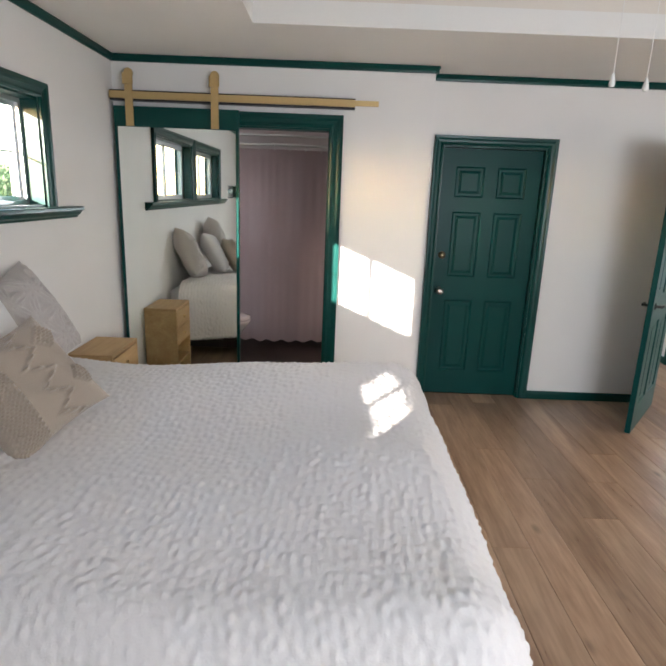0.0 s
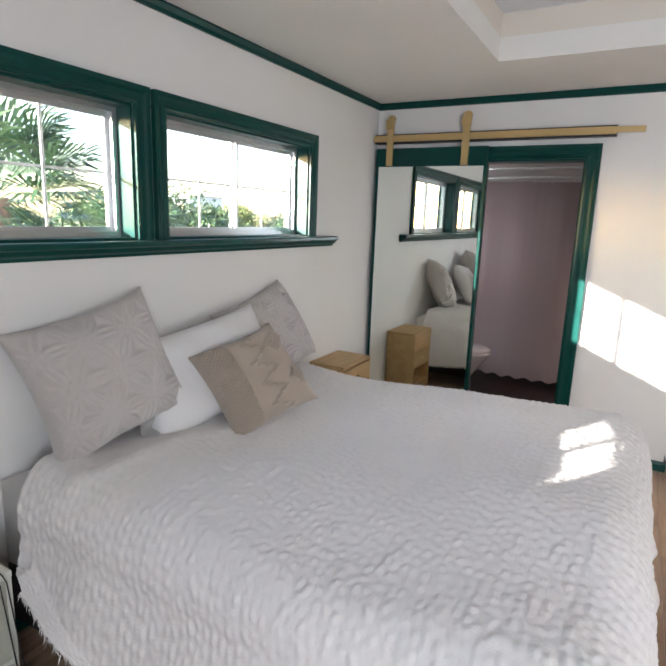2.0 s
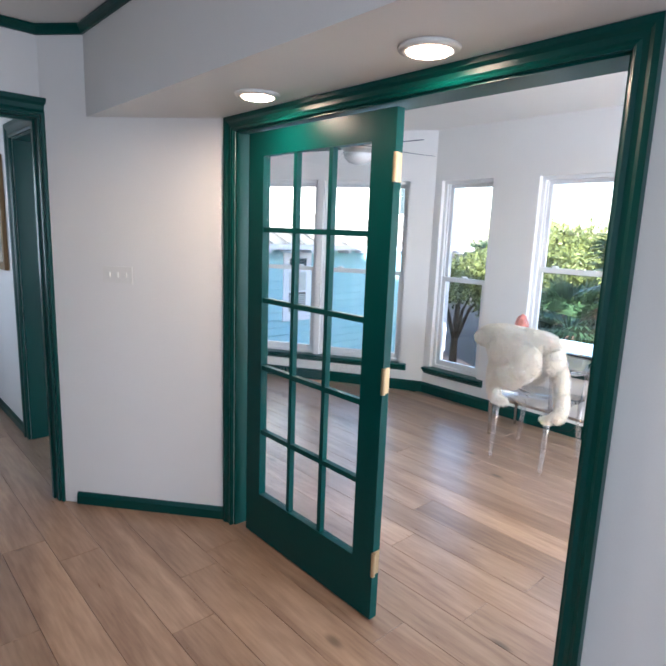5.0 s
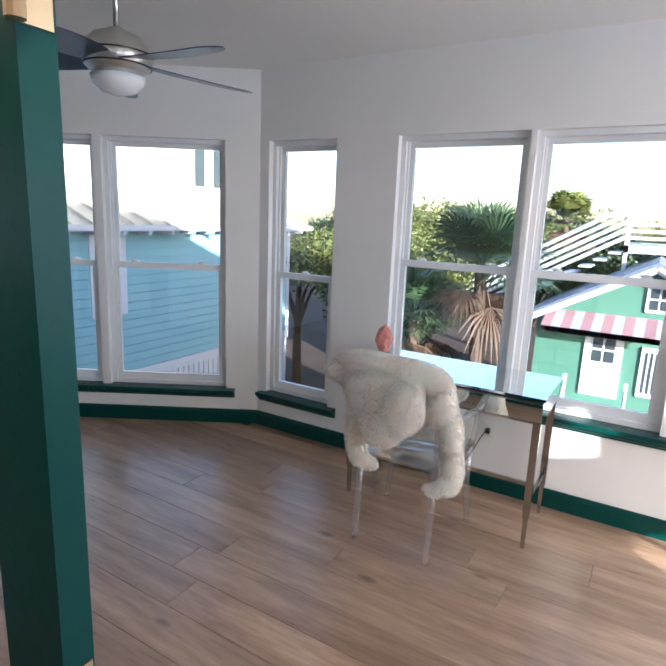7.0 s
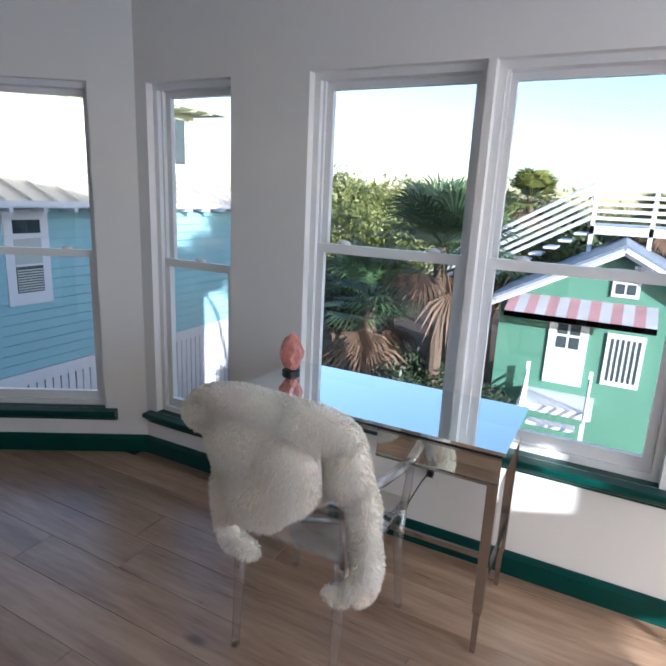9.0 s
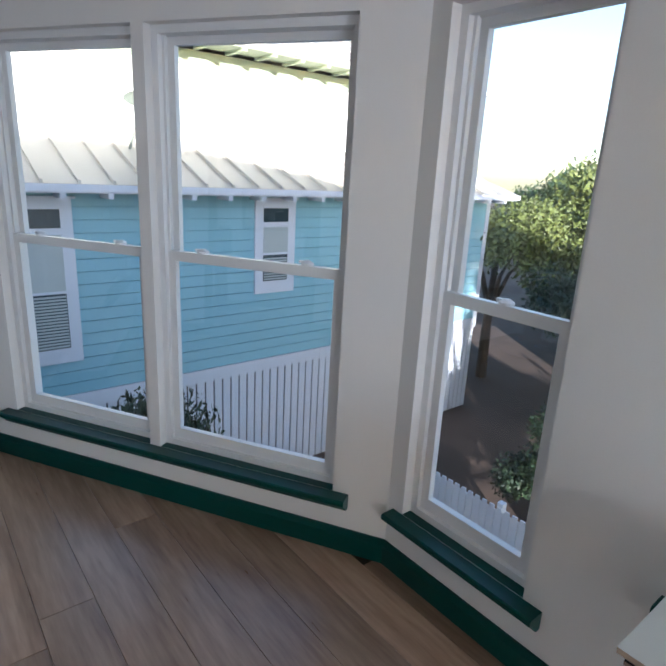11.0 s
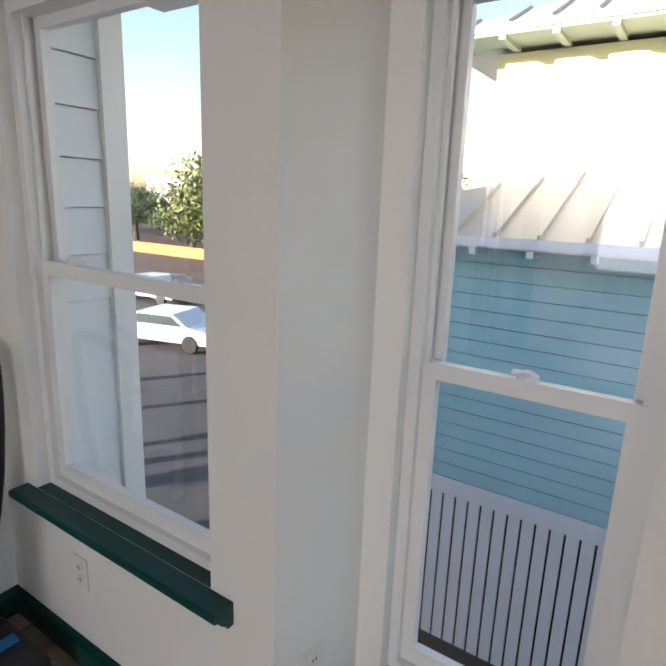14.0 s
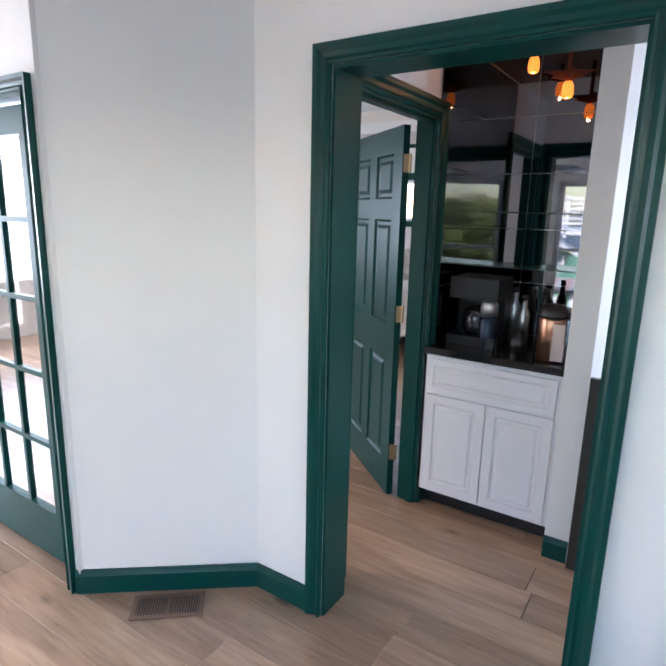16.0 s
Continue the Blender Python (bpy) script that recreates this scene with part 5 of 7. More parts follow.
def blob(cx, cy, cz, rx, ry, rz):
    return (np.array((cx, cy, cz)), np.array((rx, ry, rz)))


blobs = [blob(0.03, 0.11, 0.92, 0.065, 0.21, 0.055), blob(0.02, 0.28, 0.86, 0.05, 0.095, 0.055), blob(0.03, -0.10, 0.90, 0.06, 0.14, 0.07),
         blob(-0.02, 0.07, 0.80, 0.05, 0.17, 0.12), blob(-0.03, 0.05, 0.66, 0.045, 0.11, 0.105), blob(-0.03, -0.05, 0.76, 0.05, 0.11, 0.12),
         blob(-0.01, 0.19, 0.62, 0.028, 0.04, 0.12), blob(0.0, 0.17, 0.50, 0.028, 0.038, 0.06), blob(0.0, 0.11, 0.45, 0.028, 0.055, 0.032),
         blob(0.06, -0.20, 0.79, 0.05, 0.07, 0.12), blob(0.08, -0.255, 0.63, 0.038, 0.05, 0.13), blob(0.06, -0.285, 0.50, 0.033, 0.042, 0.09), blob(0.03, -0.265, 0.425, 0.03, 0.045, 0.035), blob(0.02, -0.20, 0.395, 0.026, 0.04, 0.026),
         blob(0.12, 0.05, 0.82, 0.035, 0.17, 0.12), blob(0.15, 0.02, 0.66, 0.03, 0.15, 0.10)]
C_, R_ = np.array([b[0] for b in blobs]), np.array([b[1] for b in blobs])
MEAN = R_.mean(axis=1)


def field(p):
    q = np.linalg.norm((p[:, None, :] - C_) / R_, axis=2)
    return np.exp(-(q - 1) * MEAN / 0.020).sum(axis=1)


def gradient(p):
    return np.stack([field(p + e) - field(p - e) for e in np.eye(3) * 0.0015], axis=1) / 0.003


def onto_hide(p, steps=7):
    """Slides points onto one smooth skin round all the lumps; gives them back with their normals."""
    for _ in range(steps):
        f, g = field(p), gradient(p)
        g2 = (g * g).sum(axis=1) + 1e-9
        step = -(np.log(f / 1.4) * f / g2)[:, None] * g
        ln = np.linalg.norm(step, axis=1, keepdims=True) + 1e-12
        p = p + step * np.minimum(1, 0.02 / ln)
    g = -gradient(p)
    return p, g / (np.linalg.norm(g, axis=1, keepdims=True) + 1e-12)


lo, hi, cell = (C_ - R_).min(axis=0) - 0.03, (C_ + R_).max(axis=0) + 0.03, 0.013
dims = np.ceil((hi - lo) / cell).astype(int)
gx = np.stack(np.meshgrid(*[lo[k] + cell * (np.arange(dims[k]) + 0.5) for k in range(3)], indexing="ij"), -1)
solid = np.pad((field(gx.reshape(-1, 3)) > 1.4).reshape(dims), 1)
corner, faces = {}, []


def corner_at(k):
    return corner.setdefault(k, len(corner))


for ax in range(3):
    for sgn in (1, -1):
        open_ = solid & ~np.roll(solid, -sgn, axis=ax)
        a1, a2 = (ax + 1) % 3, (ax + 2) % 3
        for cell_ in np.argwhere(open_):
            q = []
            for d1, d2 in ((0, 0), (1, 0), (1, 1), (0, 1)):
                k = [int(v) for v in cell_]
                k[ax] += 1 if sgn > 0 else 0
                k[a1] += d1
                k[a2] += d2
                q.append(corner_at(tuple(k)))
            faces.append(q if sgn > 0 else q[::-1])
pts_ = lo + (np.array(list(corner)) - 1) * cell
pts_, _ = onto_hide(pts_, 10)
me = bpy.data.meshes.new("hide")
me.from_pydata(pts_.tolist(), [], faces)
me.materials.append(FUR)
me.shade_smooth()
hide_ = tagged(new("hide", me), "cream hide under the wool")
hide_.parent = skin
n_lock = 52000
pick = rng.choice(len(blobs), n_lock, p=(MEAN ** 2) / (MEAN ** 2).sum())
d_ = rng.normal(size=(n_lock, 3))
d_ /= np.linalg.norm(d_, axis=1, keepdims=True)
roots = C_[pick] + d_ * R_[pick]
roots = roots[field(roots) < 3.2]
roots, nrm = onto_hide(roots)
n_lock = len(roots)
swirl = np.stack([np.sin(roots @ v + k) for k, v in enumerate(((31.0, 17.0, 9.0), (11.0, 29.0, 23.0), (19.0, 7.0, 37.0)))], axis=1)
ln = rng.uniform(0.007, 0.016, n_lock)[:, None]
flow = nrm * 0.75 + np.array((0, 0, -0.45)) + 0.35 * swirl + rng.normal(0, 0.22, (n_lock, 3))
flow /= np.linalg.norm(flow, axis=1, keepdims=True)
side = np.cross(flow, rng.normal(size=(n_lock, 3)))
side /= np.linalg.norm(side, axis=1, keepdims=True) + 1e-9
w = 0.0011
mid = roots + nrm * 0.006 + flow * ln * 0.4
tip = roots + nrm * 0.004 + flow * ln + np.array((0, 0, -0.004))
V_ = np.stack([roots - side * w, roots + side * w, mid + side * w * 0.8, tip, mid - side * w * 0.8], 1).reshape(-1, 3)
me = bpy.data.meshes.new("wool")
me.from_pydata(V_.tolist(), [], np.arange(5 * n_lock).reshape(-1, 5).tolist())
me.materials.append(FUR)
wool = tagged(new("wool", me), "cream wool locks", kind="stuff")
wool.parent = skin

# ---- ceiling fan ----
BLADE = mat("navy_blade", (0.010, 0.022, 0.045), 0.28, coat=0.3)
fan = thing("ceiling_fan", pose(5.295, 3.955, 2.08) @ Matrix.Scale(1.0, 4), "brushed nickel ceiling fan with five dark blue blades", "ceiling fan")
bm = bmesh.new()
lathe(bm, [(0.045, -0.02), (0.085, -0.005), (0.125, 0.03), (0.132, 0.06), (0.125, 0.10), (0.09, 0.14), (0.04, 0.16), (0.022, 0.17)], 36)
part("motor", bm, NICKEL, fan, "brushed nickel motor housing", True)
for z in (0.028, 0.072):
    bm = bmesh.new()
    lathe(bm, [(0.1275 if z < 0.05 else 0.133, z), (0.1275 if z < 0.05 else 0.133, z + 0.006)], 36)
    part("band", bm, BLACK, fan)
bm = bmesh.new()
lathe(bm, [(0.02, -0.075), (0.065, -0.062), (0.095, -0.035), (0.104, -0.006)], 32)
part("light_bowl", bm, mat("opal_glass", (0.80, 0.80, 0.78), 0.25, vary=0.01), fan, "white opal glass bowl", True)
bm = bmesh.new()
tube(bm, [(0, 0, 0.165), (0, 0, 0.40)], 0.012, 10)
part("rod", bm, NICKEL, fan, "", True)
bm = bmesh.new()
lathe(bm, [(0.03, 0.376), (0.065, 0.406), (0.07, 0.439)], 24)
part("canopy", bm, NICKEL, fan, "", True)
for k in range(5):
    a = -26 + 72 * k
    bm = bmesh.new()
    n, top, bot = 16, [], []
    for i in range(n + 1):
        t_ = i / n
        x = 0.10 + 0.48 * t_
        w = (0.062 + 0.018 * math.sin(math.pi * min(1, t_ * 1.1))) * (1 - max(0, (t_ - 0.86) / 0.14) ** 2.2 * 0.8)
        sw_ = 0.035 * math.sin(t_ * 2.2)
        z = 0.045 - 0.022 * t_
        for y in (-w + sw_, w + sw_):
            zz = z + (y - sw_) * 0.17
            top.append(bm.verts.new((x, y, zz + 0.004)))
            bot.append(bm.verts.new((x, y, zz)))
    for i in range(n):
        q = 2 * i
        bm.faces.new((top[q], top[q + 2], top[q + 3], top[q + 1]))
        bm.faces.new((bot[q], bot[q + 1], bot[q + 3], bot[q + 2]))
        bm.faces.new((top[q], bot[q], bot[q + 2], top[q + 2]))
        bm.faces.new((top[q + 1], top[q + 3], bot[q + 3], bot[q + 1]))
    bm.faces.new((top[0], top[1], bot[1], bot[0]))
    bm.faces.new((top[-2], bot[-2], bot[-1], top[-1]))
    bmesh.ops.transform(bm, matrix=pose(0, 0, 0, 0, 0, a), verts=bm.verts)
    part("blade", bm, BLADE, fan, "dark blue tapered blade")

# ---- vacuum cleaner ----
VB = mat("vacuum_blue", (0.008, 0.17, 0.42), 0.3, coat=0.3)
CLEARP = mat("smoked_bin", (0.17, 0.14, 0.125), 0.12, vary=0.25, scale=20, coat=0.5)
vac = thing("vacuum_cleaner", pose(3.86, 5.85, 0), "upright black and blue vacuum cleaner parked against the wall", "vacuum cleaner")
bm = bmesh.new()
box(bm, 0.0, 0.28, -0.19, 0.15, 0.02, 0.115)
soften(bm, 0.03, 4)
part("floor_head", bm, BLACK, vac, "black floor head", True)
for y in (-0.13, 0.10):
    bm = bmesh.new()
    box(bm, 0.09, 0.13, y - 0.03, y + 0.03, 0.098, 0.125)
    soften(bm, 0.008, 2)
    part("foot_clip", bm, VB, vac, "blue foot clip")
for y in (-0.16, 0.12):
    bm = bmesh.new()
    lathe(bm, [(0.055, 0), (0.06, 0.006), (0.06, 0.028), (0.05, 0.034)], 24, pose(-0.01, y + 0.03, 0.06, 90))
    part("wheel", bm, BLACK, vac, "", True)
bm = bmesh.new()
box(bm, 0.03, 0.09, 0.03, 0.085, 0.12, 0.15)
soften(bm, 0.012, 2)
part("release_pedal", bm, mat("red_plastic", (0.35, 0.01, 0.01), 0.35), vac, "red release pedal")
bm = bmesh.new()
lathe(bm, [(0.058, 0.12), (0.064, 0.14), (0.062, 0.35), (0.058, 0.37)], 28, pose(0.06, -0.055, 0))
part("dust_bin", bm, CLEARP, vac, "smoked clear dust bin", True)
bm = bmesh.new()
rings, rim = [], []
for z, rx, ry, s_ in ((0.35, 0.058, 0.060, 0), (0.362, 0.068, 0.070, 0), (0.42, 0.072, 0.074, 0), (0.505, 0.074, 0.076, 0.36), (0.518, 0.066, 0.068, 0.36), (0.520, 0.03, 0.03, 0.36)):
    ring = [(0.058 + rx * math.cos(a * math.pi / 12), -0.057 + ry * math.sin(a * math.pi / 12), z + s_ * (ry * math.sin(a * math.pi / 12) + 1.8 * rx * math.cos(a * math.pi / 12))) for a in range(24)]
    rings.append([bm.verts.new(p) for p in ring])
    if z == 0.505:
        rim = ring + ring[:1]
for p, q in zip(rings, rings[1:]):
    for k in range(24):
        bm.faces.new((p[k], p[(k + 1) % 24], q[(k + 1) % 24], q[k]))
bm.faces.new(rings[0][::-1])
bm.faces.new(rings[-1])
part("bin_top", bm, VB, vac, "blue bin top with a slanted lid", True)
bm = bmesh.new()
tube(bm, [(x, y, z + 0.006) for x, y, z in rim], 0.004, 6, False)
part("bin_rim", bm, BLACK, vac, "black rim", True)
bm = bmesh.new()
lathe(bm, [(0.062, 0.335), (0.064, 0.338), (0.064, 0.352), (0.062, 0.355)], 24, pose(0.06, -0.055, 0))
part("bin_collar", bm, BLACK, vac, "black bin collar")
bm = bmesh.new()
lathe(bm, [(0.060, 0.105), (0.068, 0.11), (0.068, 0.135), (0.064, 0.14)], 24, pose(0.06, -0.055, 0))
part("bin_collar", bm, BLACK, vac, "black bin collar")
bm = bmesh.new()
for b in ((-0.06, 0.02, 0.0, 0.09, 0.08, 0.50), (-0.05, 0.03, -0.02, 0.11, 0.45, 0.62)):
    box(bm, *b)
soften(bm, 0.018, 3)
part("spine", bm, BLACK, vac, "black spine")
bm = bmesh.new()
tube(bm, [(-0.02, 0.03, 0.58), (-0.02, 0.01, 0.72), (-0.01, 0.0, 0.93)], [0.026, 0.022, 0.017], 12)
part("wand", bm, BLACK, vac, "black wand", True)
bm = bmesh.new()
tube(bm, [(-0.01, 0.0, 0.92), (-0.01, -0.03, 0.985), (-0.01, -0.02, 1.02), (-0.01, 0.03, 1.06), (-0.01, 0.085, 1.092)], [0.016, 0.018, 0.016, 0.015, 0.013], 10)
part("handle", bm, VB, vac, "blue handle", True)
bm = bmesh.new()
tube(bm, [(-0.01, 0.0, 0.935), (-0.01, 0.06, 0.985), (-0.01, 0.13, 1.04), (-0.01, 0.17, 1.065)], [0.017, 0.022, 0.022, 0.018], 12)
part("hose_grip", bm, BLACK, vac, "black hose grip", True)
bm = bmesh.new()
hp = [(0.17, 1.065), (0.20, 1.06), (0.215, 1.02), (0.213, 0.92), (0.205, 0.80), (0.19, 0.66), (0.165, 0.52), (0.14, 0.42), (0.10, 0.36), (0.07, 0.34)]
fine = []
for (a0, b0), (a1, b1) in zip(hp, hp[1:]):
    n = max(2, int(math.dist((a0, b0), (a1, b1)) / 0.006))
    fine += [(-0.01, a0 + (a1 - a0) * k / n, b0 + (b1 - b0) * k / n) for k in range(n)]
tube(bm, fine, [0.018 if k % 2 else 0.0152 for k in range(len(fine))], 12)
part("hose", bm, BLACK, vac, "ribbed black hose", True)
for y, z, l in ((-0.075, 0.79, 0.07), (0.0, 0.90, 0.03), (0.085, 0.30, 0.05)):
    bm = bmesh.new()
    tube(bm, [(-0.01, y + l, z), (-0.01, y, z)], [0.012, 0.018], 10)
    part("hook", bm, BLACK, vac, "", True)
bm = bmesh.new()
tube(bm, [(0.0, 0.06, 0.60), (0.0, 0.08, 0.64), (0.0, 0.12, 0.685)], [0.02, 0.015, 0.012], 10)
part("trigger", bm, VB, vac, "blue lever", True)

# Bathroom fill at the added west opening.
fill_panel(-1.58, 4.85, 1.55, 0.78, 0.88, -90, 1.2)
# Hall fill, set at the added end opening.
fill_panel(2.45, 6.57, 1.5, 0.68, 0.98, 180, 1.7)
# Bedroom fill, in front of the screened south opening.
fill_panel(1.95, -1.16, 1.5, 1.5, 1.2, 0, 10.5)
# Sunroom fill; it spans both the openings and the solid wall.
fill_panel(5.5, -1.16, 1.5, 2.2, 1.6, 0, 26)
# Added sheet closes that opening so no sun spots the shower curtain.
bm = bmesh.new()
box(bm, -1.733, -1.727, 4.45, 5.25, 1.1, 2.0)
structure("window_blind", bm, WALL, "pale sheet that keeps sun out of the added bathroom opening")
# Added screen: stops sun that would streak the bedroom and hall floors.
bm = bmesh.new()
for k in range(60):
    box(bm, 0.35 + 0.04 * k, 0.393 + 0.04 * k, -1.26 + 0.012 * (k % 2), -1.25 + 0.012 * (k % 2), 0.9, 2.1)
structure("window_curtain", bm, WALL, "unseen pale screen added to keep sun out of the south opening")

# ---- outside ----
GZ = -4.2
SOIL = mat("sandy_soil", (0.085, 0.055, 0.04), 0.95, vary=0.35, scale=3, bump=0.8, bscale=30)
bm = bmesh.new()
box(bm, -300, 300, -300, 300, GZ - 0.3, GZ)
structure("ground", bm, SOIL, "bare brown sandy ground round the houses")
# our own house below the rooms, and its roof
SHIP = mat("white_siding", (0.74, 0.76, 0.78), 0.45, vary=0.03)
bm = bmesh.new()
for x, y in ((-1.74, -2.14), (7.03, -1.35), (7.03, 4.55), (5.86, 6.56), (4.9, 6.56), (4.9, 6.26), (3.57, 6.26), (3.57, 6.68), (-1.74, 6.4)):
    bm.verts.new((x, y, GZ))
for v in bmesh.ops.extrude_face_region(bm, geom=[bm.faces.new(bm.verts)])["geom"]:
    if isinstance(v, bmesh.types.BMVert):
        v.co.z = -0.21
structure("wall_below", bm, SHIP, "white storey below the rooms")
bm = bmesh.new()
for x, y in ((-2.2, -2.6), (7.4, -1.9), (7.4, 4.9), (6.1, 7.0), (3.3, 7.2), (-2.2, 6.9)):
    bm.verts.new((x, y, 2.72))
for v in bmesh.ops.extrude_face_region(bm, geom=[bm.faces.new(bm.verts)])["geom"]:
    if isinstance(v, bmesh.types.BMVert):
        v.co.z = 3.3
structure("roof", bm, SHIP, "roof over the rooms")
wing = thing("house_wing", pose(3.665, 6.24, 0), "white lap-sided wing wall beside the end window", "wall")
wing["kind"] = "structure"
for k in range(32):
    bm = bmesh.new()
    z = -3.3 + 0.178 * k
    vs = [(0.004, z + 0.004), (0.030, z + 0.004), (0.016, z + 0.178), (0.004, z + 0.178)]
    a = [bm.verts.new((x, 0.045, zz)) for x, zz in vs]
    b = [bm.verts.new((x, 0.36, zz)) for x, zz in vs]
    for i in range(4):
        bm.faces.new((a[i], b[i], b[(i + 1) % 4], a[(i + 1) % 4]))
    bm.faces.new(a[::-1])
    bm.faces.new(b)
    part("siding_board", bm, SHIP, wing)
bm = bmesh.new()
box(bm, -0.09, -0.04, 0.045, 0.36, -3.3, 2.4)
part("sheathing", bm, SHIP, wing)
bm = bmesh.new()
box(bm, -0.09, 0.048, 0.361, 0.46, -4.1, 2.4)
part("corner_board", bm, WHITE, wing)
bm = bmesh.new()
box(bm, -0.3, 0.55, 0.0, 0.95, 2.4, 2.5)
part("soffit", bm, WHITE, wing)

# blue house
BLUE = mat("blue_siding", (0.27, 0.49, 0.57), 0.55, vary=0.06, bump=0.2, bscale=60)
SKIRT = mat("white_skirt", (0.66, 0.68, 0.74), 0.5, vary=0.05)
TAN = mat("metal_roof", (0.50, 0.46, 0.40), 0.4, 0.2, vary=0.10)
SAGE = mat("sage_trim", (0.40, 0.45, 0.32), 0.6, vary=0.05)
BRIGHT = mat("cream_upper_wall", (0.80, 0.78, 0.70), 0.6, vary=0.03)
WDARK = mat("window_dark", (0.05, 0.07, 0.08), 0.08, vary=0.2, coat=0.4)
BLIND = mat("pale_blind", (0.42, 0.46, 0.46), 0.6)
blue = thing("blue_house", pose(0, 0, GZ), "pale blue lap-sided house with white skirt and metal roof", "house")
HX0, HX1, HY = 1.6, 16.8, 11.4


def bpart(name, b, mm, parent=None, label=""):
    q = bmesh.new()
    box(q, *b)
    return part(name, q, mm, parent if parent else blue, label)


o = -GZ
bpart("wall", (HX0, HX1, HY, HY + 7, -1.8 + o, 1.35 + o), BLUE)
# Black block gives the skirt gaps their shade by colour.
bpart("skirt_shade", (HX0 + 0.1, HX1 - 0.1, HY + 0.12, HY + 6.9, 0.0, -1.8 + o), BLACK, label="black block standing in for the shade behind the skirt")
for k in range(17):
    bm = bmesh.new()
    z = -1.80 + 0.182 * k + o
    sweep(bm, [(-0.042, z + 0.011), (-0.032, z + 0.182), (0.0, z + 0.182), (0.0, z + 0.011)], HX1 - HX0, pose(HX0, HY - 0.001, 0))
    part("siding_board", bm, BLUE, blue)
bpart("skirt_board", (HX0 - 0.02, HX1 + 0.02, HY - 0.05, HY - 0.001, -2.03 + o, -1.80 + o), SKIRT)
bpart("corner_board", (HX1 - 0.12, HX1 + 0.02, HY - 0.045, HY - 0.0015, -1.795 + o, 1.2 + o), SKIRT)
bm = bmesh.new()
box(bm, -0.069, 0.069, -0.012, 0.012, 0, 2.20)
sk = mesh_of("skirt_slat", bm, SKIRT)
for k in range(int((HX1 - HX0) / 0.165)):
    s_ = new("skirt_slat", sk)
    s_.matrix_basis = pose(HX0 + 0.08 + 0.165 * k, HY - 0.01, -0.02)
    s_.parent = blue


def house_window(x0, x1, zt, zs, zb, parent):
    w = part("window", (lambda q: (box(q, x0 - 0.13, x1 + 0.13, HY - 0.075, HY - 0.035, zb - 0.22 + o, zt + 0.14 + o), q)[1])(bmesh.new()), SKIRT, parent, "white cased window with a transom")
    for nm, z0, z1, mm in (("transom", zs + 0.07, zt, WDARK), ("pane", (zs + zb) / 2 + 0.02, zs - 0.02, BLIND), ("pane", zb, (zs + zb) / 2 - 0.02, WDARK)):
        q = bmesh.new()
        box(q, x0 + 0.03, x1 - 0.03, HY - 0.085, HY - 0.0752, z0 + o, z1 + o)
        part(nm, q, mm, w)
    q = bmesh.new()
    for k in range(int(((zs - zb) / 2 - 0.04) / 0.045)):
        z = zb + 0.02 + 0.045 * k + o
        box(q, x0 + 0.04, x1 - 0.04, HY - 0.092, HY - 0.086, z, z + 0.026)
    tagged(part("blind", q, BLIND, w, "pale slatted blind"), kind="stuff")
    q = bmesh.new()
    box(q, x0 - 0.18, x1 + 0.18, HY - 0.11, HY - 0.03, zt + 0.141 + o, zt + 0.17 + o)
    part("head_cap", q, SKIRT, w)


house_window(6.55, 7.28, 0.90, 0.58, -1.05, blue)
house_window(10.42, 10.98, 0.92, 0.62, -0.34, blue)
# lower roof with seams
RA, RB = (HY - 0.42, 1.25), (12.8, 1.98)
bm = bmesh.new()
q = [(0.9, *RA), (17.4, *RA), (16.6, *RB), (4.0, *RB)]
tv = [bm.verts.new((x, y, z + o)) for x, y, z in q]
bv = [bm.verts.new((x, y, z + o - 0.06)) for x, y, z in q]
bm.faces.new(tv)
bm.faces.new(bv[::-1])
for k in range(4):
    bm.faces.new((tv[k], tv[(k + 1) % 4], bv[(k + 1) % 4], bv[k]))
part("roof", bm, TAN, blue, "tan standing-seam metal roof")
for k in range(36):
    x = 1.15 + 0.45 * k
    top = 1.0 if x > 4.0 else (x - 0.9) / 3.1
    xt = x
    bm = bmesh.new()
    y1, z1 = RA[0] + (RB[0] - RA[0]) * top, RA[1] + (RB[1] - RA[1]) * top
    vs = [bm.verts.new(v) for v in ((x - 0.018, RA[0], RA[1] + o), (x + 0.018, RA[0], RA[1] + o), (x + 0.018, RA[0], RA[1] + 0.05 + o), (x - 0.018, RA[0], RA[1] + 0.05 + o), (x - 0.018, y1, z1 + o), (x + 0.018, y1, z1 + o), (x + 0.018, y1, z1 + 0.05 + o), (x - 0.018, y1, z1 + 0.05 + o))]
    for f in ((0, 1, 2, 3), (4, 7, 6, 5), (0, 4, 5, 1), (1, 5, 6, 2), (2, 6, 7, 3), (3, 7, 4, 0)):
        bm.faces.new([vs[i] for i in f])
    part("roof_seam", bm, TAN, blue)
bpart("fascia", (0.9, 17.4, RA[0] - 0.03, RA[0] - 0.001, 1.15 + o, 1.245 + o), SKIRT)
bpart("soffit", (0.95, 17.35, RA[0], HY - 0.032, 1.13 + o, 1.15 + o), SKIRT)
for k in range(27):
    bpart("rafter_tail", (1.2 + 0.6 * k, 1.27 + 0.6 * k, RA[0] - 0.02, HY - 0.035, 1.06 + o, 1.129 + o), SKIRT)
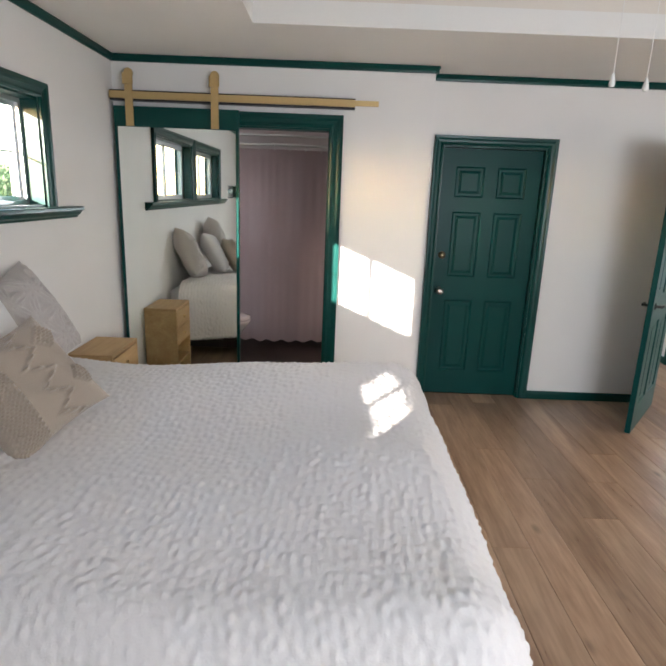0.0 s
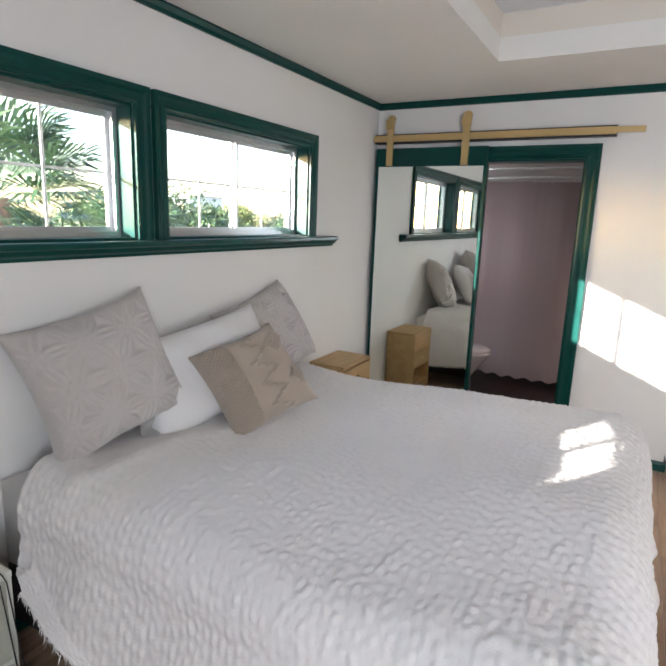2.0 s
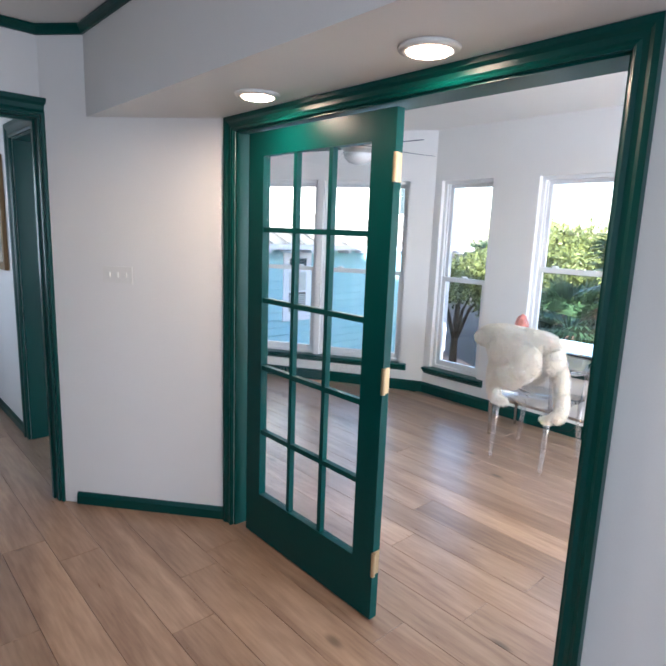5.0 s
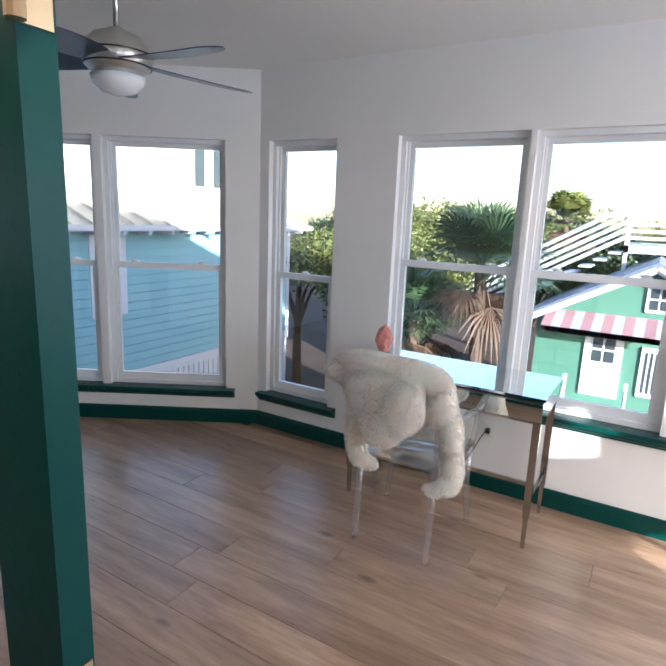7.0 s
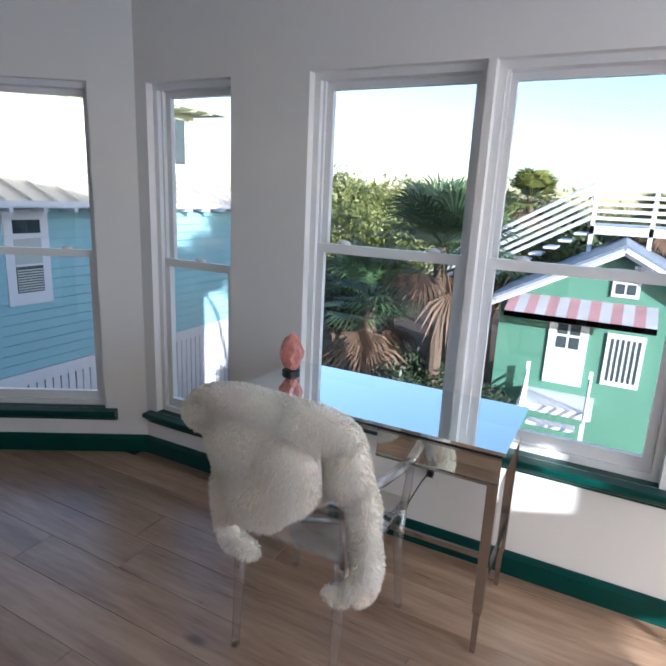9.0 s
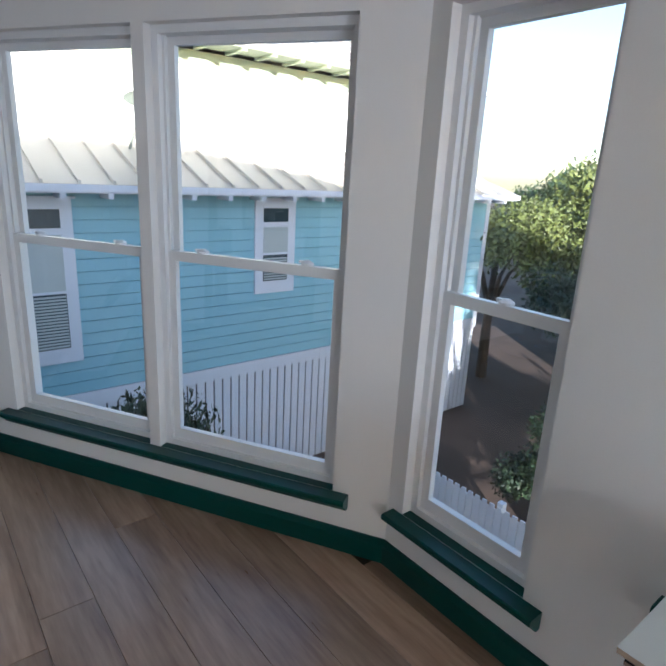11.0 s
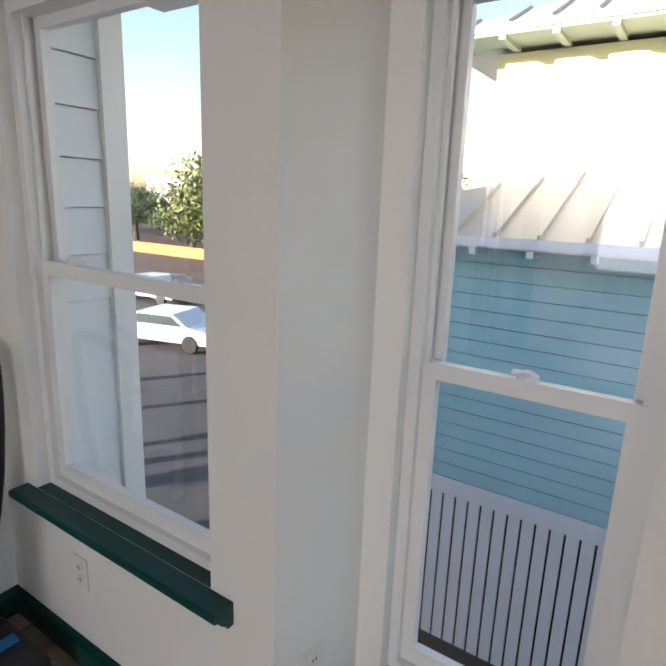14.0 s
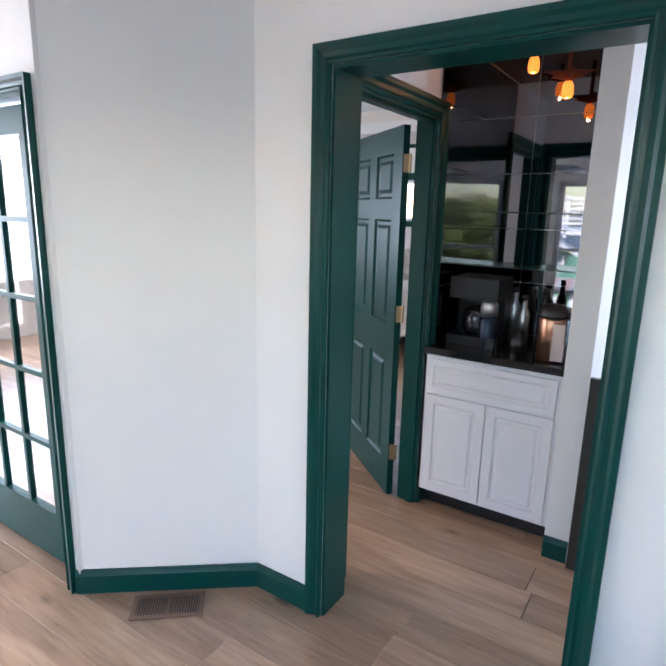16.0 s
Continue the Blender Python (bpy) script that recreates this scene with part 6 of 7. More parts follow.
# upper storey
bpart("upper_wall", (3.1, 16.6, 12.8, 18, 1.6 + o, 3.45 + o), BRIGHT)
bm = bmesh.new()
E0 = [(2.45, 12.15), (17.3, 12.15), (17.3, 18.6), (2.45, 18.6)]
R0 = [(6.0, 15.4), (13.7, 15.4)]
ev = [bm.verts.new((x, y, 3.62 + o)) for x, y in E0]
rv = [bm.verts.new((x, y, 5.1 + o)) for x, y in R0]
lv = [bm.verts.new((x, y, 3.52 + o)) for x, y in E0]
for f in ((ev[0], ev[1], rv[1], rv[0]), (ev[1], ev[2], rv[1]), (ev[2], ev[3], rv[0], rv[1]), (ev[3], ev[0], rv[0]), lv[::-1], (ev[0], lv[0], lv[1], ev[1]), (ev[1], lv[1], lv[2], ev[2]), (ev[2], lv[2], lv[3], ev[3]), (ev[3], lv[3], lv[0], ev[0])):
    bm.faces.new(f)
part("upper_roof", bm, TAN, blue, "tan metal hip roof")
bpart("upper_fascia", (2.43, 17.32, 12.12, 12.149, 3.54 + o, 3.62 + o), BRIGHT)
bpart("upper_soffit", (2.5, 17.25, 12.15, 12.79, 3.505 + o, 3.518 + o), SAGE)
bpart("frieze", (3.1, 16.6, 12.78, 12.799, 3.2 + o, 3.44 + o), SAGE)
for k in range(24):
    bpart("upper_rafter_tail", (2.7 + 0.6 * k, 2.78 + 0.6 * k, 12.13, 12.79, 3.45 + o, 3.519 + o), SAGE)
for k in range(30):
    x = 2.9 + 0.48 * k
    t1 = min(1, (x - 2.45) / 3.55, (17.3 - x) / 3.6)
    bm = bmesh.new()
    tube(bm, [(x, 12.15, 3.63 + o), (x, 12.15 + 3.25 * t1, 3.63 + 1.48 * t1 + o)], 0.028, 4)
    part("roof_seam", bm, TAN, blue)
for x in (14.5, 15.2, 15.9):
    bpart("upper_window", (x, x + 0.34, 12.77, 12.799, 2.2 + o, 3.3 + o), WDARK, label="narrow dark upper window")
DISHM = mat("grey_green_dish", (0.22, 0.24, 0.19), 0.6, vary=0.1)
dish = thing("satellite_dish", pose(8.85, 12.2, 1.80), "small grey satellite dish on the metal roof", "satellite dish")
bm = bmesh.new()
lathe(bm, [(0.02, 0.0), (0.16, 0.014), (0.27, 0.05), (0.35, 0.10), (0.352, 0.106), (0.27, 0.062), (0.16, 0.024), (0.02, 0.008)], 28, pose(0, 0, 0.62, 24, -12, 0))
part("dish", bm, DISHM, dish, "", True)
bm = bmesh.new()
tube(bm, [(-0.30, 0.05, -0.06), (-0.22, 0.05, 0.22), (0.02, 0.02, 0.60)], [0.022, 0.022, 0.03], 8)
box(bm, -0.07, 0.09, -0.05, 0.07, 0.53, 0.63)
tube(bm, [(0.0, -0.30, 0.52), (0.05, -0.22, 0.86), (0.12, -0.10, 1.02)], 0.014, 6)
lathe(bm, [(0.03, 0), (0.045, 0.03), (0.045, 0.10), (0.02, 0.14)], 12, pose(0.10, -0.12, 0.98, 0, 150))
part("mast", bm, DISHM, dish)

# picket fence
fence = thing("picket_fence", pose(11.45, 5.3, GZ), "white picket fence between the houses", "fence")
bm = bmesh.new()
box(bm, -0.012, 0.012, -0.055, 0.055, 0.06, 1.42)
box(bm, -0.012, 0.012, -0.035, 0.035, 1.42, 1.47)
picket = mesh_of("picket", bm, SKIRT)
for k in range(23):
    p = new("picket", picket)
    p.matrix_basis = pose(0, 0.08 + 0.122 * k, 0)
    p.parent = fence
for z in (0.3, 1.1):
    bm = bmesh.new()
    box(bm, 0.013, 0.05, 0, 2.9, z, z + 0.08)
    part("rail", bm, SKIRT, fence)
for y in (0.0, 1.45, 2.9):
    bm = bmesh.new()
    box(bm, 0.051, 0.14, y - 0.045, y + 0.045, 0, 1.5)
    part("post", bm, SKIRT, fence)

# green cottage
GRN = mat("sea_green_siding", (0.09, 0.23, 0.17), 0.5, vary=0.06)
cot = thing("green_cottage", pose(17.0, 2.1, GZ), "small sea-green cottage with white trim and striped awning", "house")
CT = [(-2.25, 0.6), (2.25, 0.6), (2.25, 3.75), (0, 4.95), (-2.25, 3.75)]
bm = bmesh.new()
for y, z in CT:
    bm.verts.new((0, y, z))
for v in bmesh.ops.extrude_face_region(bm, geom=[bm.faces.new(bm.verts)])["geom"]:
    if isinstance(v, bmesh.types.BMVert):
        v.co.x = 4
part("wall", bm, GRN, cot)
for s in (1, -1):
    bm = bmesh.new()
    vs = [bm.verts.new(v) for v in ((-0.35, 0, 5.02), (-0.35, s * 2.6, 3.62), (4.2, s * 2.6, 3.62), (4.2, 0, 5.02), (-0.35, 0, 5.12), (-0.35, s * 2.6, 3.72), (4.2, s * 2.6, 3.72), (4.2, 0, 5.12))]
    for f in ((0, 1, 2, 3), (4, 7, 6, 5), (0, 4, 5, 1), (1, 5, 6, 2), (2, 6, 7, 3), (3, 7, 4, 0)):
        bm.faces.new([vs[i] for i in f])
    part("roof", bm, mat("blue_grey_roof", (0.16, 0.20, 0.26), 0.5, vary=0.1), cot, "blue-grey roof slope")
    bm = bmesh.new()
    tube(bm, [(-0.37, 0, 4.98), (-0.37, s * 2.62, 3.58)], 0.07, 4)
    part("bargeboard", bm, SKIRT, cot, "white bargeboard")


def cpart(name, b, mm, label="", parent=None):
    q = bmesh.new()
    box(q, *b)
    return part(name, q, mm, parent or cot, label)


w = cpart("window", (-0.05, -0.001, -0.38, 0.12, 4.05, 4.62), SKIRT, "white cased attic window")
for y in (-0.31, -0.11):
    for z in (4.12, 4.36):
        cpart("pane", (-0.06, -0.0505, y, y + 0.16, z, z + 0.2), WDARK, "", w)
d = cpart("door", (-0.05, -0.001, 0.40, 1.18, 2.05, 3.55), SKIRT, "pale blue-white cottage door")
for y in (0.56, 0.81):
    for z in (2.85, 3.15):
        cpart("pane", (-0.06, -0.0505, y, y + 0.2, z, z + 0.25), WDARK, "", d)
w = cpart("window", (-0.05, -0.001, -0.65, 0.05, 2.2, 3.3), SKIRT, "white cottage window with shutters")
for k in range(6):
    cpart("slat", (-0.06, -0.0505, -0.58 + 0.1 * k, -0.53 + 0.1 * k, 2.3, 3.2), WDARK, "", w)
PINK = mat("pink_stripe", (0.60, 0.38, 0.42), 0.7)
for k in range(14):
    bm = bmesh.new()
    y = -0.75 + 0.2 * k
    vs = [bm.verts.new(v) for v in ((0, y, 3.92), (0, y + 0.2, 3.92), (-0.7, y + 0.2, 3.62), (-0.7, y, 3.62), (-0.7, y + 0.2, 3.50), (-0.7, y, 3.50))]
    bm.faces.new(vs[:4])
    bm.faces.new((vs[3], vs[2], vs[4], vs[5]))
    bmesh.ops.solidify(bm, geom=bm.faces[:], thickness=0.01)
    part("awning_stripe", bm, PINK if k % 2 else SKIRT, cot)
cpart("porch", (-1.1, -0.001, 0.1, 1.5, 1.7, 1.85), SKIRT, "white porch floor")
for k in range(5):
    cpart("step", (-1.1 - 0.28 * (k + 1), -1.1 - 0.28 * k, 0.35, 1.25, 1.50 - 0.2 * k, 1.56 - 0.2 * k), SKIRT, "porch step")
for y in (0.22, 1.38):
    for x in (-1.1, -1.9):
        cpart("rail_post", (x, x + 0.07, y - 0.035, y + 0.035, 0.9, 2.7 if x > -1.5 else 1.9), SKIRT)
    for k in range(4):
        bm = bmesh.new()
        tube(bm, [(-1.08, y, 1.95 + 0.2 * k), (-1.88, y, 1.15 + 0.2 * k)], 0.03, 4)
        part("rail", bm, SKIRT, cot)
cpart("stilt_skirt", (0.05, 4, -2.2, 2.2, 0.0, 0.6), BLACK)
deck = thing("roof_deck", pose(20.5, 2.2, GZ), "white slatted roof deck with a long open stair", "deck")
for y0, y1 in ((-3.5, 0.75),):
    cpart("deck_floor", (-0.6, 3, y0, y1, 5.15, 5.35), SKIRT, "", deck)
    for k in range(6):
        cpart("rail", (-0.66, -0.61, y0, y1, 5.50 + 0.17 * k, 5.58 + 0.17 * k), SKIRT, "white horizontal rail", deck)
    for k in range(4):
        cpart("post", (-0.6, -0.5, y1 - 0.1 - 1.3 * k, y1 - 1.3 * k, 0.0, 6.5), SKIRT, "", deck)
for k in range(5):
    bm = bmesh.new()
    tube(bm, [(-0.66, 0.75, 6.35 - 0.2 * k), (-0.66, 4.9, 3.95 - 0.2 * k)], 0.05, 4)
    part("stair_rail", bm, SKIRT, deck, "white sloping rail")
for k in range(12):
    cpart("stair_tread", (-0.6, 0.5, 0.8 + 0.34 * k, 1.1 + 0.34 * k, 5.1 - 0.2 * k, 5.15 - 0.2 * k), SKIRT, "", deck)

# ---- plants ----
def leaf_mat(name, base, vary=0.4):
    m, nt, b = nodes_of(name)
    ge = nt.nodes.new("ShaderNodeNewGeometry")
    mr = nt.nodes.new("ShaderNodeMapRange")
    mr.inputs["To Min"].default_value, mr.inputs["To Max"].default_value = 1 - vary, 1 + vary
    nt.links.new(ge.outputs["Random Per Island"], mr.inputs[0])
    sc = nt.nodes.new("ShaderNodeVectorMath")
    sc.operation = "SCALE"
    sc.inputs[0].default_value = base
    nt.links.new(mr.outputs[0], sc.inputs["Scale"])
    nt.links.new(sc.outputs[0], b.inputs["Base Color"])
    b.inputs["Roughness"].default_value = 0.5
    b.inputs["Subsurface Weight"].default_value = 0.0
    return m


LEAF = leaf_mat("green_leaves", (0.065, 0.105, 0.04))
LEAFY = leaf_mat("yellow_leaves", (0.125, 0.15, 0.04))
LEAFD = leaf_mat("dark_leaves", (0.022, 0.04, 0.018))
PALMG = leaf_mat("palm_green", (0.05, 0.10, 0.045), 0.35)
DEAD = leaf_mat("dry_leaves", (0.105, 0.068, 0.045), 0.4)
BARK = mat("grey_bark", (0.10, 0.075, 0.055), 0.9, vary=0.3, bump=1.0, bscale=40)


def crown_mesh(name, n, clumps, radius, size, material, seed, squash=0.8):
    """Leaves in uneven clumps on the outside of a crown, with gaps between."""
    r = np.random.default_rng(seed)
    cd = r.normal(size=(clumps, 3))
    cd /= np.linalg.norm(cd, axis=1)[:, None]
    cd[:, 2] = np.abs(cd[:, 2]) * 0.9 - 0.25
    cc = cd * radius * r.uniform(0.45, 0.95, (clumps, 1))
    cr = radius * r.uniform(0.22, 0.42, clumps)
    k = r.integers(0, clumps, n)
    d = r.normal(size=(n, 3))
    d /= np.linalg.norm(d, axis=1)[:, None]
    p = cc[k] + d * (cr[k] * r.uniform(0.55, 1.08, n))[:, None]
    p[:, 2] *= squash
    a = r.normal(size=(n, 3))
    a /= np.linalg.norm(a, axis=1)[:, None]
    b = np.cross(a, d)
    b /= np.linalg.norm(b, axis=1)[:, None] + 1e-9
    s = (size * r.uniform(0.6, 1.3, n))[:, None]
    V = np.stack([p - a * s, p + b * s * 0.45, p + a * s, p - b * s * 0.45], 1).reshape(-1, 3)
    me = bpy.data.meshes.new(name)
    me.from_pydata(V.tolist(), [], np.arange(4 * n).reshape(n, 4).tolist())
    me.materials.append(material)
    return me


def tree(at, label, mesh, height, trunk=0.16, category="tree", group=""):
    t = thing("tree" if category == "tree" else "bush", at, label, category, group)
    bm = bmesh.new()
    tube(bm, [(0, 0, 0), (0.05, 0.02, height * 0.5), (0, 0, height)], [trunk, trunk * 0.75, trunk * 0.5], 8)
    for k in range(5):
        a = k * 1.3
        tube(bm, [(0.02, 0.01, height * 0.6), (0.5 * math.cos(a) * height * 0.25, 0.5 * math.sin(a) * height * 0.25, height * 0.95), (math.cos(a) * height * 0.3, math.sin(a) * height * 0.3, height * 1.15)], [trunk * 0.5, trunk * 0.3, trunk * 0.12], 6)
    part("trunk", bm, BARK, t)
    c = new("crown", mesh)
    c.matrix_basis = pose(0, 0, height * 1.15)
    c.parent = t
    return t


def palm(at, label, height, n, length, seed, skirt=0, material=None, blade=0.03):
    """A trunk and fans of long narrow leaflets; skirt: hanging dry ones."""
    r = np.random.default_rng(seed)
    t = thing("palm", at, label, "palm")
    bm = bmesh.new()
    hs = [height * k / 6 for k in range(7)]
    tube(bm, [(0.05 * math.sin(h), 0.03 * math.cos(h), h) for h in hs], [0.17 - 0.01 * k for k in range(7)], 10)
    part("trunk", bm, BARK, t)
    for mode, cnt, mm in (("frond", n, material or PALMG), ("dry_frond", skirt, DEAD)):
        V, F = [], []
        for _ in range(cnt):
            az = r.uniform(0, 2 * np.pi)
            el = r.uniform(-0.25, 1.35) if mode == "frond" else r.uniform(-1.45, -0.7)
            dr = np.array((math.cos(az) * math.cos(el), math.sin(az) * math.cos(el), math.sin(el)))
            side = np.cross(dr, (0, 0, 1.0))
            side /= np.linalg.norm(side) + 1e-9
            upv = np.cross(side, dr)
            L = length * r.uniform(0.75, 1.1)
            base = np.array((0, 0, height)) + dr * 0.1
            hub = base + dr * L * 0.42 + np.array((0, 0, -0.05 * L))
            i = len(V)
            V += [base - side * 0.012, base + side * 0.012, hub + side * 0.01, hub - side * 0.01]
            F.append((i, i + 1, i + 2, i + 3))
            for j in range(17):
                f = (j / 16 - 0.5) * 2.5
                ld = dr * math.cos(f) + side * math.sin(f) + upv * 0.12
                ld /= np.linalg.norm(ld)
                ll = L * 0.62 * r.uniform(0.85, 1.1)
                m_ = hub + ld * ll * 0.6
                e_ = hub + ld * ll + np.array((0, 0, -0.22 * ll))
                wv = np.cross(ld, upv)
                wv /= np.linalg.norm(wv) + 1e-9
                i = len(V)
                V += [hub, m_ + wv * blade * 0.5, e_, m_ - wv * blade * 0.5]
                F.append((i, i + 1, i + 2, i + 3))
        if cnt:
            me = bpy.data.meshes.new(mode)
            me.from_pydata([tuple(v) for v in V], [], F)
            me.materials.append(mm)
            tagged(new(mode + "s", me), "fan leaves" if mode == "frond" else "dry hanging leaves", kind="stuff").parent = t
    return t


CM = [crown_mesh("crown", 17000, 34, 2.2, 0.065, LEAF, 1), crown_mesh("crown", 17000, 34, 2.2, 0.065, LEAFY, 2), crown_mesh("crown", 15000, 30, 2.0, 0.065, LEAFD, 3), crown_mesh("crown", 12000, 30, 0.85, 0.035, LEAFD, 4, 0.95)]
r = random.Random(8)
# Added out of view to shade the sunlit end of the blue house.
tree(pose(6.8, -3.7, GZ) @ Matrix.Diagonal((0.75, 0.75, 1.0, 1)), "unseen tree added to shade the blue house wall", CM[0], 7.1, 0.22, group="trees by the house")
for k, (x, y, h, c, s) in enumerate(((17.5, 8.6, 2.7, 2, 0.9), (20.5, 8.3, 3.7, 1, 1.0), (23, 10.5, 4.2, 1, 1.3), (24, 7.6, 3.5, 0, 1.2), (22.5, 5.6, 3.6, 1, 1.0), (27, 14, 4.0, 0, 1.5), (29, 9, 4.1, 1, 1.4), (31, 4.5, 3.5, 0, 1.5), (33, 0.5, 3.6, 1, 1.5), (19, 12.5, 3.4, 1, 1.1), (14.2, 5.9, 1.8, 2, 0.8), (14.8, 4.7, 1.4, 2, 0.7), (30, -3, 3.6, 0, 1.5), (36, 8, 3.8, 2, 1.8), (-5.2, 17.5, 4.6, 1, 1.2), (-3.0, 20.5, 5.0, 0, 1.2))):
    tree(pose(x, y, GZ, 0, 0, r.uniform(0, 360)) @ Matrix.Scale(s, 4), ("yellow-green sunlit tree" if c == 1 else "dark green leafy tree") + " beyond the yard", CM[c], h / s, group="trees behind the yard")
tree(pose(7.2, 7.95, GZ) @ Matrix.Diagonal((1.0, 1.0, 1.75, 1)), "tall dense dark green garden bush between the houses", CM[3], 1.21, 0.05, "bush", "garden bushes")
for x, y, s in ((10.0, 9.0, 0.55), (9.3, 8.6, 0.42), (13.6, 6.9, 1.15), (14.6, 3.6, 0.7), (6.9, 9.8, 0.5), (13.0, 5.6, 0.7)):
    tree(pose(x, y, GZ, 0, 0, r.uniform(0, 360)) @ Matrix.Scale(s, 4), "dense dark green garden bush beside the blue house", CM[3], 0.75, 0.05, "bush", "garden bushes")
palm(pose(14.3, 5.0, GZ), "tall shaggy fan palm with dry hanging leaves", 5.0, 60, 1.5, 3, 12, blade=0.05)
palm(pose(14.2, 6.3, GZ), "broad fan palm in sun and shade", 3.8, 40, 1.4, 5, 16, blade=0.05)
palm(pose(24.5, 5.1, GZ), "distant tall palm against the sky", 6.0, 46, 1.15, 7, 12, LEAFY, 0.07)
palm(pose(28.0, 1.2, GZ), "distant tall palm against the sky", 5.4, 40, 1.2, 9, 8, LEAFY, 0.07)
palm(pose(12.4, 5.6, GZ), "low palmetto with dry leaves at its foot", 0.9, 24, 0.9, 12, 6, blade=0.04)
for k, h in enumerate((0.8, 1.25, 1.7, 2.1)):
    palm(pose(12.3 + 0.09 * k, 10.3 - 0.05 * k, GZ) @ Matrix.Diagonal((0.42, 0.42, 1, 1)), "dry reddish brown stalk plant with hanging leaves by the skirt", h, 0, 0.55, 14 + k, 26, blade=0.05)
palm(pose(-6.0, 3.6, GZ), "sunlit fan palm outside the bedroom windows", 5.9, 44, 1.5, 21, 10, blade=0.045)
palm(pose(-7.4, 6.6, GZ), "fan palm outside the bedroom windows", 5.4, 36, 1.4, 22, 8, blade=0.045)
for k, (x, y, h, s) in enumerate(((-9.5, 5.0, 3.7, 1.1), (-10, 8.5, 3.9, 1.1), (-11, 11.5, 4.0, 1.2), (-9, 2.4, 3.4, 0.9))):
    tree(pose(x, y, GZ, 0, 0, 77 * k) @ Matrix.Scale(s, 4), "green tree outside the bedroom windows", CM[0], h / s, group="trees west of the house")
# street side
ASPH = mat("asphalt", (0.06, 0.06, 0.065), 0.85, vary=0.2, bump=0.5, bscale=60)
bm = bmesh.new()
box(bm, -60, 0.8, 9.0, 30.0, GZ + 0.002, GZ + 0.02)
structure("road", bm, ASPH, "grey asphalt street beyond the house wing")
for k in range(12):
    tree(pose(-78 + 6.2 * k, 47 + 5 * (k % 2) + 2 * (k % 3), GZ, 0, 0, 70 * k) @ Matrix.Scale(2.1 + 0.25 * (k % 3), 4), "large green and yellow street tree in the distance", CM[(0, 1, 0, 2)[k % 4]], 1.25, group="street trees")
bm = bmesh.new()
box(bm, -72, -10, 40, 40.3, GZ, GZ + 1.0)
structure("backdrop", bm, mat("orange_bank", (0.42, 0.20, 0.08), 0.9, vary=0.2), "low orange bank across the street")
far = thing("street_building", pose(-88, 84, GZ), "long low white building far across the street", "house")
bm = bmesh.new()
box(bm, -8, 8, 0, 10, 0, 9.0)
part("wall", bm, SKIRT, far)
bm = bmesh.new()
box(bm, -8.4, 8.4, -0.4, 10.4, 9.001, 9.3)
part("roof", bm, TAN, far)
for k in range(5):
    bm = bmesh.new()
    box(bm, -6.8 + 3 * k, -5.2 + 3 * k, -0.06, -0.001, 6.2, 7.8)
    part("window", bm, WDARK, far)
CARW = mat("car_paint", (0.60, 0.61, 0.63), 0.25, coat=0.6)


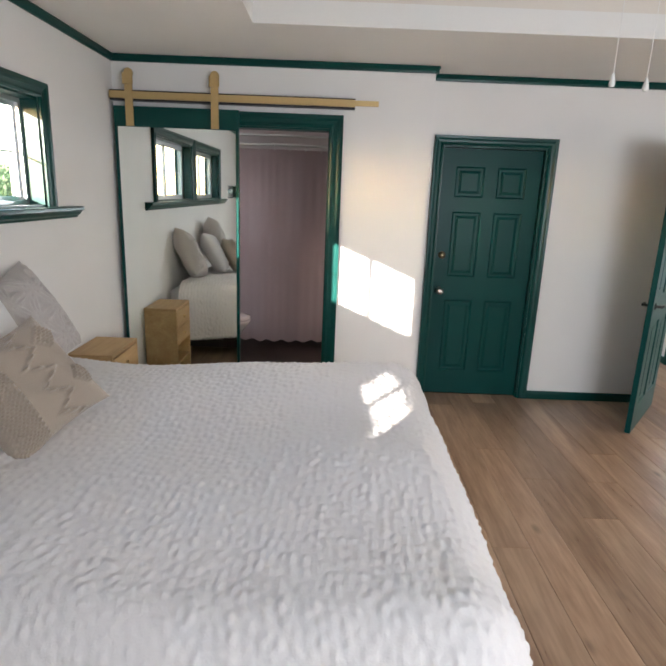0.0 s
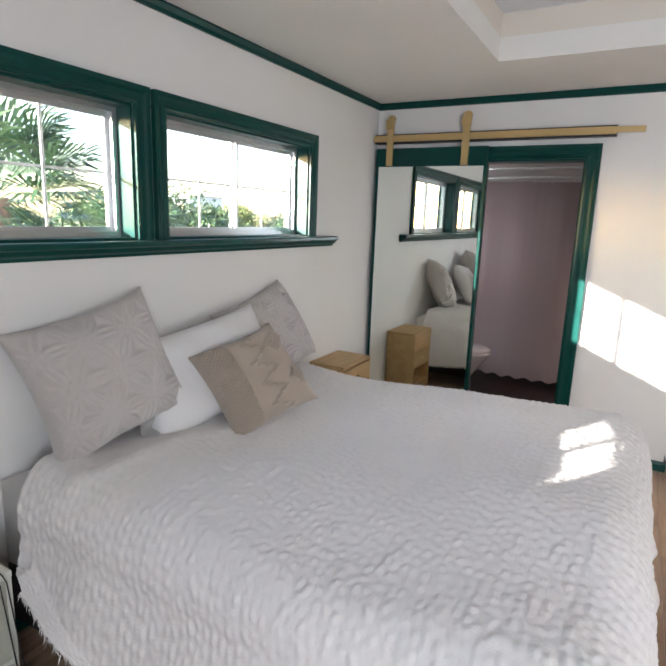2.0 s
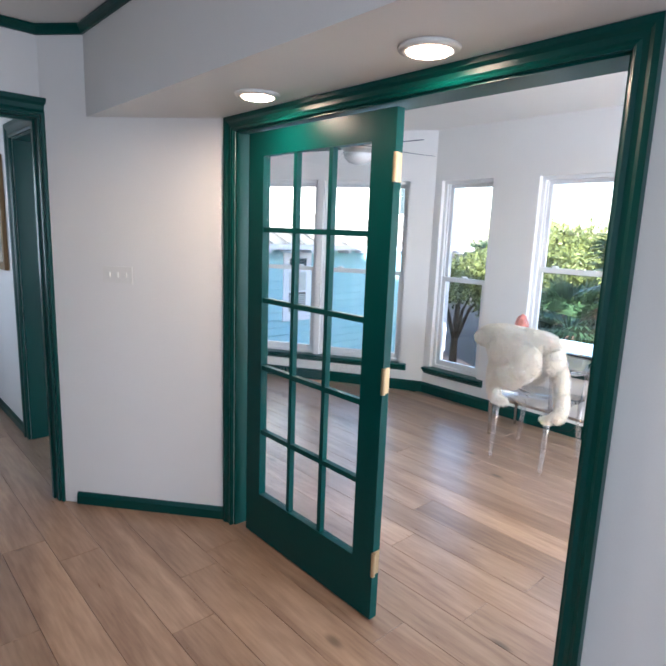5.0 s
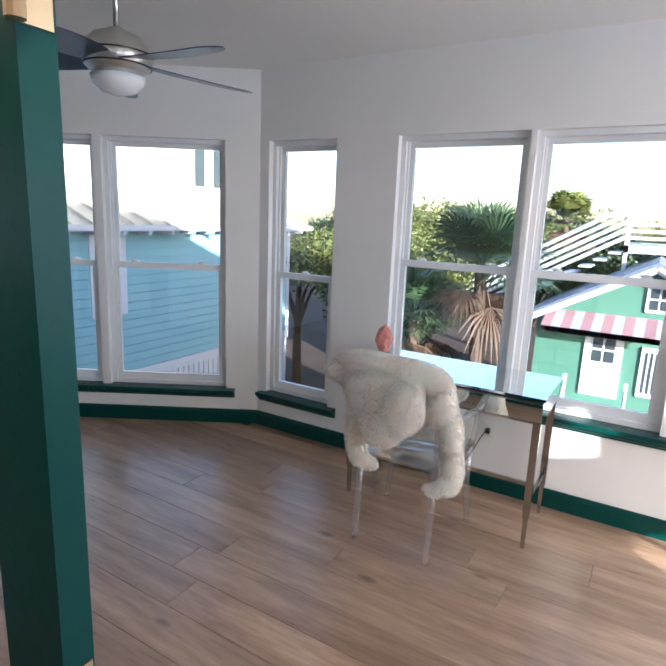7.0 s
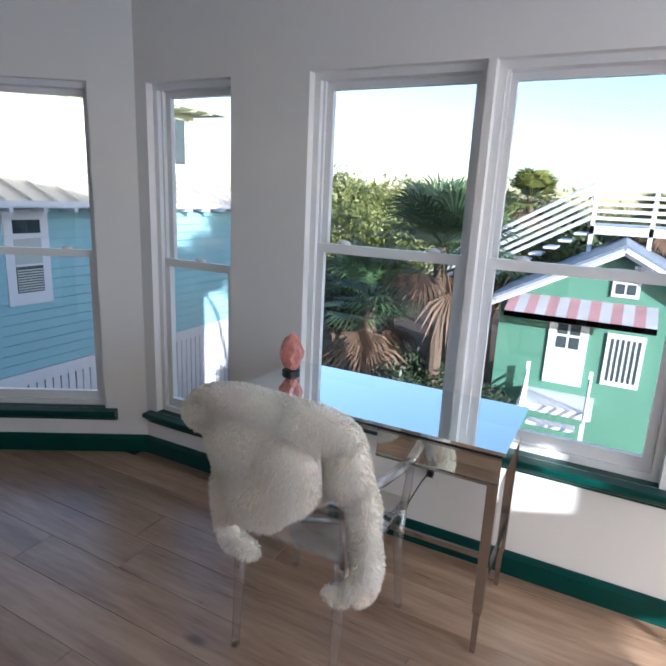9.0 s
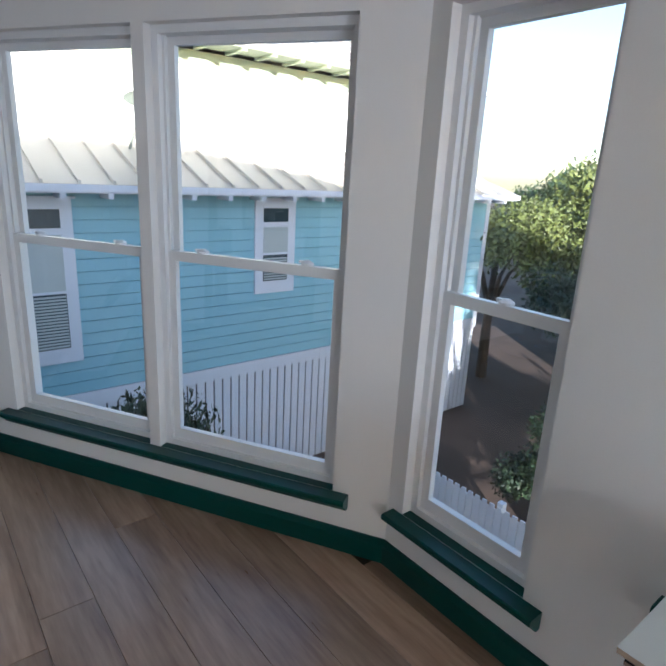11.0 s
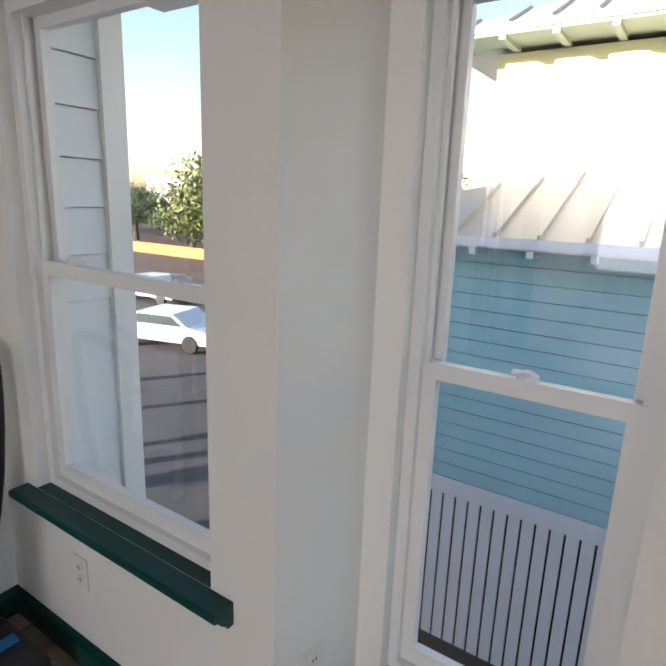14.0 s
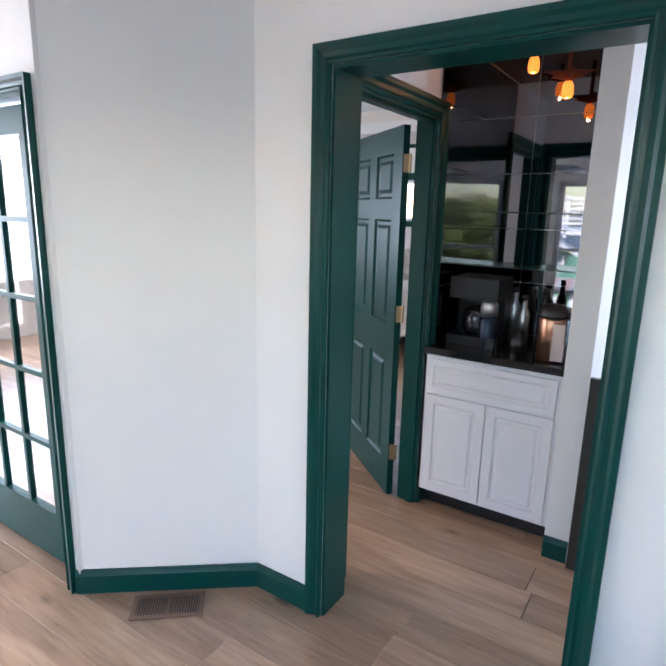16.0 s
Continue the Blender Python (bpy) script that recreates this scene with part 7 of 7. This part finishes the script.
def car(at, label):
    c = thing("car", at, label, "car", "parked cars")
    bm = bmesh.new()
    sec = [(-2.2, 0.35), (-2.25, 0.75), (-2.0, 0.9), (-1.4, 0.95), (-0.9, 1.4), (0.7, 1.42), (1.3, 0.98), (2.1, 0.85), (2.25, 0.6), (2.2, 0.35)]
    rows = [[bm.verts.new((x, y, z)) for x, z in sec] for y in (-0.85, 0.85)]
    n = len(sec)
    for k in range(n):
        bm.faces.new((rows[0][k], rows[0][(k + 1) % n], rows[1][(k + 1) % n], rows[1][k]))
    bm.faces.new(rows[0][::-1])
    bm.faces.new(rows[1])
    soften(bm, 0.06, 2, 15)
    part("body", bm, CARW, c)
    for s in (-1, 1):
        bm = bmesh.new()
        vs = [bm.verts.new(v) for v in ((-1.2, s * 0.856, 0.98), (1.1, s * 0.856, 0.98), (0.62, s * 0.856, 1.34), (-0.85, s * 0.856, 1.34))]
        bm.faces.new(vs)
        part("side_window", bm, WDARK, c)
        for x in (-1.4, 1.4):
            bm = bmesh.new()
            lathe(bm, [(0.32, -0.1), (0.34, -0.06), (0.34, 0.06), (0.32, 0.1)], 20, pose(x, s * 0.80, 0.34, 90))
            part("wheel", bm, BLACK, c)


car(pose(-11.0, 19.0, GZ + 0.02, 0, 0, 15), "silver parked car on the street")
car(pose(-19.0, 24.5, GZ + 0.02, 0, 0, 5), "silver parked car on the far side of the street")

# ---- oak planks ----
PW, rp = 0.187, random.Random(3)
plank_meshes = {}


def plank_mesh(length):
    key = round(length, 2)
    if key not in plank_meshes:
        bm = bmesh.new()
        w, l, c = PW / 2 - 0.0006, key / 2 - 0.0006, 0.0015
        lo = [bm.verts.new((sx * w, sy * l, -0.015)) for sx, sy in ((-1, -1), (1, -1), (1, 1), (-1, 1))]
        md = [bm.verts.new((sx * w, sy * l, -c)) for sx, sy in ((-1, -1), (1, -1), (1, 1), (-1, 1))]
        up = [bm.verts.new((sx * (w - c), sy * (l - c), 0)) for sx, sy in ((-1, -1), (1, -1), (1, 1), (-1, 1))]
        for a, b in ((lo, md), (md, up)):
            for k in range(4):
                bm.faces.new((a[k], a[(k + 1) % 4], b[(k + 1) % 4], b[k]))
        bm.faces.new(up)
        plank_meshes[key] = mesh_of("plank", bm, FLOOR)
    return plank_meshes[key]


def y_range(x):
    """Where the floor runs at that x."""
    y1 = 6.5
    if x < 3.2:
        y1 = 4.38 if x < 0.6 or (x > 0.6 and x < 2.0) else 6.5
    if x > 5.70:
        y1 = 6.50 - (x - 0.09 - 5.70) * 1.62
    if x < 0.7:
        y1 = 4.15
    if 3.6 < x < 4.99:
        y1 = 6.17
    return -1.2, max(y1, -1)


x = XW + PW / 2 - 0.04
while x < 6.95:
    y0, y1 = y_range(x)
    if x > 6.84:
        y1 = 4.55
    y = y0 - rp.uniform(0, 1.2)
    while y < y1 - 0.05:
        length = rp.choice((1.22, 1.52, 1.83, 1.83, 1.83))
        a, b = max(y, y0 - 0.1), min(y + length, y1)
        if b - a > 0.06:
            pl = new("plank", plank_mesh(b - a))
            pl.matrix_basis = pose(x, (a + b) / 2, 0)
            pl.parent = floor
        y += length
    x += PW
